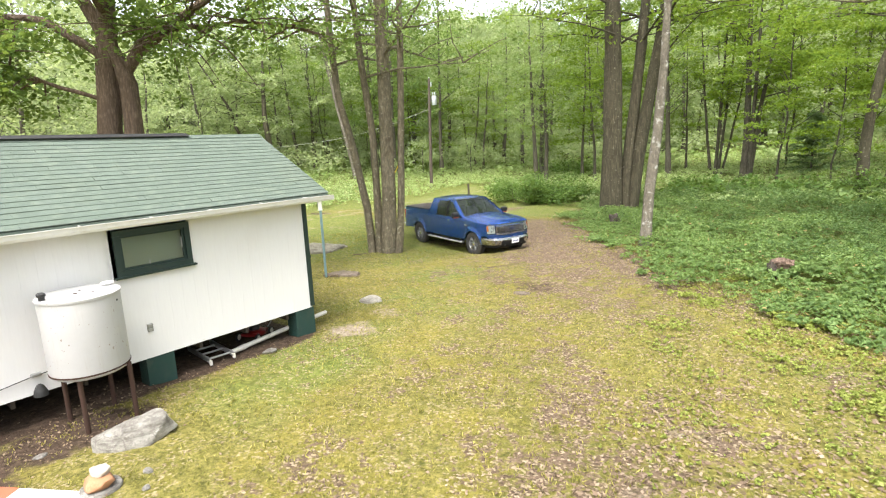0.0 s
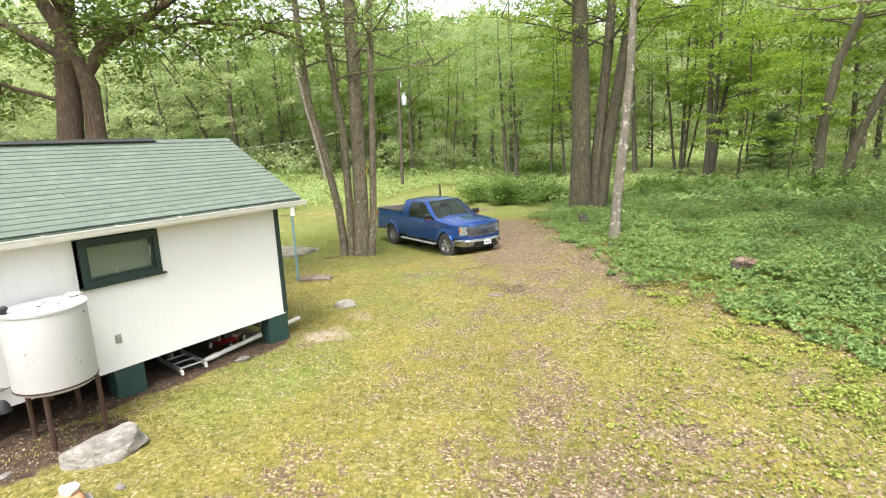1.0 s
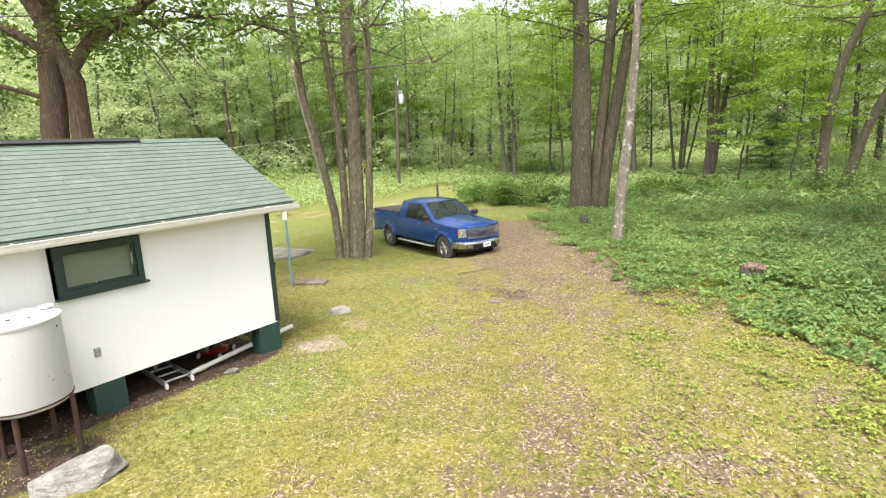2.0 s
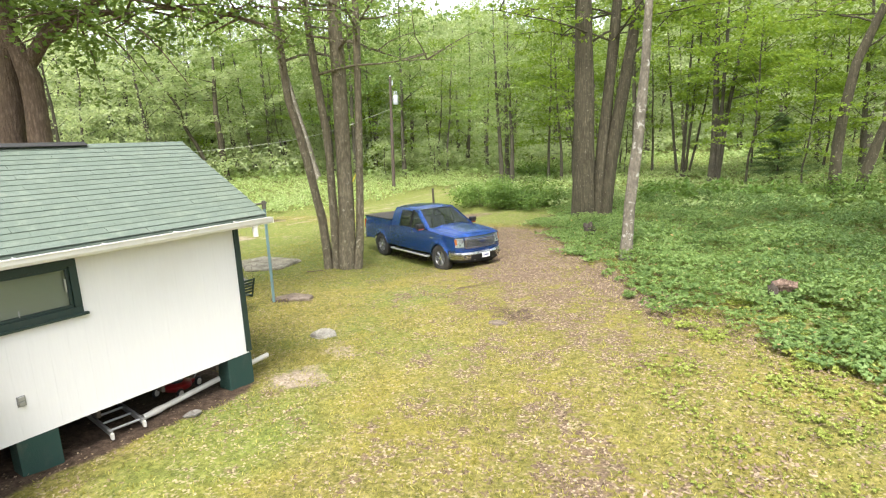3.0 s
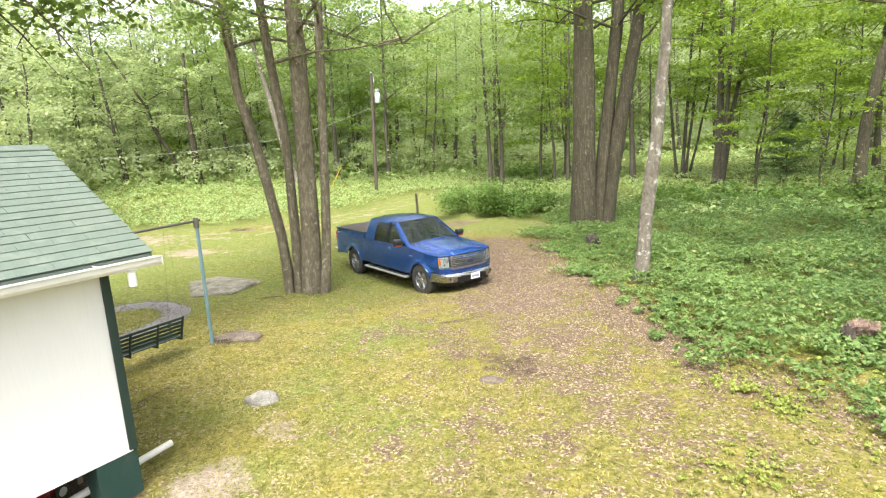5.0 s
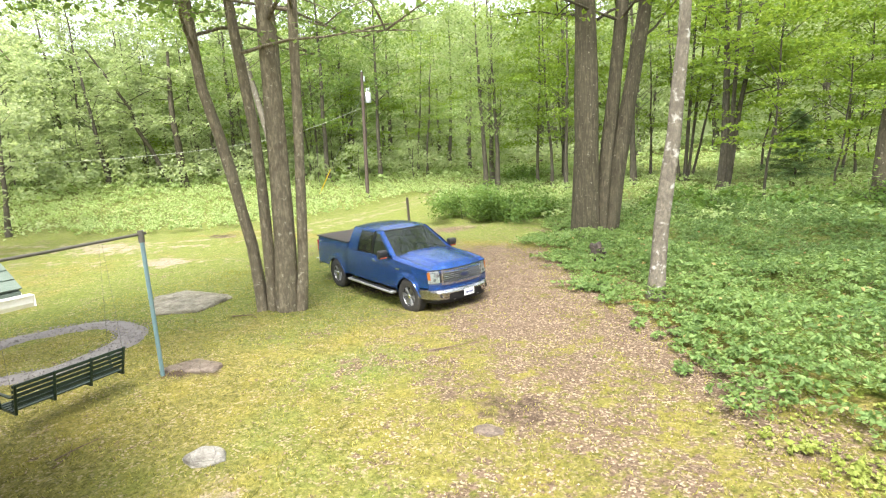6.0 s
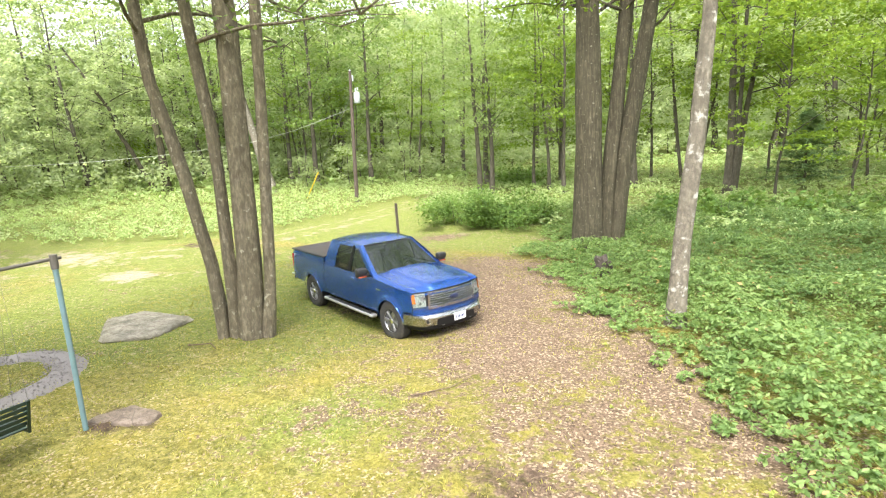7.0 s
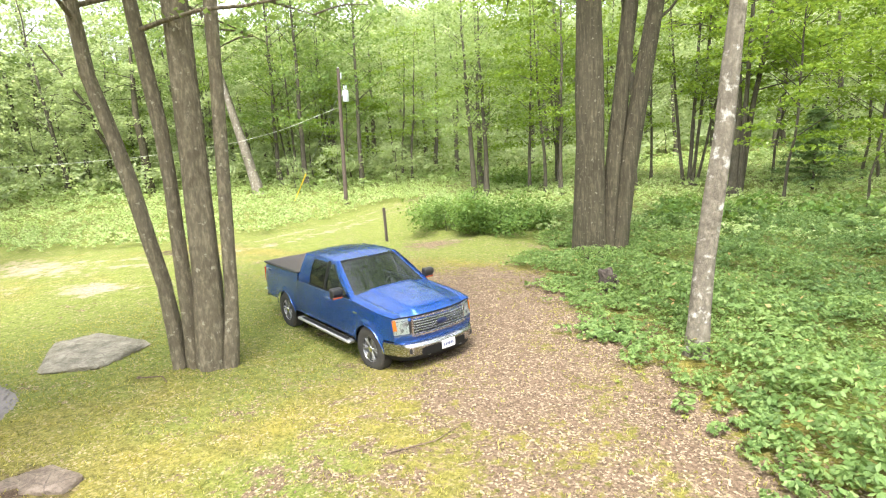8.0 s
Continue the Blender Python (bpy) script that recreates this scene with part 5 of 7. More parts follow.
    part("outlet", lathe([(0.04, -0.16), (0.04, -0.02), (0.05, 0.0)], 16, m=Matrix.Translation((-8.05, 6.62, 2.79))), M_WHITE, gutter)
    for k in range(9):
        part("gutter_strap", box(0.12, 0.02, 0.006, (-8.04, Y0 + 0.3 + k * 0.9, 2.9), 0.002), M_WHITE, gutter)
    # piers of stacked block
    for y in (6.34, 3.6, 0.8):
        pr = None
        for x in (WX - 0.16, -11.8):
            z0 = float(height(x, y)) - 0.12
            p1 = part("pier", box(0.3, 0.43, ZB - z0 - 0.005, (x, y, (ZB + z0) / 2), 0.015), M_PIER, h, "dark green painted block pier")
            part("cap_board", box(0.24, 0.36, 0.02, (x, y, ZB - 0.012), 0.003), M_WHITE, h)
    part("outlet_cover", box(0.02, 0.085, 0.125, (WX + 0.002, 3.51, 1.2), 0.006), M_GREYMETAL, h, "grey weatherproof socket")
    for dz in (0.03, -0.03):
        part("socket_lid", box(0.015, 0.06, 0.05, (WX + 0.014, 3.51, 1.2 + dz), 0.005), M_ALU, h)
    part("cable", pipe_bm([(WX + 0.012, 1.0, 0.95), (WX + 0.02, 1.6, 0.93), (WX + 0.025, 2.0, 0.99), (WX + 0.03, 2.18, 1.0)], 0.006, 6), M_BLACK, h, "thin black cable along the siding")
    part("cable_clamp", box(0.05, 0.12, 0.045, (WX + 0.025, 2.02, 1.0), 0.012), M_ALU, h)
    part("hanging_cup", lathe([(0.085, 0.0), (0.085, 0.012), (0.075, 0.07), (0.04, 0.14), (0.015, 0.16)], 20, m=Matrix.Translation((WX + 0.1, 2.02, 0.73))), M_BLACK, h, "black cup hanging from a wire")
    return h


def wall_with_hole():
    """The long front wall behind its siding, with the window's opening through it."""
    bm = bmesh.new()
    ys, zs = (Y0, 3.14, 4.33, Y1 - 0.1), (ZB, 2.02, 2.76, 2.95)
    for i in range(3):
        for k in range(3):
            if (i, k) != (1, 1):
                box(0.08, ys[i + 1] - ys[i], zs[k + 1] - zs[k], (WX - 0.078, (ys[i] + ys[i + 1]) / 2, (zs[k] + zs[k + 1]) / 2), 0.0, 1, bm)
    return bm


def board_mesh(w, h):
    bm = box(0.03, w, h, (0, 0, h / 2), 0.0, 1)
    me = bpy.data.meshes.new("siding_board")
    bm.to_mesh(me)

    me.materials.append(M_SIDING)
    return me


def frame_bm(y0, y1, z0, z1, w, x0, x1):
    bm = bmesh.new()
    xc, d = (x0 + x1) / 2, x1 - x0
    box(d, y1 - y0, w, (xc, (y0 + y1) / 2, z1 - w / 2), 0.006, 2, bm)
    box(d, y1 - y0, w, (xc, (y0 + y1) / 2, z0 + w / 2), 0.006, 2, bm)
    box(d - 0.004, w, z1 - z0 - 2 * w, (xc, y0 + w / 2, (z0 + z1) / 2), 0.006, 2, bm)
    box(d - 0.004, w, z1 - z0 - 2 * w, (xc, y1 - w / 2, (z0 + z1) / 2), 0.006, 2, bm)
    return bm


def beam(a, b, w, h):
    a, b = Vector(a), Vector(b)
    d = b - a
    q = d.to_track_quat("X", "Z").to_matrix()
    return box(d.length, w, h, (a + b) / 2, 0.004, 1, None, q)


def shingle_mesh(tabs, tab, ex):
    """A strip of tabs with slots between them; x along the eave, y up the slope, the butt edge proud."""
    V, F = [], []
    k, x = 0, 0.0
    while x < tabs * tab - 1e-6:
        wdt = min(tab, tabs * tab - x)
        n = len(V)
        for yy, z in ((0.0, 0.013), (ex + 0.03, 0.002)):
            for xx in (x + 0.0012, x + wdt - 0.0012):
                V += [(xx, yy, z), (xx, yy, z - 0.009)]
        F += [(n, n + 2, n + 6, n + 4), (n + 1, n + 5, n + 7, n + 3), (n, n + 1, n + 3, n + 2), (n + 4, n + 6, n + 7, n + 5), (n, n + 4, n + 5, n + 1), (n + 2, n + 3, n + 7, n + 6)]
        x += wdt
    return mesh_of("shingle", V, F, M_SHINGLE)


cabin()

# ---- the pickup truck ----
def paint_material():
    m, nt, b = material("metallic_blue_paint")
    p = object_pos(nt)
    flake = noise_tex(nt, p, 900, 1)
    col = mixc(nt, flake, (0.007, 0.092, 0.43), (0.024, 0.158, 0.59))
    dust = step(nt, noise_tex(nt, p, 3.5, 6, 0.7), 0.52, 0.8)
    col = mixc(nt, mathn(nt, "MULTIPLY", dust, 0.12), col, (0.25, 0.24, 0.2))
    nt.links.new(col, b.inputs["Base Color"])
    b.inputs["Metallic"].default_value = 0.6
    b.inputs["Roughness"].default_value = 0.26
    b.inputs["Coat Weight"].default_value = 1.0
    b.inputs["Coat Roughness"].default_value = 0.02
    b.inputs["Coat IOR"].default_value = 1.9
    return m


def car_glass(name, tint, see=0.3):
    """Dark tinted glazing: a smooth clear sheet that passes a little light."""
    m, nt, b = material(name)
    b.inputs["Base Color"].default_value = c4(tint)
    b.inputs["Roughness"].default_value = 0.0
    b.inputs["IOR"].default_value = 2.1
    clear = add(nt, "BsdfTransparent", {"Color": (0.55, 0.62, 0.57, 1)})
    mix = add(nt, "MixShader", {0: see, 1: b.outputs[0], 2: clear.outputs[0]})
    nt.links.new(mix.outputs[0], nt.nodes["Material Output"].inputs[0])
    return m


M_BLUE = paint_material()
M_CHROME = simple("chrome", (0.80, 0.80, 0.81), 0.17, 1.0, var=0.05, bumpy=0.02)
M_RIM = simple("machined_alloy", (0.31, 0.31, 0.32), 0.3, 0.9, var=0.08, bumpy=0.05)
M_TYRE = simple("tyre_rubber", (0.022, 0.021, 0.02), 0.85, var=0.3, bumpy=0.4, dirt=((0.10, 0.085, 0.06), 0.5))
M_TRUCKBLACK = simple("black_plastic", (0.014, 0.014, 0.015), 0.5, var=0.2)
M_TONNEAU = simple("grey_brown_vinyl_cover", (0.19, 0.165, 0.15), 0.7, var=0.12, scale=5, bumpy=0.3)
M_SEAT = simple("grey_seat_cloth", (0.05, 0.05, 0.05), 0.95, var=0.2, bumpy=0.5)
M_CARGLASS = car_glass("tinted_car_glass", (0.020, 0.026, 0.022))
M_PRIVACY = car_glass("dark_privacy_glass", (0.012, 0.014, 0.014))
M_LENS = car_glass("clear_lamp_lens", (0.5, 0.5, 0.5), 0.88)
M_LAMP = simple("bright_lamp_reflector", (0.85, 0.85, 0.85), 0.3, 0.35, var=0.22, scale=22, bumpy=0.25)
M_STEP = simple("dull_running_board_metal", (0.50, 0.50, 0.49), 0.38, 0.8, var=0.15, bumpy=0.2)
M_INDICATOR = simple("dark_red_amber_lens", (0.26, 0.05, 0.02), 0.25, var=0.15, coat=0.4, bumpy=0.0)
M_AMBER = simple("amber_lens", (0.55, 0.17, 0.02), 0.15, var=0.1, coat=0.6, bumpy=0.0)
M_TAILRED = simple("red_lens", (0.35, 0.012, 0.012), 0.15, var=0.1, coat=0.6, bumpy=0.0)
M_PLATE = simple("white_plate", (0.72, 0.72, 0.72), 0.45, var=0.06)
M_BADGE = simple("dark_blue_badge", (0.006, 0.012, 0.05), 0.3)
M_BAR = simple("dark_blue_print", (0.05, 0.06, 0.16), 0.5)

FA, RA, WR = 0.0, -3.68, 0.435          # axles along x, wheel radius


def surf(fn, us, vs, thick=0.015, flip=False):
    """A sheet over two lists of parameters, given a thickness."""
    bm = bmesh.new()
    g = [[bm.verts.new(fn(u, v)) for v in vs] for u in us]
    for i in range(len(us) - 1):
        for j in range(len(vs) - 1):
            q = (g[i][j], g[i + 1][j], g[i + 1][j + 1], g[i][j + 1])
            bm.faces.new(q[::-1] if flip else q)
    if thick:
        bmesh.ops.solidify(bm, geom=bm.faces[:], thickness=thick)
    return bm


def lin(a, b, n):
    return [a + (b - a) * i / (n - 1) for i in range(n)]


def side_y(x, z):
    """Half width of the lower body."""
    y = 0.985 - 0.10 * max(0.0, (0.75 - z) / 0.3) ** 2 * 0.5 - 0.22 * max(0.0, z - 1.05) ** 2 / 0.16 * 0.3
    y += 0.012 * math.exp(-((z - 0.95) / 0.04) ** 2)
    if x > 0.2:
        y -= 0.16 * ((x - 0.2) / 0.7) ** 2
    if x < -4.6:
        y -= 0.05 * ((-4.6 - x) / 0.36) ** 2
    for ax in (FA, RA):
        d = math.hypot(x - ax, z - 0.43)
        y += 0.035 * math.exp(-((d - 0.50) / 0.06) ** 2)
    return y


def lower_edge(x):
    z = 0.53
    if x > 0.45:
        z = 0.74
    if x < RA - 0.4:
        z = 0.62
    for ax in (FA, RA):
        if abs(x - ax) < 0.475:
            z = max(z if abs(x - ax) < 0.46 and x < 0.45 else 0, 0.43 + math.sqrt(max(0, 0.475 ** 2 - (x - ax) ** 2)))
    return z


def belt(x):
    if x > -0.62:
        return 1.26 - 0.11 * max(0, (x + 0.62) / 1.5) ** 1.3
    if x > -2.99:
        return 1.275
    return 1.415


def side_panel(x0, x1, sgn, n=28, m=12):
    us, vs = lin(x0, x1, n), lin(0, 1, m)

    def fn(u, v):
        zb, zt = lower_edge(u), belt(u)
        z = zb + (zt - zb) * v
        return (u, sgn * side_y(u, z), z)
    return surf(fn, us, vs, 0.02, sgn > 0)


def green_xz(s):
    """Front and rear edges of the cab's glasshouse at the height share s."""
    return -0.60 - 0.90 * s ** 0.95, -2.96 + 0.10 * s


def green_pt(x, s, sgn, inset=0.0):
    bow = 0.03 * math.sin(math.pi * s)
    y = 0.945 - 0.215 * s + bow - inset
    z = 1.265 + 0.60 * s + 0.02 * math.sin(math.pi * min(1, max(0, (x + 2.96) / 1.6))) * s
    return (x, sgn * y, z)


def green_strip(fa, fb, s0, s1, sgn, inset, thick, n=8, m=8):
    def fn(u, v):
        s = s0 + (s1 - s0) * v
        a, b = fa(s), fb(s)
        return green_pt(a + (b - a) * u, s, sgn, inset)
    return surf(fn, lin(0, 1, n), lin(0, 1, m), thick, sgn > 0)


def front_x(y):
    return 0.95 - 0.24 * (abs(y) / 0.95) ** 2.6


def wheel(truck, x, sgn):
    w = thing("wheel", "", "")
    w.parent = truck
    w.matrix_basis = Matrix.Translation((x, sgn * 0.86, WR)) @ Matrix.Rotation(sgn * radians(-90), 4, "X")
    if x == FA:
        w.matrix_basis = Matrix.Translation((x, sgn * 0.86, WR)) @ Matrix.Rotation(radians(2), 4, "Z") @ Matrix.Rotation(sgn * radians(-90), 4, "X")
    prof = [(0.245, -0.115), (0.30, -0.125), (0.385, -0.128), (0.41, -0.11), (WR, -0.08), (WR, 0.08), (0.41, 0.11), (0.385, 0.128), (0.30, 0.125), (0.245, 0.115), (0.225, 0.08), (0.225, -0.08)]
    t = part("tyre", lathe(prof + [prof[0]], 44, cap=False), M_TYRE, w, "dusty black tyre", True)
    tread = bmesh.new()
    for k in range(44):
        a = 2 * math.pi * (k + 0.5) / 44
        for zz in (-0.075, 0.075):
            box(0.012, 0.034, 0.05, (math.cos(a) * (WR - 0.001), math.sin(a) * (WR - 0.001), zz), 0.0, 1, tread, Matrix.Rotation(a, 3, "Z"))
    tagged(part("tread", tread, M_TYRE, w), kind="stuff")
    part("barrel", lathe([(0.235, -0.1), (0.225, -0.02), (0.228, 0.07), (0.25, 0.112), (0.243, 0.112), (0.215, 0.06), (0.215, -0.1)], 40, cap=False), M_RIM, w, "alloy rim", True)
    part("brake_disc", lathe([(0.17, -0.01), (0.17, 0.01)], 28), M_GREYMETAL, w)
    part("rim_backing", lathe([(0.22, -0.03), (0.22, -0.02)], 28), M_TRUCKBLACK, w)
    for k in range(6):
        a = 2 * math.pi * k / 6
        sp = bmesh.new()
        for off in (-0.14, 0.14):
            p0 = Vector((0.05 * math.cos(a), 0.05 * math.sin(a), 0.085))
            p1 = Vector((0.232 * math.cos(a + off), 0.232 * math.sin(a + off), 0.1))
            d = p1 - p0
            box(d.length, 0.034, 0.025, (p0 + p1) / 2, 0.008, 1, sp, d.to_track_quat("X", "Z").to_matrix())
        part("spoke", sp, M_RIM, w)
    part("hub_cap", lathe([(0.06, 0.07), (0.06, 0.105), (0.045, 0.115), (0.0001, 0.118)], 20), M_CHROME, w, "chrome hub cap", True)


def pickup(m):
    T = thing("pickup_truck", "metallic blue extended-cab pickup truck with chrome grille parked on grass", "truck", m)
    for sgn in (-1, 1):
        part("front_fender", side_panel(0.72, -0.564, sgn, 44), M_BLUE, T, smooth=True)
        d = part("front_door", side_panel(-0.566, -1.68, sgn, 18), M_BLUE, T, smooth=True)
        part("door_handle", box(0.2, 0.035, 0.035, (-1.5, sgn * 0.995, 1.14), 0.012), M_BLUE, d)
        part("handle_cup", box(0.17, 0.012, 0.06, (-1.5, sgn * 0.98, 1.135), 0.005), M_CHROME, d)
        d = part("rear_door", side_panel(-1.682, -2.376, sgn, 12), M_BLUE, T, smooth=True)
        part("cab_corner", side_panel(-2.378, -2.985, sgn, 10), M_BLUE, T, smooth=True)
        part("bed_side", side_panel(-3.0, -4.95, sgn, 48), M_BLUE, T, smooth=True)
        # Dark panel added behind the doors to stop light passing through
        part("inner_panel", box(2.38, 0.03, 0.66, (-1.77, sgn * 0.9, 0.9), 0.005), M_TRUCKBLACK, T)
        part("body_crease", box(1.75, 0.012, 0.02, (-1.5, sgn * 0.972, 0.70), 0.005), M_BLUE, T)
        part("bed_rail", box(1.93, 0.07, 0.03, (-3.98, sgn * 0.915, 1.425), 0.012), M_TRUCKBLACK, T)
        # glasshouse
        fx, rx = (lambda s: green_xz(s)[0]), (lambda s: green_xz(s)[1])
        part("pillar", green_strip(lambda s: fx(s) + 0.035, lambda s: fx(s) - 0.085, 0, 1, sgn, 0.0, 0.03), M_BLUE, T, smooth=True)
        part("pillar", green_strip(lambda s: -1.64 - 0.02 * s, lambda s: -1.74 - 0.02 * s, 0, 0.95, sgn, -0.002, 0.03), M_TRUCKBLACK, T, smooth=True)
        part("pillar", green_strip(lambda s: -2.42 + 0.02 * s, rx, 0, 1, sgn, 0.0, 0.03), M_BLUE, T, smooth=True)
        part("roof_rail", green_strip(lambda s: fx(s) - 0.08, lambda s: -2.44, 0.88, 1.0, sgn, 0.0, 0.03, 16, 4), M_BLUE, T, smooth=True)
        part("belt_strip", green_strip(lambda s: -0.66, lambda s: -2.44, -0.02, 0.045, sgn, -0.004, 0.02, 16, 3), M_TRUCKBLACK, T, smooth=True)
        g = part("side_window", green_strip(lambda s: fx(s) - 0.08, lambda s: -1.645 - 0.02 * s, 0.03, 0.89, sgn, 0.014, 0.005), M_CARGLASS, T, smooth=True)
        g.visible_shadow = False
        g = part("rear_side_window", green_strip(lambda s: -1.735 - 0.02 * s, lambda s: -2.43 + 0.02 * s, 0.03, 0.89, sgn, 0.014, 0.005), M_PRIVACY, T, smooth=True)
        g.visible_shadow = False
        # mirror
        mir = part("mirror", box(0.12, 0.25, 0.21, (-0.86, sgn * 1.12, 1.385), 0.045, 3), M_TRUCKBLACK, T, "black door mirror", True)
        part("mirror_cap", box(0.09, 0.245, 0.13, (-0.81, sgn * 1.12, 1.415), 0.04, 3), M_TRUCKBLACK, mir, smooth=True)
        part("mirror_glass", box(0.01, 0.19, 0.16, (-0.918, sgn * 1.12, 1.38), 0.004), M_CHROME, mir)
        part("mirror_arm", box(0.07, 0.12, 0.05, (-0.86, sgn * 0.99, 1.31), 0.015), M_TRUCKBLACK, mir)
        part("turn_lamp", box(0.05, 0.2, 0.035, (-0.81, sgn * 1.12, 1.30), 0.012), M_INDICATOR, mir)
        # step bar
        sb = part("running_board", box(2.3, 0.15, 0.06, (-1.76, sgn * 1.0, 0.425), 0.025, 3), M_STEP, T, "flat dull metal running board", True)
        part("tread_strip", box(2.0, 0.085, 0.008, (-1.74, sgn * 1.0, 0.4575), 0.003), M_TRUCKBLACK, sb)
        for x in (-0.95, -1.76, -2.6):
            part("board_bracket", box(0.06, 0.28, 0.04, (x, sgn * 0.86, 0.44), 0.01), M_TRUCKBLACK, sb)
        # head lamp: housing, lens, amber corner
        hl = part("headlamp", surf(lambda u, v: (front_x(u) - 0.01 - 0.05 * v, sgn * u, 0.83 + 0.30 * v), lin(0.635, 0.89, 12), lin(0, 1, 6), 0.03, sgn < 0), M_LAMP, T, "clear head lamp with bright reflector", True)
        for yy, zz, rr in ((0.70, 1.03, 0.055), (0.76, 0.93, 0.035)):
            part("bulb_reflector", lathe([(rr, 0.0), (rr, 0.012), (rr * 0.75, 0.008), (rr * 0.3, 0.0)], 20, m=Matrix.Translation((front_x(yy) - 0.02, sgn * yy, zz)) @ Matrix.Rotation(radians(90), 4, "Y")), M_GREYMETAL, hl)
        le = part("lamp_lens", surf(lambda u, v: (front_x(u) + 0.008 - 0.05 * v, sgn * u, 0.825 + 0.31 * v), lin(0.63, 0.895, 12), lin(0, 1, 6), 0.006, sgn < 0), M_LENS, hl, smooth=True)
        le.visible_shadow = False
        part("corner_lamp", surf(lambda u, v: (front_x(u) + 0.014 - 0.05 * v, sgn * u, 0.86 + 0.26 * v), lin(0.845, 0.905, 6), lin(0.3, 1, 5), 0.012, sgn < 0), M_AMBER, hl, "amber corner lamp", True)
        # fog lamp
        fg = part("fog_lamp", lathe([(0.065, -0.02), (0.07, 0.01), (0.055, 0.012), (0.05, 0.0)], 22, m=Matrix.Translation((front_x(0.68) + 0.105, sgn * 0.68, 0.575)) @ Matrix.Rotation(radians(90), 4, "Y") @ Matrix.Rotation(sgn * radians(-18), 4, "X")), M_CHROME, T, smooth=True)
        part("fog_hole", lathe([(0.052, 0.0), (0.052, 0.014)], 20, m=Matrix.Translation((front_x(0.68) + 0.1, sgn * 0.68, 0.575)) @ Matrix.Rotation(radians(90), 4, "Y")), M_TRUCKBLACK, fg)
        part("tail_lamp", box(0.09, 0.05, 0.36, (-4.92, sgn * 0.925, 1.12), 0.015), M_TAILRED, T)
        # wheel arches
        for ax in (FA, RA):
            arch = surf(lambda a, yy: (ax + 0.475 * math.cos(a), sgn * yy, 0.43 + 0.475 * math.sin(a)), lin(-0.1, math.pi + 0.1, 20), [0.60, 0.96], 0.01)
            part("wheel_well", arch, M_TRUCKBLACK, T)
            part("arch_lip", pipe_bm([(ax + 0.478 * math.cos(a), sgn * (side_y(ax + 0.478 * math.cos(a), 0.43 + 0.478 * math.sin(a)) + 0.004), 0.43 + 0.478 * math.sin(a)) for a in lin(0.12, math.pi - 0.12, 24)], 0.006, 8), M_BLUE, T, smooth=True)
            wheel(T, ax, sgn)
        part("fender_badge", box(0.16, 0.006, 0.035, (-0.42, sgn * 0.985, 1.06), 0.003), M_CHROME, T)
        part("bed_badge", box(0.34, 0.006, 0.06, (-4.62, sgn * 0.955, 1.28), 0.002), M_GREYMETAL, T)
        # Black strip in the cab-to-bed gap, the gap's shade put into colour
        part("rail_edge", box(0.05, 0.02, 0.7, (-2.99, sgn * 0.95, 0.9), 0.004), M_TRUCKBLACK, T)
        part("wiper", beam((-0.50, sgn * 0.06, 1.315), (-0.70, sgn * 0.68, 1.345), 0.02, 0.015), M_TRUCKBLACK, T)

    # hood with its raised middle, and the rolled tops of the fenders beside it
    def hood_half(x):
        return 0.79 - 0.13 * max(0, (x - 0.15) / 0.75) ** 2

    def hood_edge(x):
        return 1.287 - 0.137 * max(0, (x + 0.62) / 1.5) ** 1.05

    def hood(u, v):
        z = hood_edge(v) + 0.04 + 0.045 * (1 - abs(u) ** 2.5) + 0.024 * smoothstep(0.68 - abs(u), 0, 0.1) - 0.13 * max(0, (v - 0.62) / 0.25) ** 2.2
        return (v - 0.10 * (abs(u) ** 2.4) * max(0, v), u * hood_half(v), z)
    part("hood", surf(hood, lin(-1, 1, 49), lin(-0.62, 0.88, 30), 0.02), M_BLUE, T, "blue hood with a raised middle", True)
    for sgn in (-1, 1):
        def fender_top(x, w):
            y0, y1 = side_y(x, belt(x)), hood_half(min(0.8, x * 1.1 if x > 0 else x)) + 0.005
            z0, z1 = belt(x), hood_edge(min(0.8, x * 1.1 if x > 0 else x)) + 0.04 - 0.13 * max(0, (x - 0.57) / 0.25) ** 2.2
            return (x, sgn * (y0 + (y1 - y0) * w), z0 + (z1 - z0) * w + 0.025 * math.sin(math.pi * min(1, 0.1 + 0.9 * w)))
        part("fender_top", surf(fender_top, lin(-0.62, 0.76, 26), lin(0, 1, 8), 0.018, sgn < 0), M_BLUE, T, smooth=True)
    part("cowl", surf(lambda u, v: (-0.56 - 0.16 * v + 0.10 * (1 - u * u), 0.9 * u, 1.285 + 0.02 * v), lin(-1, 1, 21), lin(0, 1, 3), 0.02), M_TRUCKBLACK, T)

    def screen(u, v, off=0.0):
        x0, _ = green_xz(max(0.0, v))
        y = u * (0.945 - 0.215 * v - 0.03)
        return (x0 + (0.15 - 0.07 * v) * (1 - u * u) + off, y, 1.275 + 0.595 * v + 0.02 * (1 - u * u) * v)
    ws = part("windscreen", surf(lambda u, v: screen(u, v), lin(-0.93, 0.93, 25), lin(0.0, 0.95, 12), 0.006), M_CARGLASS, T, "windscreen of dark tinted glass", True)
    ws.visible_shadow = False
    for sgn in (-1, 1):
        part("pillar", surf(lambda u, v: screen(sgn * (0.925 + 0.11 * u), v, 0.014 - 0.03 * u * u), lin(0, 1, 5), lin(-0.03, 0.99, 10), 0.02), M_BLUE, T, smooth=True)
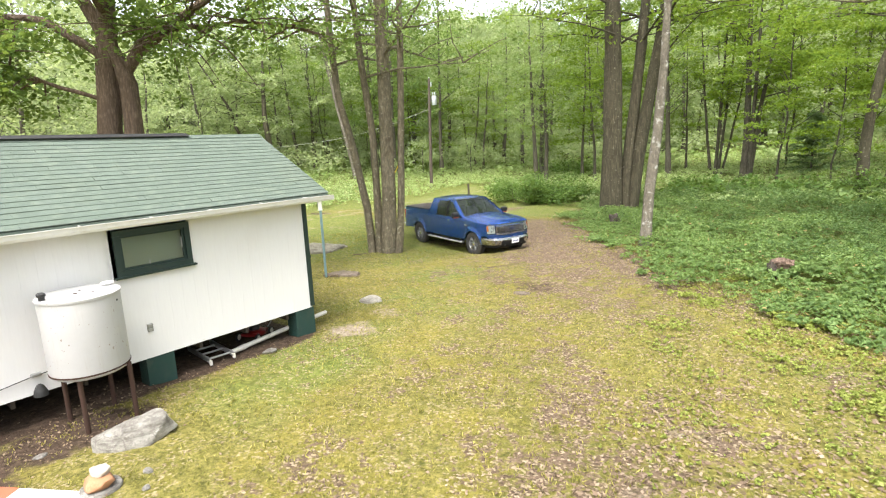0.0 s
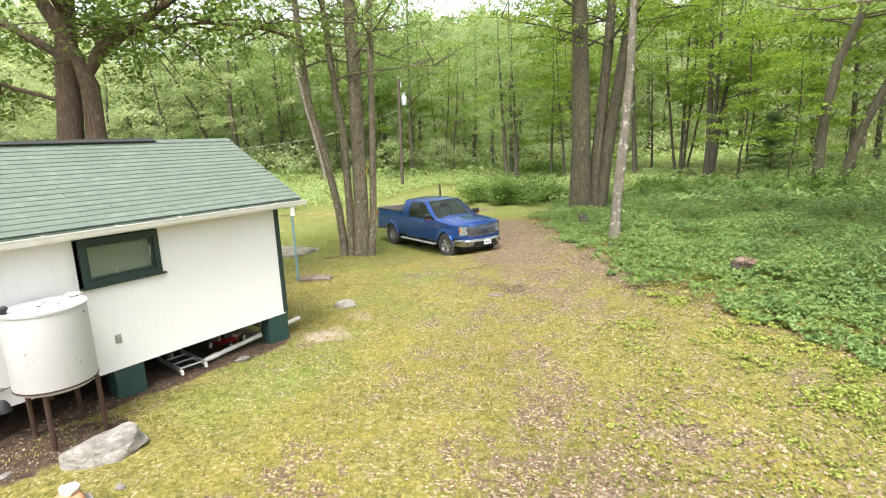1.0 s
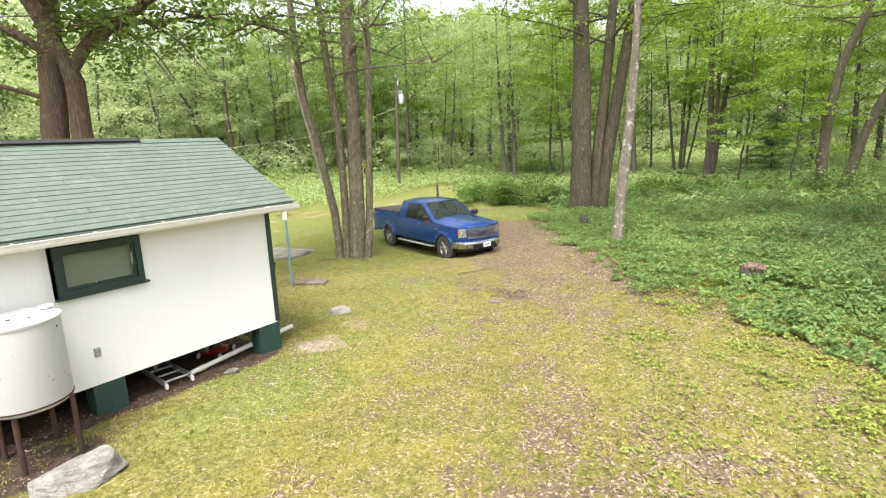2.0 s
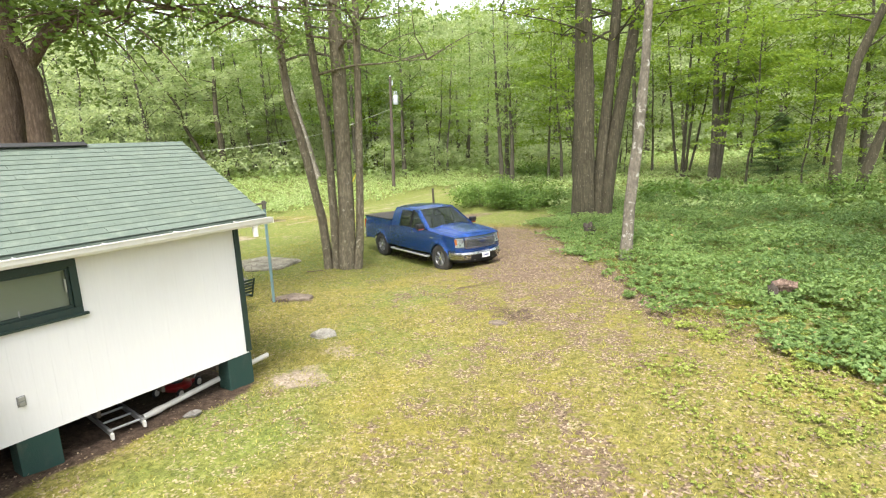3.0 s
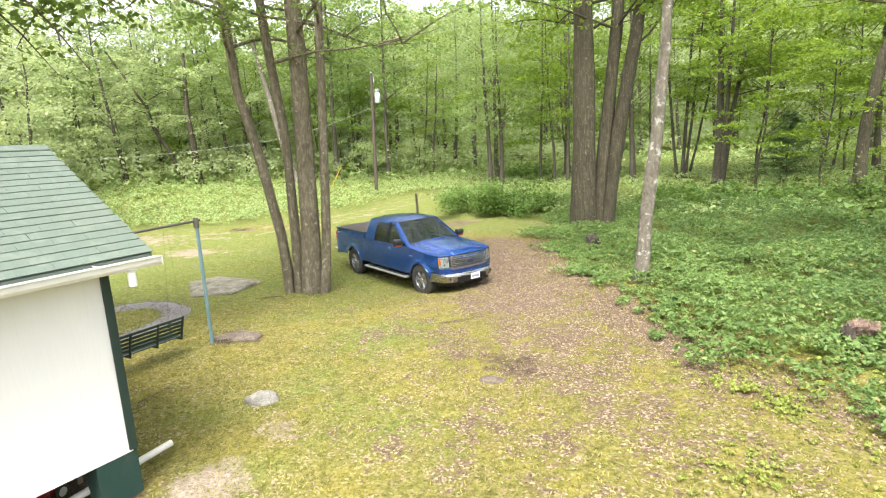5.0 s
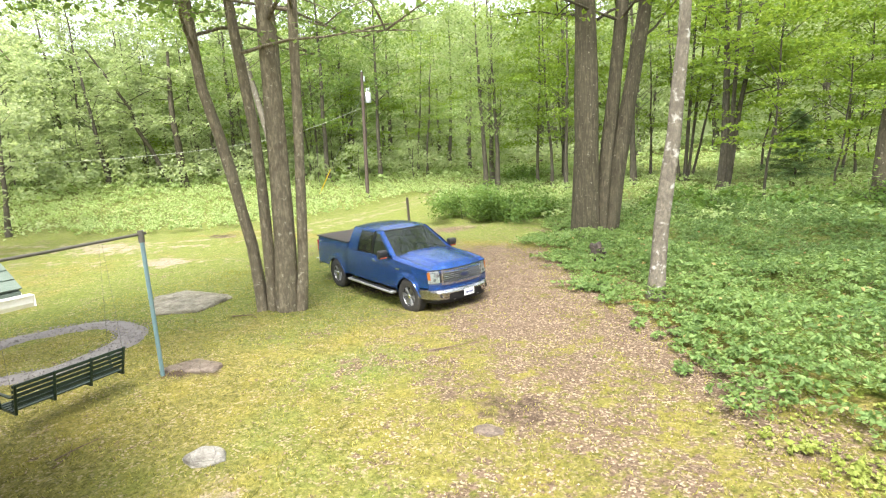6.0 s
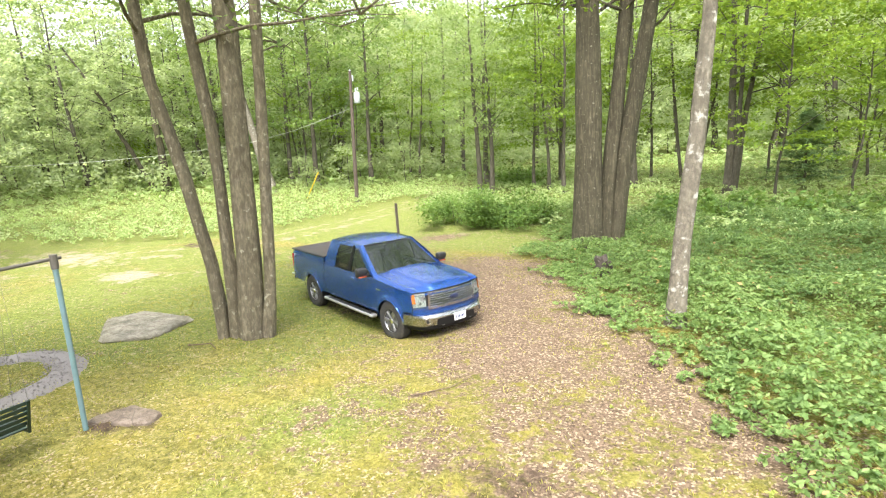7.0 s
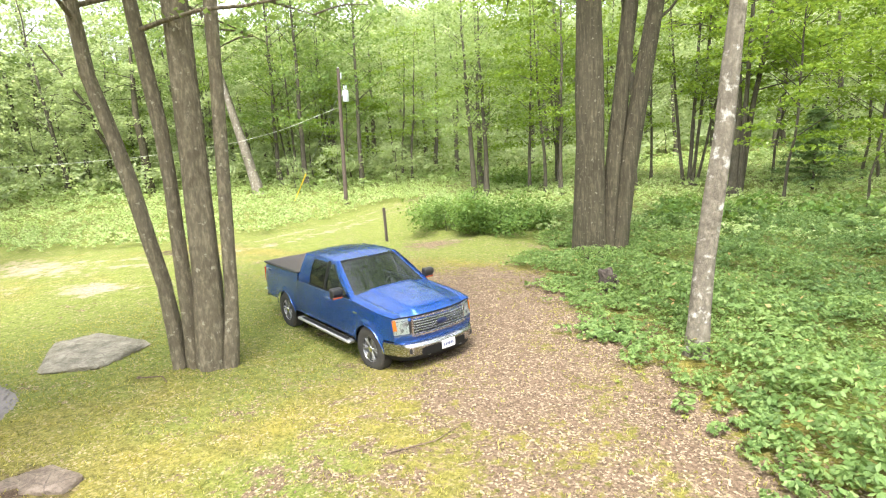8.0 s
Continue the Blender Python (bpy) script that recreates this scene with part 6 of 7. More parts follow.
    part("glass_border", surf(lambda u, v: screen(u, 0.93 + 0.035 * v, 0.004), lin(-0.93, 0.93, 21), [0, 1], 0.008), M_TRUCKBLACK, T, smooth=True)

    def roof(u, v):
        xf, xr = green_xz(1)
        x = xf + (xr - xf) * v + 0.085 * (1 - u * u) * (1 - v)
        z = 1.865 + 0.055 * (1 - abs(u) ** 2.2) * (0.3 + 0.7 * smoothstep(v, 0, 0.3)) + 0.06 * math.sin(math.pi * (0.12 + 0.75 * v)) - 0.03
        z += 0.003 * math.cos(u * 24.0) * smoothstep(0.85 - abs(u), 0, 0.1) * smoothstep(v, 0.1, 0.16) * smoothstep(1 - v, 0.02, 0.08)
        return (x, u * 0.735, z)
    part("roof", surf(roof, lin(-1, 1, 97), lin(0, 1, 26), 0.025), M_BLUE, T, "blue cab roof with pressed ribs", True)
    part("cab_back", surf(lambda u, v: (green_xz(v)[1], u * (0.945 - 0.215 * v), 1.1 + 0.78 * v), lin(-1, 1, 3), [0, 0.3], 0.02), M_BLUE, T)
    rw = part("rear_window", surf(lambda u, v: (green_xz(v)[1] + 0.01, u * (0.9 - 0.215 * v), 1.33 + 0.5 * v), lin(-1, 1, 3), [0, 1], 0.006), M_PRIVACY, T)
    # front: header, grille, bumper
    part("front_header", surf(lambda u, v: (front_x(u) - 0.05 - 0.02 * v, u, 1.085 + 0.045 * v), lin(-0.88, 0.88, 31), [0, 1], 0.03), M_BLUE, T, smooth=True)
    part("front_panel", surf(lambda u, v: (front_x(u) - 0.005, u, 0.69 + 0.17 * v), lin(-0.9, 0.9, 31), [0, 0.5, 1], 0.03), M_BLUE, T, smooth=True)
    part("radiator_backing", surf(lambda u, v: (front_x(u) - 0.07, u, 0.8 + 0.36 * v), lin(-0.84, 0.84, 21), [0, 1], 0.02), M_TRUCKBLACK, T)
    gr = part("grille", bmesh_frame(0.62, 0.80, 1.165), M_CHROME, T, "chrome grille with horizontal bars", True)
    for k in range(6):
        z = 0.842 + 0.047 * k
        part("grille_bar", surf(lambda u, v: (front_x(u) + 0.006 + 0.018 * math.sin(math.pi * min(1, 0.15 + 0.7 * v)) - 0.012 * v, u, z + 0.018 * v), lin(-0.575, 0.575, 15), lin(0, 1, 6), 0.016), M_CHROME, gr, smooth=True)
    part("badge", lathe([(0.115, 0.0), (0.115, 0.014), (0.10, 0.02), (0.0001, 0.022)], 32, m=Matrix.Translation((front_x(0) + 0.03, 0, 0.985)) @ Matrix.Rotation(radians(90), 4, "Y") @ Matrix.Diagonal((0.42, 1, 1, 1))), M_BADGE, gr, "plain dark blue oval badge", True)
    part("front_bumper", bumper_bm(0.06, 0.46, 0.70, 0.975), M_CHROME, T, "chrome front bumper", True)
    part("lower_valance", bumper_bm(0.02, 0.36, 0.46, 0.9), M_TRUCKBLACK, T, smooth=True)
    part("air_intake", surf(lambda u, v: (front_x(u) + 0.108, u, 0.455 + 0.15 * v), lin(-0.5, 0.5, 13), [0, 1], 0.02), M_TRUCKBLACK, T)
    pl = part("number_plate", box(0.012, 0.305, 0.155, (front_x(0) + 0.13, 0.05, 0.56), 0.01), M_PLATE, T, "white number plate")
    for k in range(6):
        part("plate_mark", box(0.004, 0.026, 0.06, (front_x(0) + 0.138, 0.05 - 0.1 + 0.04 * k, 0.56), 0.001), M_BAR, pl)
    for yy in (-0.36, 0.36):
        part("tow_hook", pipe_bm([(0.9, yy, 0.44), (1.0, yy, 0.44), (1.02, yy + 0.03, 0.44), (0.98, yy + 0.05, 0.44), (0.9, yy + 0.05, 0.44)], 0.014, 8), M_GREYMETAL, T)
    # bed, tailgate, rear bumper
    part("tonneau_cover", surf(lambda u, v: (-3.03 - 1.9 * v, u * 0.9, 1.442 + 0.012 * (1 - u * u) + 0.006 * math.sin(v * 40) ** 8), lin(-1, 1, 9), lin(0, 1, 40), 0.03), M_TONNEAU, T, "soft grey-brown bed cover", True)
    part("tailgate", box(0.06, 1.74, 0.68, (-4.96, 0, 1.08), 0.02), M_BLUE, T)
    part("bed_front", box(0.03, 1.8, 0.8, (-3.02, 0, 1.0), 0.01), M_BLUE, T)
    part("rear_bumper", box(0.2, 1.9, 0.2, (-5.05, 0, 0.62), 0.04, 3), M_CHROME, T)
    part("hitch", box(0.25, 0.08, 0.08, (-5.1, 0, 0.47), 0.01), M_TRUCKBLACK, T)
    # chassis, cab floor, seats, dash, wheel
    part("chassis", box(5.2, 1.1, 0.16, (-2.1, 0, 0.53), 0.02), M_TRUCKBLACK, T)
    part("engine_bay", box(1.2, 1.1, 0.55, (0.1, 0, 0.75), 0.02), M_TRUCKBLACK, T)
    part("cab_floor", box(2.4, 1.84, 0.06, (-1.75, 0, 0.58), 0.01), M_TRUCKBLACK, T)
    part("bed_floor", box(1.9, 1.2, 0.06, (-4.0, 0, 0.85), 0.01), M_TRUCKBLACK, T)
    for ax in (FA, RA):
        part("axle", pipe_bm([(ax, -0.8, WR), (ax, 0.8, WR)], 0.05, 10), M_TRUCKBLACK, T)
    part("dashboard", box(0.4, 1.7, 0.22, (-0.85, 0, 1.16), 0.06, 3), M_TRUCKBLACK, T)
    for yy in (-0.42, 0.42):
        s = part("front_seat", box(0.55, 0.55, 0.18, (-1.65, yy, 0.86), 0.05, 3), M_SEAT, T)
        part("seat_back", box(0.16, 0.52, 0.62, (-1.95, yy, 1.2), 0.06, 3, None, Matrix.Rotation(radians(-12), 3, "Y")), M_SEAT, s)
        part("headrest", box(0.1, 0.26, 0.18, (-2.05, yy, 1.6), 0.04, 3), M_SEAT, s)
    part("rear_seat", box(0.3, 1.5, 0.7, (-2.75, 0, 1.1), 0.06, 3), M_SEAT, T)
    st = bmesh.new()
    P = [(0.185 * math.cos(a), 0.185 * math.sin(a), 0) for a in lin(0, 2 * math.pi, 25)]
    pipe_bm(P, 0.015, 8, st)
    box(0.34, 0.04, 0.02, (0, 0, 0), 0.005, 1, st)
    box(0.14, 0.12, 0.04, (0, 0, 0), 0.01, 2, st)
    part("steering_wheel", st, M_TRUCKBLACK, T, m=Matrix.Translation((-1.18, 0.42, 1.2)) @ Matrix.Rotation(radians(65), 4, "Y"))
    part("mirror_inside", box(0.03, 0.24, 0.07, (-1.28, 0, 1.7), 0.015), M_TRUCKBLACK, T)
    return T


def smoothstep(v, a, b):
    t = min(1, max(0, (v - a) / (b - a)))
    return t * t * (3 - 2 * t)


def bmesh_frame(hw, z0, z1):
    """The grille's surround, bent to the nose."""
    bm = surf(lambda u, v: (front_x(u) + 0.02, u, z1 - 0.04 + 0.04 * v), lin(-hw, hw, 17), [0, 1], 0.04)
    join(bm, surf(lambda u, v: (front_x(u) + 0.02, u, z0 + 0.035 * v), lin(-hw, hw, 17), [0, 1], 0.04))
    for s in (-1, 1):
        join(bm, surf(lambda u, v: (front_x(u) + 0.018, s * u, z0 + 0.035 + (z1 - z0 - 0.075) * v), lin(hw - 0.045, hw, 3), lin(0, 1, 4), 0.04))
    return bm


def bumper_bm(off, z0, z1, hw):
    prof = [(-0.06, 0.0), (0.02, 0.02), (0.04, 0.3), (0.045, 0.7), (0.02, 0.97), (-0.06, 1.0)]

    def fn(u, v):
        k = v * (len(prof) - 1)
        i = min(int(k), len(prof) - 2)
        dx = prof[i][0] * (1 - k + i) + prof[i + 1][0] * (k - i)
        f = prof[i][1] * (1 - k + i) + prof[i + 1][1] * (k - i)
        a = abs(u)
        back = 0.40 * max(0.0, (a - 0.72) / (1 - 0.72)) ** 2
        return (front_x(a * 0.93) + off + dx - back, u * hw, z0 + (z1 - z0) * f)
    return surf(fn, lin(-1, 1, 49), lin(0, 1, 16), 0.015)


pickup(pose(-10.64, 16.36, -0.18, 0, 0, -18.7))

# ---- things in the yard ----
def rock_bm(sx, sy, sz, seed, rough=0.1, flat_top=0.0, sub=4):
    """A broken stone: a ball cut by random planes, then roughened."""
    r = random.Random(seed)
    cuts = []
    for _ in range(22):
        n = Vector((r.gauss(0, 1), r.gauss(0, 1), r.gauss(0, 0.7))).normalized()
        cuts.append((n, r.uniform(0.62, 0.9)))
    if flat_top:
        cuts.append((Vector((r.uniform(-0.1, 0.1), r.uniform(-0.1, 0.1), 1)).normalized(), flat_top))
    bm = bmesh.new()
    bmesh.ops.create_icosphere(bm, subdivisions=sub, radius=1.0)
    for v in bm.verts:
        p = v.co.copy()
        for n, d in cuts:
            k = p.dot(n) - d
            if k > 0:
                p -= n * k * 0.93
        p *= 1 + rough * noise.fractal(p * 2.3 + Vector((seed, 0, 0)), 0.7, 2.1, 6)
        p.z = max(p.z, -0.5)
        v.co = (p.x * sx * 1.25, p.y * sy * 1.25, p.z * sz * 1.15)
    return bm


def rock(name, label, x, y, sx, sy, sz, rz, seed, mat, dz=0.0, **kw):
    ob = part(name, rock_bm(sx, sy, sz, seed, **kw), mat, None, label, True)
    ob.matrix_world = pose(*on_ground(x, y, dz), 0, 0, rz)
    return tagged(ob, label, "rock")


def field_stone_bm(sx, sy, h, seed, sides=7, slope=0.0, crown=0.25, crisp=False):
    """A lying stone: an uneven many-sided outline, a worn rolling top and broken sides that go into the ground."""
    r = random.Random(seed)
    turn = [2 * math.pi * (k + r.uniform(-0.3, 0.3)) / sides for k in range(sides)]
    dist = [r.uniform(0.78, 1.0) for _ in range(sides)]

    def rim(a):
        d = min(q / max(0.2, math.cos(a - b)) for b, q in zip(turn, dist))
        return min(d, 1.15) * (1 + 0.05 * noise.noise((math.cos(a) * 3, math.sin(a) * 3, seed * 1.7)) + 0.025 * noise.noise((math.cos(a) * 11, math.sin(a) * 11, seed)))
    bm, n = bmesh.new(), 56
    rows = []
    worn = ((0.82, 0.01), (0.92, 0.05), (0.975, 0.16), (1.0, 0.36), (1.015, 0.62)) if not crisp else ((0.82, 0), (0.93, 0), (0.985, 0.02), (1.02, 0.2), (1.05, 0.62))
    for f, drop in ((0.12, 0), (0.3, 0), (0.5, 0), (0.68, 0)) + worn + ((1.03, 1.0), (1.0, 1.6)):
        row = []
        for i in range(n):
            a = 2 * math.pi * i / n
            d = rim(a) * f
            x, y = d * math.cos(a), d * math.sin(a)
            q = Vector((x * sx * 2.2 + seed, y * sy * 2.2, seed * 0.3))
            top = h * (1 - crown * f ** 3 + slope * x) + 0.22 * h * noise.fractal(q, 0.8, 2.1, 5) + 0.07 * h * noise.noise(q * 6)
            z = top * (1 - drop) if drop <= 1 else -0.06 - 0.3 * h
            w = 1 + (0.05 * noise.noise((a * 9, drop * 4, seed)) if drop > 0.1 else 0)
            row.append(bm.verts.new((x * sx * w, y * sy * w, z)))
        rows.append(row)
    bm.faces.new(rows[0])
    for p, q in zip(rows, rows[1:]):
        for i in range(n):
            bm.faces.new((p[i], q[i], q[(i + 1) % n], p[(i + 1) % n]))
    return bm


def field_stone(name, label, x, y, sx, sy, h, rz, seed, mat, dz=0.0, **kw):
    ob = part(name, field_stone_bm(sx, sy, h, seed, **kw), mat, None, label, True)
    ob.matrix_world = pose(*on_ground(x, y, dz), 0, 0, rz)
    return tagged(ob, label, "rock")


def split_stone_bm(sx, sy, sz, seed, n=15):
    """A split stone: a hull with large flat facets, its edges chipped and its faces roughened."""
    r = random.Random(seed)
    bm = bmesh.new()
    for k in range(n):
        a, up = 2 * math.pi * (k + r.uniform(0, 0.7)) / n, 1.0 if k % 2 else -0.35
        q = r.uniform(0.62, 0.9) if k % 2 else r.uniform(0.85, 1.05)
        bm.verts.new((q * math.cos(a) * sx, q * math.sin(a) * sy, sz * (up * r.uniform(0.75, 1.05) + 0.28 * math.cos(a))))
    hull = bmesh.ops.convex_hull(bm, input=bm.verts[:])
    bmesh.ops.delete(bm, geom=[v for v in hull["geom_interior"] if isinstance(v, bmesh.types.BMVert)], context="VERTS")
    bmesh.ops.bevel(bm, geom=bm.edges[:], offset=0.012, segments=1, affect="EDGES")
    bmesh.ops.triangulate(bm, faces=bm.faces[:])
    bmesh.ops.subdivide_edges(bm, edges=[e for e in bm.edges if e.calc_length() > 0.06], cuts=3, use_grid_fill=True)
    for v in bm.verts:
        v.co += v.co.normalized() * (0.022 * noise.fractal(v.co * 6 + Vector((seed, 0, 0)), 0.9, 2.1, 4) + 0.006 * noise.noise(v.co * 40))
    return bm


boulder = part("boulder", split_stone_bm(0.52, 0.27, 0.2, 5), M_PALE_STONE, None)
boulder.matrix_world = pose(*on_ground(-6.84, 2.52, 0.05), 0, 0, 66)
tagged(boulder, "long angular pale grey stone beside the oil tank", "rock")
field_stone("stone", "small pale stone half sunk in moss", -9.1, 8.72, 0.28, 0.18, 0.12, 35, 2, M_PALE_STONE, 0.0, crown=0.5)
field_stone("flat_rock", "broad flat grey rock lying in the lawn", -17.1, 13.4, 1.42, 0.88, 0.12, 172, 7, M_FLAT, 0.0, sides=5, slope=-0.25, crown=0.3, crisp=True)
field_stone("foot_slab", "flat brown stone slab at the swing's foot", -12.15, 10.6, 0.42, 0.27, 0.075, 12, 5, M_SLAB, 0.0, sides=5)
field_stone("foot_slab", "small flat brown stone beside the swing's post", -12.5, 10.3, 0.19, 0.15, 0.06, 70, 9, M_SLAB, 0.0, sides=5)
field_stone("flat_stone", "flat grey stone sunk flush into the drive", -6.3, 10.9, 0.2, 0.13, 0.03, 10, 6, M_SLAB, 0.0)
for k, (x, y, s) in enumerate([(-5.9, 2.3, 0.045), (-8.2, 5.35, 0.09), (-7.4, 1.7, 0.05), (-5.6, 2.15, 0.04)]):
    rock("pebble", "small loose grey stone on the ground", x, y, s * 1.4, s, s * 0.6, k * 47, 20 + k, M_STONE, 0.01, sub=2)


def oil_tank():
    x, y, z0, z1, r = -7.85, 2.5, 1.06, 2.07, 0.46
    t = thing("oil_tank", "white painted steel oil tank on rusty pipe legs beside the wall", "tank", Matrix.Translation((x, y, 0)))
    part("shell", lathe([(r - 0.05, z0 - 0.03), (r - 0.01, z0 - 0.005), (r, z0 + 0.03), (r, z1 - 0.03), (r, z1 - 0.005)], 48), M_TANK, t, "white tank shell with rust spots", True)
    part("lid", lathe([(r + 0.012, z1 - 0.03), (r + 0.015, z1), (r - 0.005, z1 + 0.008), (r - 0.02, z1 + 0.002), (0.001, z1 + 0.012)], 48), M_TANK, t, "flat white lid with a raised rim")
    part("bottom_seam", lathe([(r + 0.006, z0 + 0.02), (r + 0.006, z0 + 0.04)], 48), M_RUST, t)
    part("fill_cap", lathe([(0.035, z1), (0.035, z1 + 0.05), (0.05, z1 + 0.055), (0.05, z1 + 0.085), (0.03, z1 + 0.1)], 18, m=Matrix.Translation((0.02, -0.4, 0))), M_BLACK, t, "dark fill cap")
    vent = lathe([(0.03, z1), (0.03, z1 + 0.03)], 14, m=Matrix.Translation((-0.1, 0.38, 0)))
    box(0.1, 0.14, 0.035, (-0.1, 0.38, z1 + 0.04), 0.012, 2, vent)
    part("vent_pipe", vent, M_WHITE, t)
    for k, (a, b, s) in enumerate([(0.05, -0.05, 0.03), (0.15, 0.12, 0.02), (-0.1, 0.05, 0.02)]):
        part("rust_flake", lathe([(s, z1 + 0.0105), (s, z1 + 0.0135)], 9, m=Matrix.Translation((a, b, 0))), M_RUST, t)
    part("hole", lathe([(0.014, 0), (0.014, 0.01)], 10, m=Matrix.Translation((0.33, 0.31, z1 - 0.12)) @ Matrix.Rotation(radians(43), 4, "Z") @ Matrix.Rotation(radians(90), 4, "Y")), M_BLACK, t)
    for lx, ly in ((0.30, -0.24), (0.32, 0.34), (-0.36, -0.24), (-0.33, 0.3)):
        g = float(height(x + lx, y + ly))
        leg = part("leg", pipe_bm([(lx, ly, g - 0.1), (lx, ly, z0 + 0.02)], 0.032, 12), M_RUST, t, "rusty pipe leg", True)


oil_tank()


def stacked_stones():
    x, y = -5.98, 1.86
    t = thing("stacked_stones", "orange-brown stone on a pale disc with a white stone on top", "stones", Matrix.Translation(on_ground(x, y)))
    tan = simple("orange_brown_stone", (0.32, 0.16, 0.08), 0.75, var=0.25, dirt=((0.5, 0.36, 0.22), 0.6))
    part("disc", lathe([(0.19, 0.0), (0.20, 0.02), (0.19, 0.045), (0.15, 0.05)], 30), M_STONE, t, "pale round disc")
    part("stone", rock_bm(0.16, 0.14, 0.10, 8.0, 0.05, sub=3), tan, t, "orange-brown rounded stone", True, Matrix.Translation((0, 0, 0.1)))
    part("top_stone", rock_bm(0.12, 0.10, 0.05, 9.0, 0.15, flat_top=0.5, sub=3), simple("cream_stone", (0.40, 0.34, 0.28), 0.8, var=0.15, bumpy=0.3), t, "cream-coloured flat stone", True, Matrix.Translation((-0.03, 0.02, 0.2)))


stacked_stones()


def painted_board():
    t = thing("painted_board", "white painted board with a red end lying on the ground", "board", pose(-6.45, 1.38, float(height(-6.45, 1.38)) + 0.03, 2, 0, 31))
    part("plank", box(1.25, 0.16, 0.035, (0, 0, 0), 0.006), M_WHITE, t, "white plank")
    part("red_end", box(0.42, 0.164, 0.039, (-0.42, 0, 0), 0.006), simple("faded_red_paint", (0.45, 0.10, 0.05), 0.6, var=0.2), t, "faded red end")


painted_board()


def ladder():
    t = thing("ladder", "short aluminium ladder lying half under the cabin", "ladder", pose(-8.4, 4.57, float(height(-8.4, 4.57)) + 0.07, 0, 0, -5))
    for y in (-0.2, 0.2):
        r = part("rail", box(0.95, 0.03, 0.085, (-0.475, y, 0.03), 0.006), M_ALU, t)
        part("foot", box(0.07, 0.04, 0.09, (0.0, y, 0.0), 0.015), M_PVC, t, "white plastic foot")
    for k in range(3):
        part("rung", pipe_bm([(-0.12 - 0.3 * k, -0.2, 0.03), (-0.12 - 0.3 * k, 0.2, 0.03)], 0.018, 10), M_ALU, t)


ladder()


def waste_pipe():
    z = float(height(-8.8, 5.5)) + 0.09
    ob = part("plastic_pipe", pipe_bm([(-8.58, 4.85, z), (-8.72, 6.0, z + 0.03), (-8.8, 7.12, z + 0.07)], 0.042, 16), M_PVC, None, smooth=True)
    tagged(ob, "white plastic pipe lying under the cabin's edge", "pipe")
    part("coupling", pipe_bm([(-8.6, 5.0, z + 0.004), (-8.615, 5.13, z + 0.007)], 0.05, 16), M_PVC, ob, smooth=True)


waste_pipe()


def mower():
    x, y = -9.25, 5.72
    t = thing("lawn_mower", "old red push mower stored under the cabin floor", "mower", pose(x, y, float(height(x, y)), 0, 0, -65) @ Matrix.Scale(0.85, 4))
    deck = lathe([(0.25, 0.1), (0.25, 0.17), (0.2, 0.2), (0.1, 0.21)], 28)
    part("deck", deck, M_RED, t, "red steel deck", True)
    part("deck_skirt", box(0.5, 0.42, 0.08, (0, 0, 0.14), 0.03), M_RED, t)
    part("engine", lathe([(0.11, 0.2), (0.12, 0.27), (0.1, 0.31), (0.06, 0.33)], 20), M_TRUCKBLACK, t, "dark engine with cowl", True)
    part("cowl", lathe([(0.09, 0.31), (0.085, 0.35), (0.05, 0.37)], 20), M_GREYMETAL, t, smooth=True)
    for a in (-0.27, 0.27):
        for b in (-0.25, 0.25):
            w = part("wheel", lathe([(0.06, -0.02), (0.085, -0.022), (0.095, -0.01), (0.095, 0.01), (0.085, 0.022), (0.06, 0.02)], 22), M_BLACK, t, smooth=True, m=Matrix.Translation((a, b, 0.097)) @ Matrix.Rotation(radians(90), 4, "X"))
            part("hub", lathe([(0.062, -0.024), (0.062, 0.024)], 18), M_PVC, w, "white hub", True)
    for b in (-0.18, 0.18):
        part("handle_tube", pipe_bm([(-0.25, b, 0.18), (-0.7, b, 0.42), (-1.0, b, 0.46)], 0.012, 8), M_GREYMETAL, t)
    part("handle_bar", pipe_bm([(-1.0, -0.18, 0.46), (-1.0, 0.18, 0.46)], 0.012, 8), M_GREYMETAL, t)


mower()

# ---- swing ----
M_TEAL = simple("faded_teal_paint", (0.12, 0.20, 0.215), 0.6, var=0.2, dirt=((0.14, 0.13, 0.11), 0.6))
M_PIPE = simple("dark_weathered_pipe", (0.11, 0.10, 0.085), 0.7, 0.3, var=0.25)
M_BENCH = simple("dark_green_bench_paint", (0.008, 0.022, 0.014), 0.45, var=0.2)


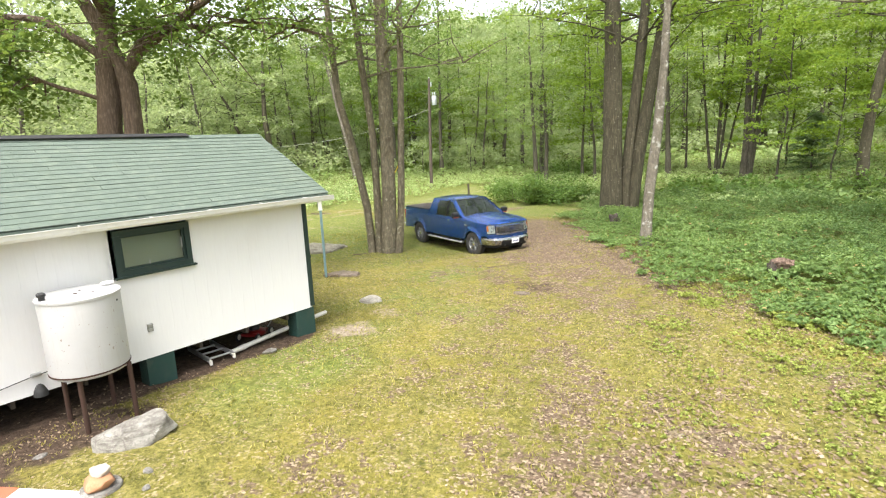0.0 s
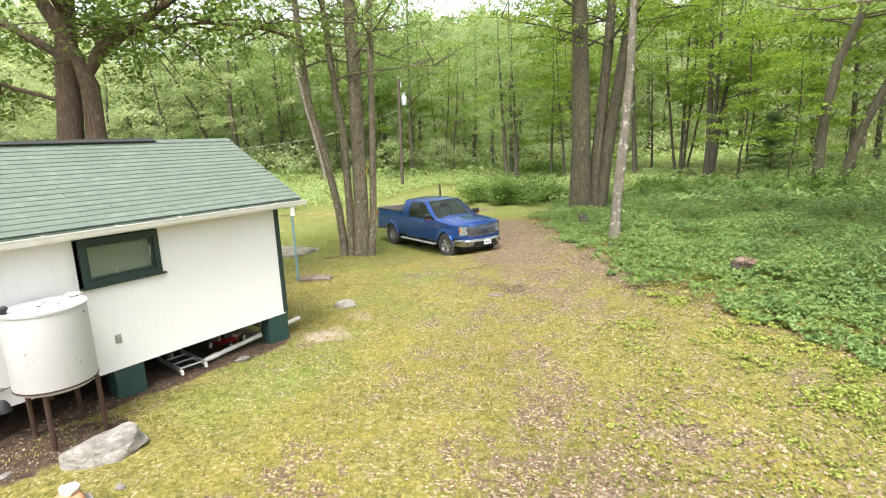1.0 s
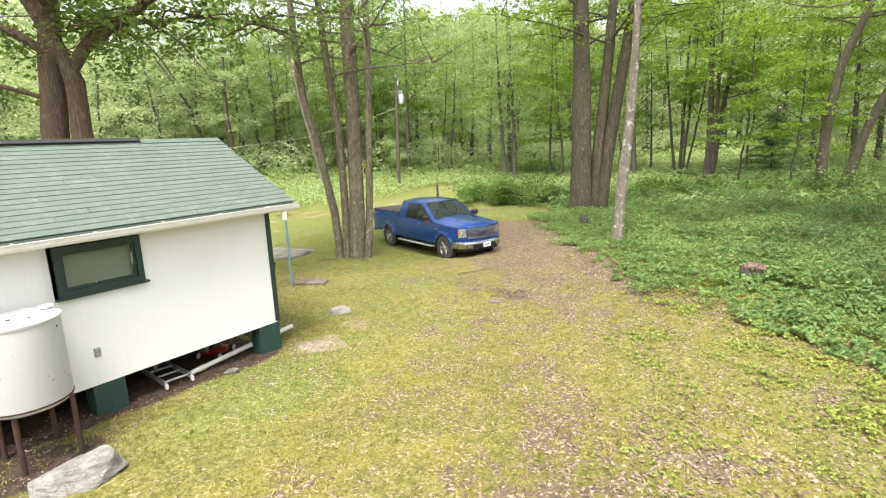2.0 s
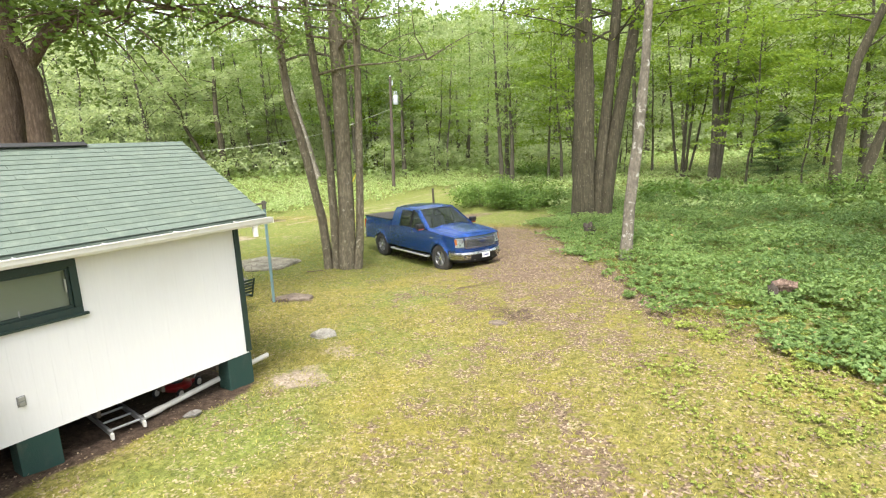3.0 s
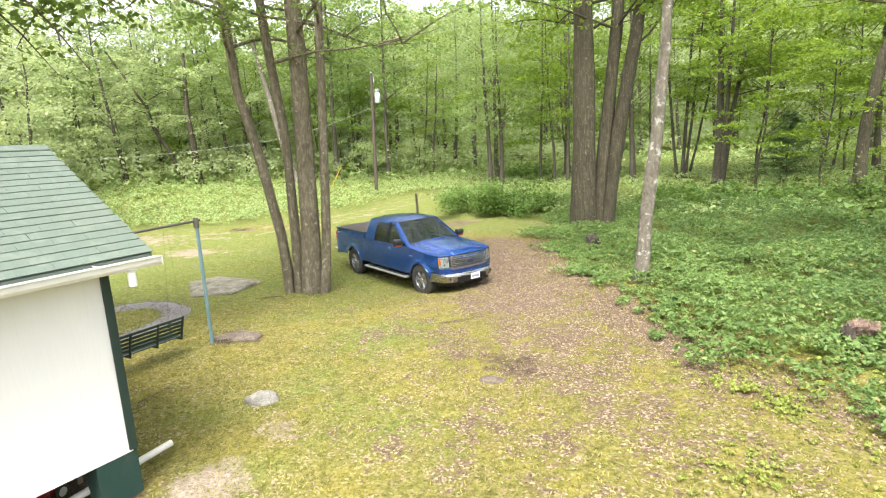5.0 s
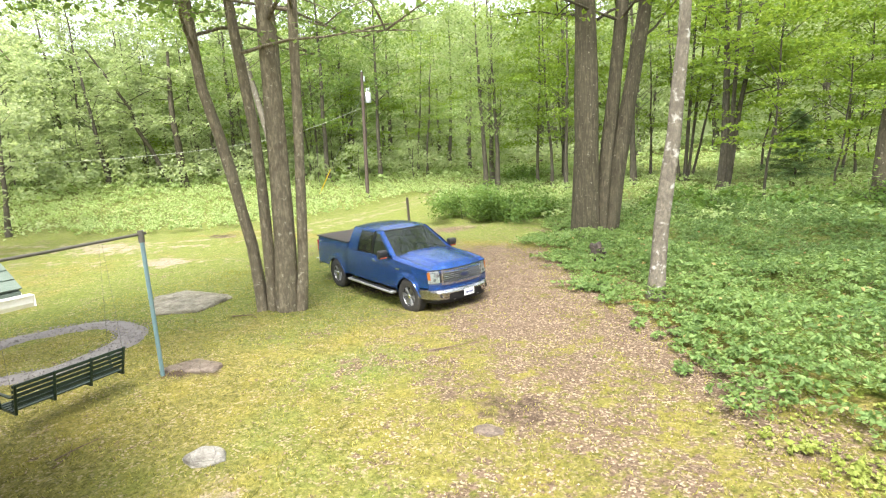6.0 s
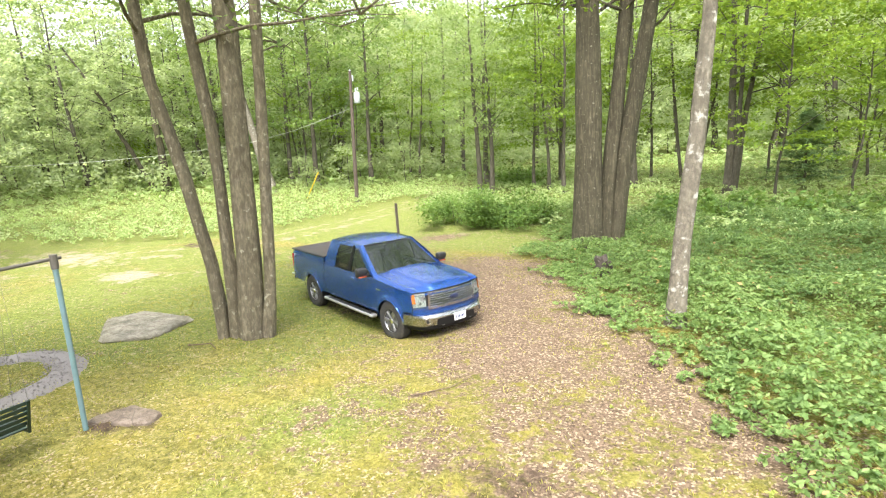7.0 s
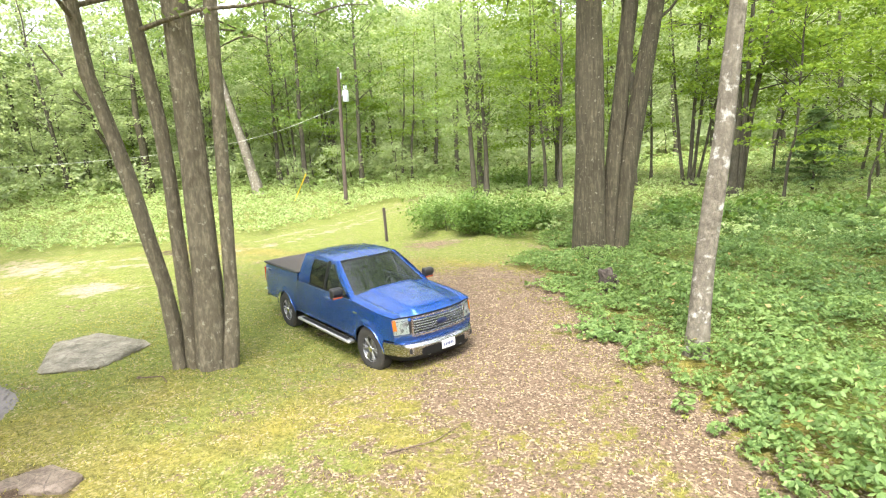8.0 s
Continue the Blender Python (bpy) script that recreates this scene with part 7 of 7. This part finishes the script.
def swing():
    t = thing("swing_frame", "pipe swing frame with a teal post set in the lawn", "swing")
    for (x, y) in ((-12.4, 10.05), (-11.95, 6.95)):
        g = float(height(x, y))
        p = part("post", pipe_bm([(x, y, g - 0.2), (x + 0.02, y - 0.01, 2.58)], 0.036, 14), M_TEAL, t, "faded teal steel post", True)
        part("collar", pipe_bm([(x + 0.02, y - 0.01, 2.48), (x + 0.02, y - 0.01, 2.68)], 0.05, 14), M_PIPE, p, smooth=True)
    part("top_bar", pipe_bm([(-12.41, 10.14, 2.62), (-12.18, 8.55, 2.61), (-11.94, 6.85, 2.62)], 0.024, 12), M_PIPE, t, "dark top pipe", True)
    b = thing("bench_swing", "dark green slatted bench hanging from the swing frame", "bench", pose(-12.27, 8.6, 0.42, 0, 0, 4))
    L = 1.58
    for k in range(5):
        part("back_slat", box(0.018, L, 0.05, (0.02 + 0.03 * k, 0, 0.12 + 0.078 * k), 0.006, 2), M_BENCH, b)
    for k in range(5):
        part("seat_slat", box(0.065, L, 0.018, (-0.05 - 0.085 * k, 0, 0.03 + 0.004 * k), 0.006), M_BENCH, b)
    for y in (-L / 2 + 0.03, -0.26, 0.26, L / 2 - 0.03):
        part("upright", beam((0.03, y, 0.0), (0.175, y, 0.47), 0.035, 0.03), M_BENCH, b)
        part("seat_rail", box(0.5, 0.035, 0.035, (-0.2, y, 0.0), 0.005), M_BENCH, b)
    for y in (-L / 2, L / 2):
        part("arm", box(0.45, 0.045, 0.02, (-0.17, y, 0.26), 0.006), M_BENCH, b)
        part("arm_post", box(0.03, 0.035, 0.25, (-0.36, y, 0.13), 0.004), M_BENCH, b)
        for x in (-0.36, 0.1):
            part("chain", pipe_bm([(x, y, 0.27), (x * 0.2 + 0.03, y * 0.97, 2.17)], 0.002, 6), M_PIPE, b)


swing()


def gravel_ring():
    rng = np.random.default_rng(77)
    cx, cy = -16.45, 9.75
    R0, R1, n = 1.25, 2.0, 64
    g = bmesh.new()
    rows = []
    for i in range(n):
        a = 2 * math.pi * i / n
        row = []
        for k, f in enumerate((0, 0.12, 0.5, 0.88, 1)):
            r = R0 + (R1 - R0) * f + 0.12 * noise.noise((math.cos(a) * 1.5, math.sin(a) * 1.5, f))
            x, y = cx + r * math.cos(a), cy + r * math.sin(a)
            row.append(g.verts.new((x, y, float(height(x, y)) + (-0.03, 0.02, 0.045, 0.02, -0.03)[k])))
        rows.append(row)
    for i in range(n):
        for k in range(4):
            g.faces.new((rows[i][k], rows[(i + 1) % n][k], rows[(i + 1) % n][k + 1], rows[i][k + 1]))
    M_GRAVEL = simple("grey_gravel", (0.185, 0.168, 0.163), 0.95, var=0.35, scale=30, bumpy=0.4, dirt=((0.2, 0.17, 0.14), 0.5))
    t = thing("gravel_ring", "ring of grey gravel round a grass circle", "gravel")
    part("bed", g, M_GRAVEL, t, smooth=True)
    base = bmesh.new()
    bmesh.ops.create_icosphere(base, subdivisions=1, radius=1)
    bv = np.array([v.co[:] for v in base.verts])
    bf = np.array([[v.index for v in f.verts] for f in base.faces])
    base.free()
    ch = []
    for i in range(900):
        a, r = rng.uniform(0, 6.283), rng.uniform(R0, R1)
        s = rng.uniform(0.012, 0.026)
        x, y = cx + r * math.cos(a), cy + r * math.sin(a)
        ch.append((bv * rng.uniform(0.6, 1.2, 3) * s * (1, 1, 0.7) + (x, y, float(height(x, y)) + 0.05), bf))
    st = child(new("pebble_bed", mesh_of("pebble_bed", *merge(ch), M_GRAVEL)), t)
    tagged(st, kind="stuff")


gravel_ring()


# ---- power pole, line, post, log, stump ----
M_POLE = simple("weathered_pole_timber", (0.07, 0.052, 0.04), 0.9, var=0.25, bumpy=0.4)
M_ZINC = simple("pale_grey_enamel", (0.40, 0.43, 0.45), 0.45, var=0.06)


def utility_pole():
    x, y = -30.95, 37.05
    t = thing("utility_pole", "tall brown utility pole carrying a grey transformer", "pole", Matrix.Translation((x, y, 0)))
    part("mast", pipe_bm([(0, 0, -0.5), (0.1, 0.06, 4.5), (0.2, 0.12, 9.3)], [0.15, 0.13, 0.10], 14), M_POLE, t, smooth=True)
    tr = part("transformer", lathe([(0.19, 0), (0.21, 0.04), (0.21, 0.68), (0.18, 0.75), (0.08, 0.79)], 26, m=Matrix.Translation((0.45, 0.38, 7.1))), M_ZINC, t, "grey can transformer", True)
    for a in (-0.1, 0.1):
        part("bushing", lathe([(0.04, 0), (0.06, 0.05), (0.04, 0.1), (0.055, 0.15), (0.03, 0.22)], 12, m=Matrix.Translation((0.45 + a, 0.38, 7.95))), M_ZINC, tr, smooth=True)
    part("bracket", box(0.3, 0.12, 0.1, (0.3, 0.2, 7.5), 0.02), M_GREYMETAL, t)
    part("insulator", lathe([(0.03, 0), (0.06, 0.04), (0.03, 0.1)], 12, m=Matrix.Translation((0.2, 0.12, 9.3))), M_ZINC, t, smooth=True)
    part("cutout", box(0.08, 0.08, 0.4, (0.42, 0.1, 8.8), 0.02), M_ZINC, t)
    gw = thing("guy_wire", "steel guy wire with a yellow plastic guard", "cable")
    part("wire", pipe_bm([(-30.8, 37.1, 7.6), (-36.3, 37.0, -0.1)], 0.012, 6), M_GREYMETAL, gw)
    a, b = Vector((-36.3, 37.0, -0.1)), Vector((-30.8, 37.1, 7.6))
    d = (b - a).normalized()
    part("guard", pipe_bm([tuple(a), tuple(a + d * 2.9)], 0.038, 10), simple("yellow_plastic", (0.62, 0.44, 0.02), 0.5, var=0.1), gw, "yellow guard", True)
    line = thing("service_line", "pale service cable hanging between poles", "cable")
    way = [(-30.85, 37.1, 6.75), (-34.3, 34.9, 5.4), (-37.6, 32.8, 4.6), (-42.5, 29.6, 4.1), (-48.0, 26.0, 3.85), (-60.0, 20.0, 3.9), (-75.0, 13.0, 4.6)]
    knots = np.array(way)
    us = np.linspace(0, len(way) - 1, 37)
    pts = np.stack([np.interp(us, np.arange(len(way)), knots[:, i]) for i in range(3)], -1)
    for _ in range(3):
        pts[1:-1] = 0.25 * pts[:-2] + 0.5 * pts[1:-1] + 0.25 * pts[2:]
    part("cable", pipe_bm(pts, 0.014, 6), simple("pale_cable_sheath", (0.36, 0.38, 0.31), 0.6), line)


utility_pole()


def marker_post():
    x, y = -19.1, 26.45
    t = part("fence_post", box(0.11, 0.11, 1.75, (0, 0, 0.6), 0.02), M_DARKWOOD, None)
    t.matrix_world = pose(x, y, float(height(x, y)), 1.5, -1, 20)
    tagged(t, "single dark square post beside the drive", "post")


marker_post()


mb = bark_material("reddish_log_bark", (0.15, 0.095, 0.07), (0.34, 0.25, 0.20))
rock("rotten_log", "short reddish-brown rotten log lying in the undergrowth", -1.53, 14.2, 0.20, 0.13, 0.15, 28, 31.0, mb, 0.36, rough=0.3)
rock("rotten_log", "broken end of a rotten log in the undergrowth", -1.68, 14.12, 0.10, 0.11, 0.26, 28, 33.0, M_DARKWOOD, 0.15, rough=0.3)
rock("rotten_stump", "dark rotten stump in the leafy undergrowth", -8.2, 21.4, 0.34, 0.2, 0.3, 120, 12.0, M_DARKWOOD, 0.2, rough=0.35)


def twig(pts, r):
    P = [(x, y, float(height(x, y)) + z) for x, y, z in pts]
    tagged(part("twig", pipe_bm(P, lin(r, r * 0.4, len(P)), 6), M_BARK_OAK, None, smooth=True), "thin dead twig lying on the lawn", "twig")


twig([(-11.0, 7.8, 0.02), (-11.05, 8.1, 0.03), (-11.0, 8.4, 0.03)], 0.012)
twig([(-10.8, 7.7, 0.02), (-10.95, 7.95, 0.03), (-11.2, 8.1, 0.05)], 0.008)
twig([(-14.6, 13.1, 0.02), (-14.5, 13.0, 0.05), (-14.0, 13.2, 0.06), (-13.7, 13.1, 0.02)], 0.02)
twig([(-8.6, 12.9, 0.02), (-8.2, 13.4, 0.03), (-8.1, 13.9, 0.02)], 0.012)
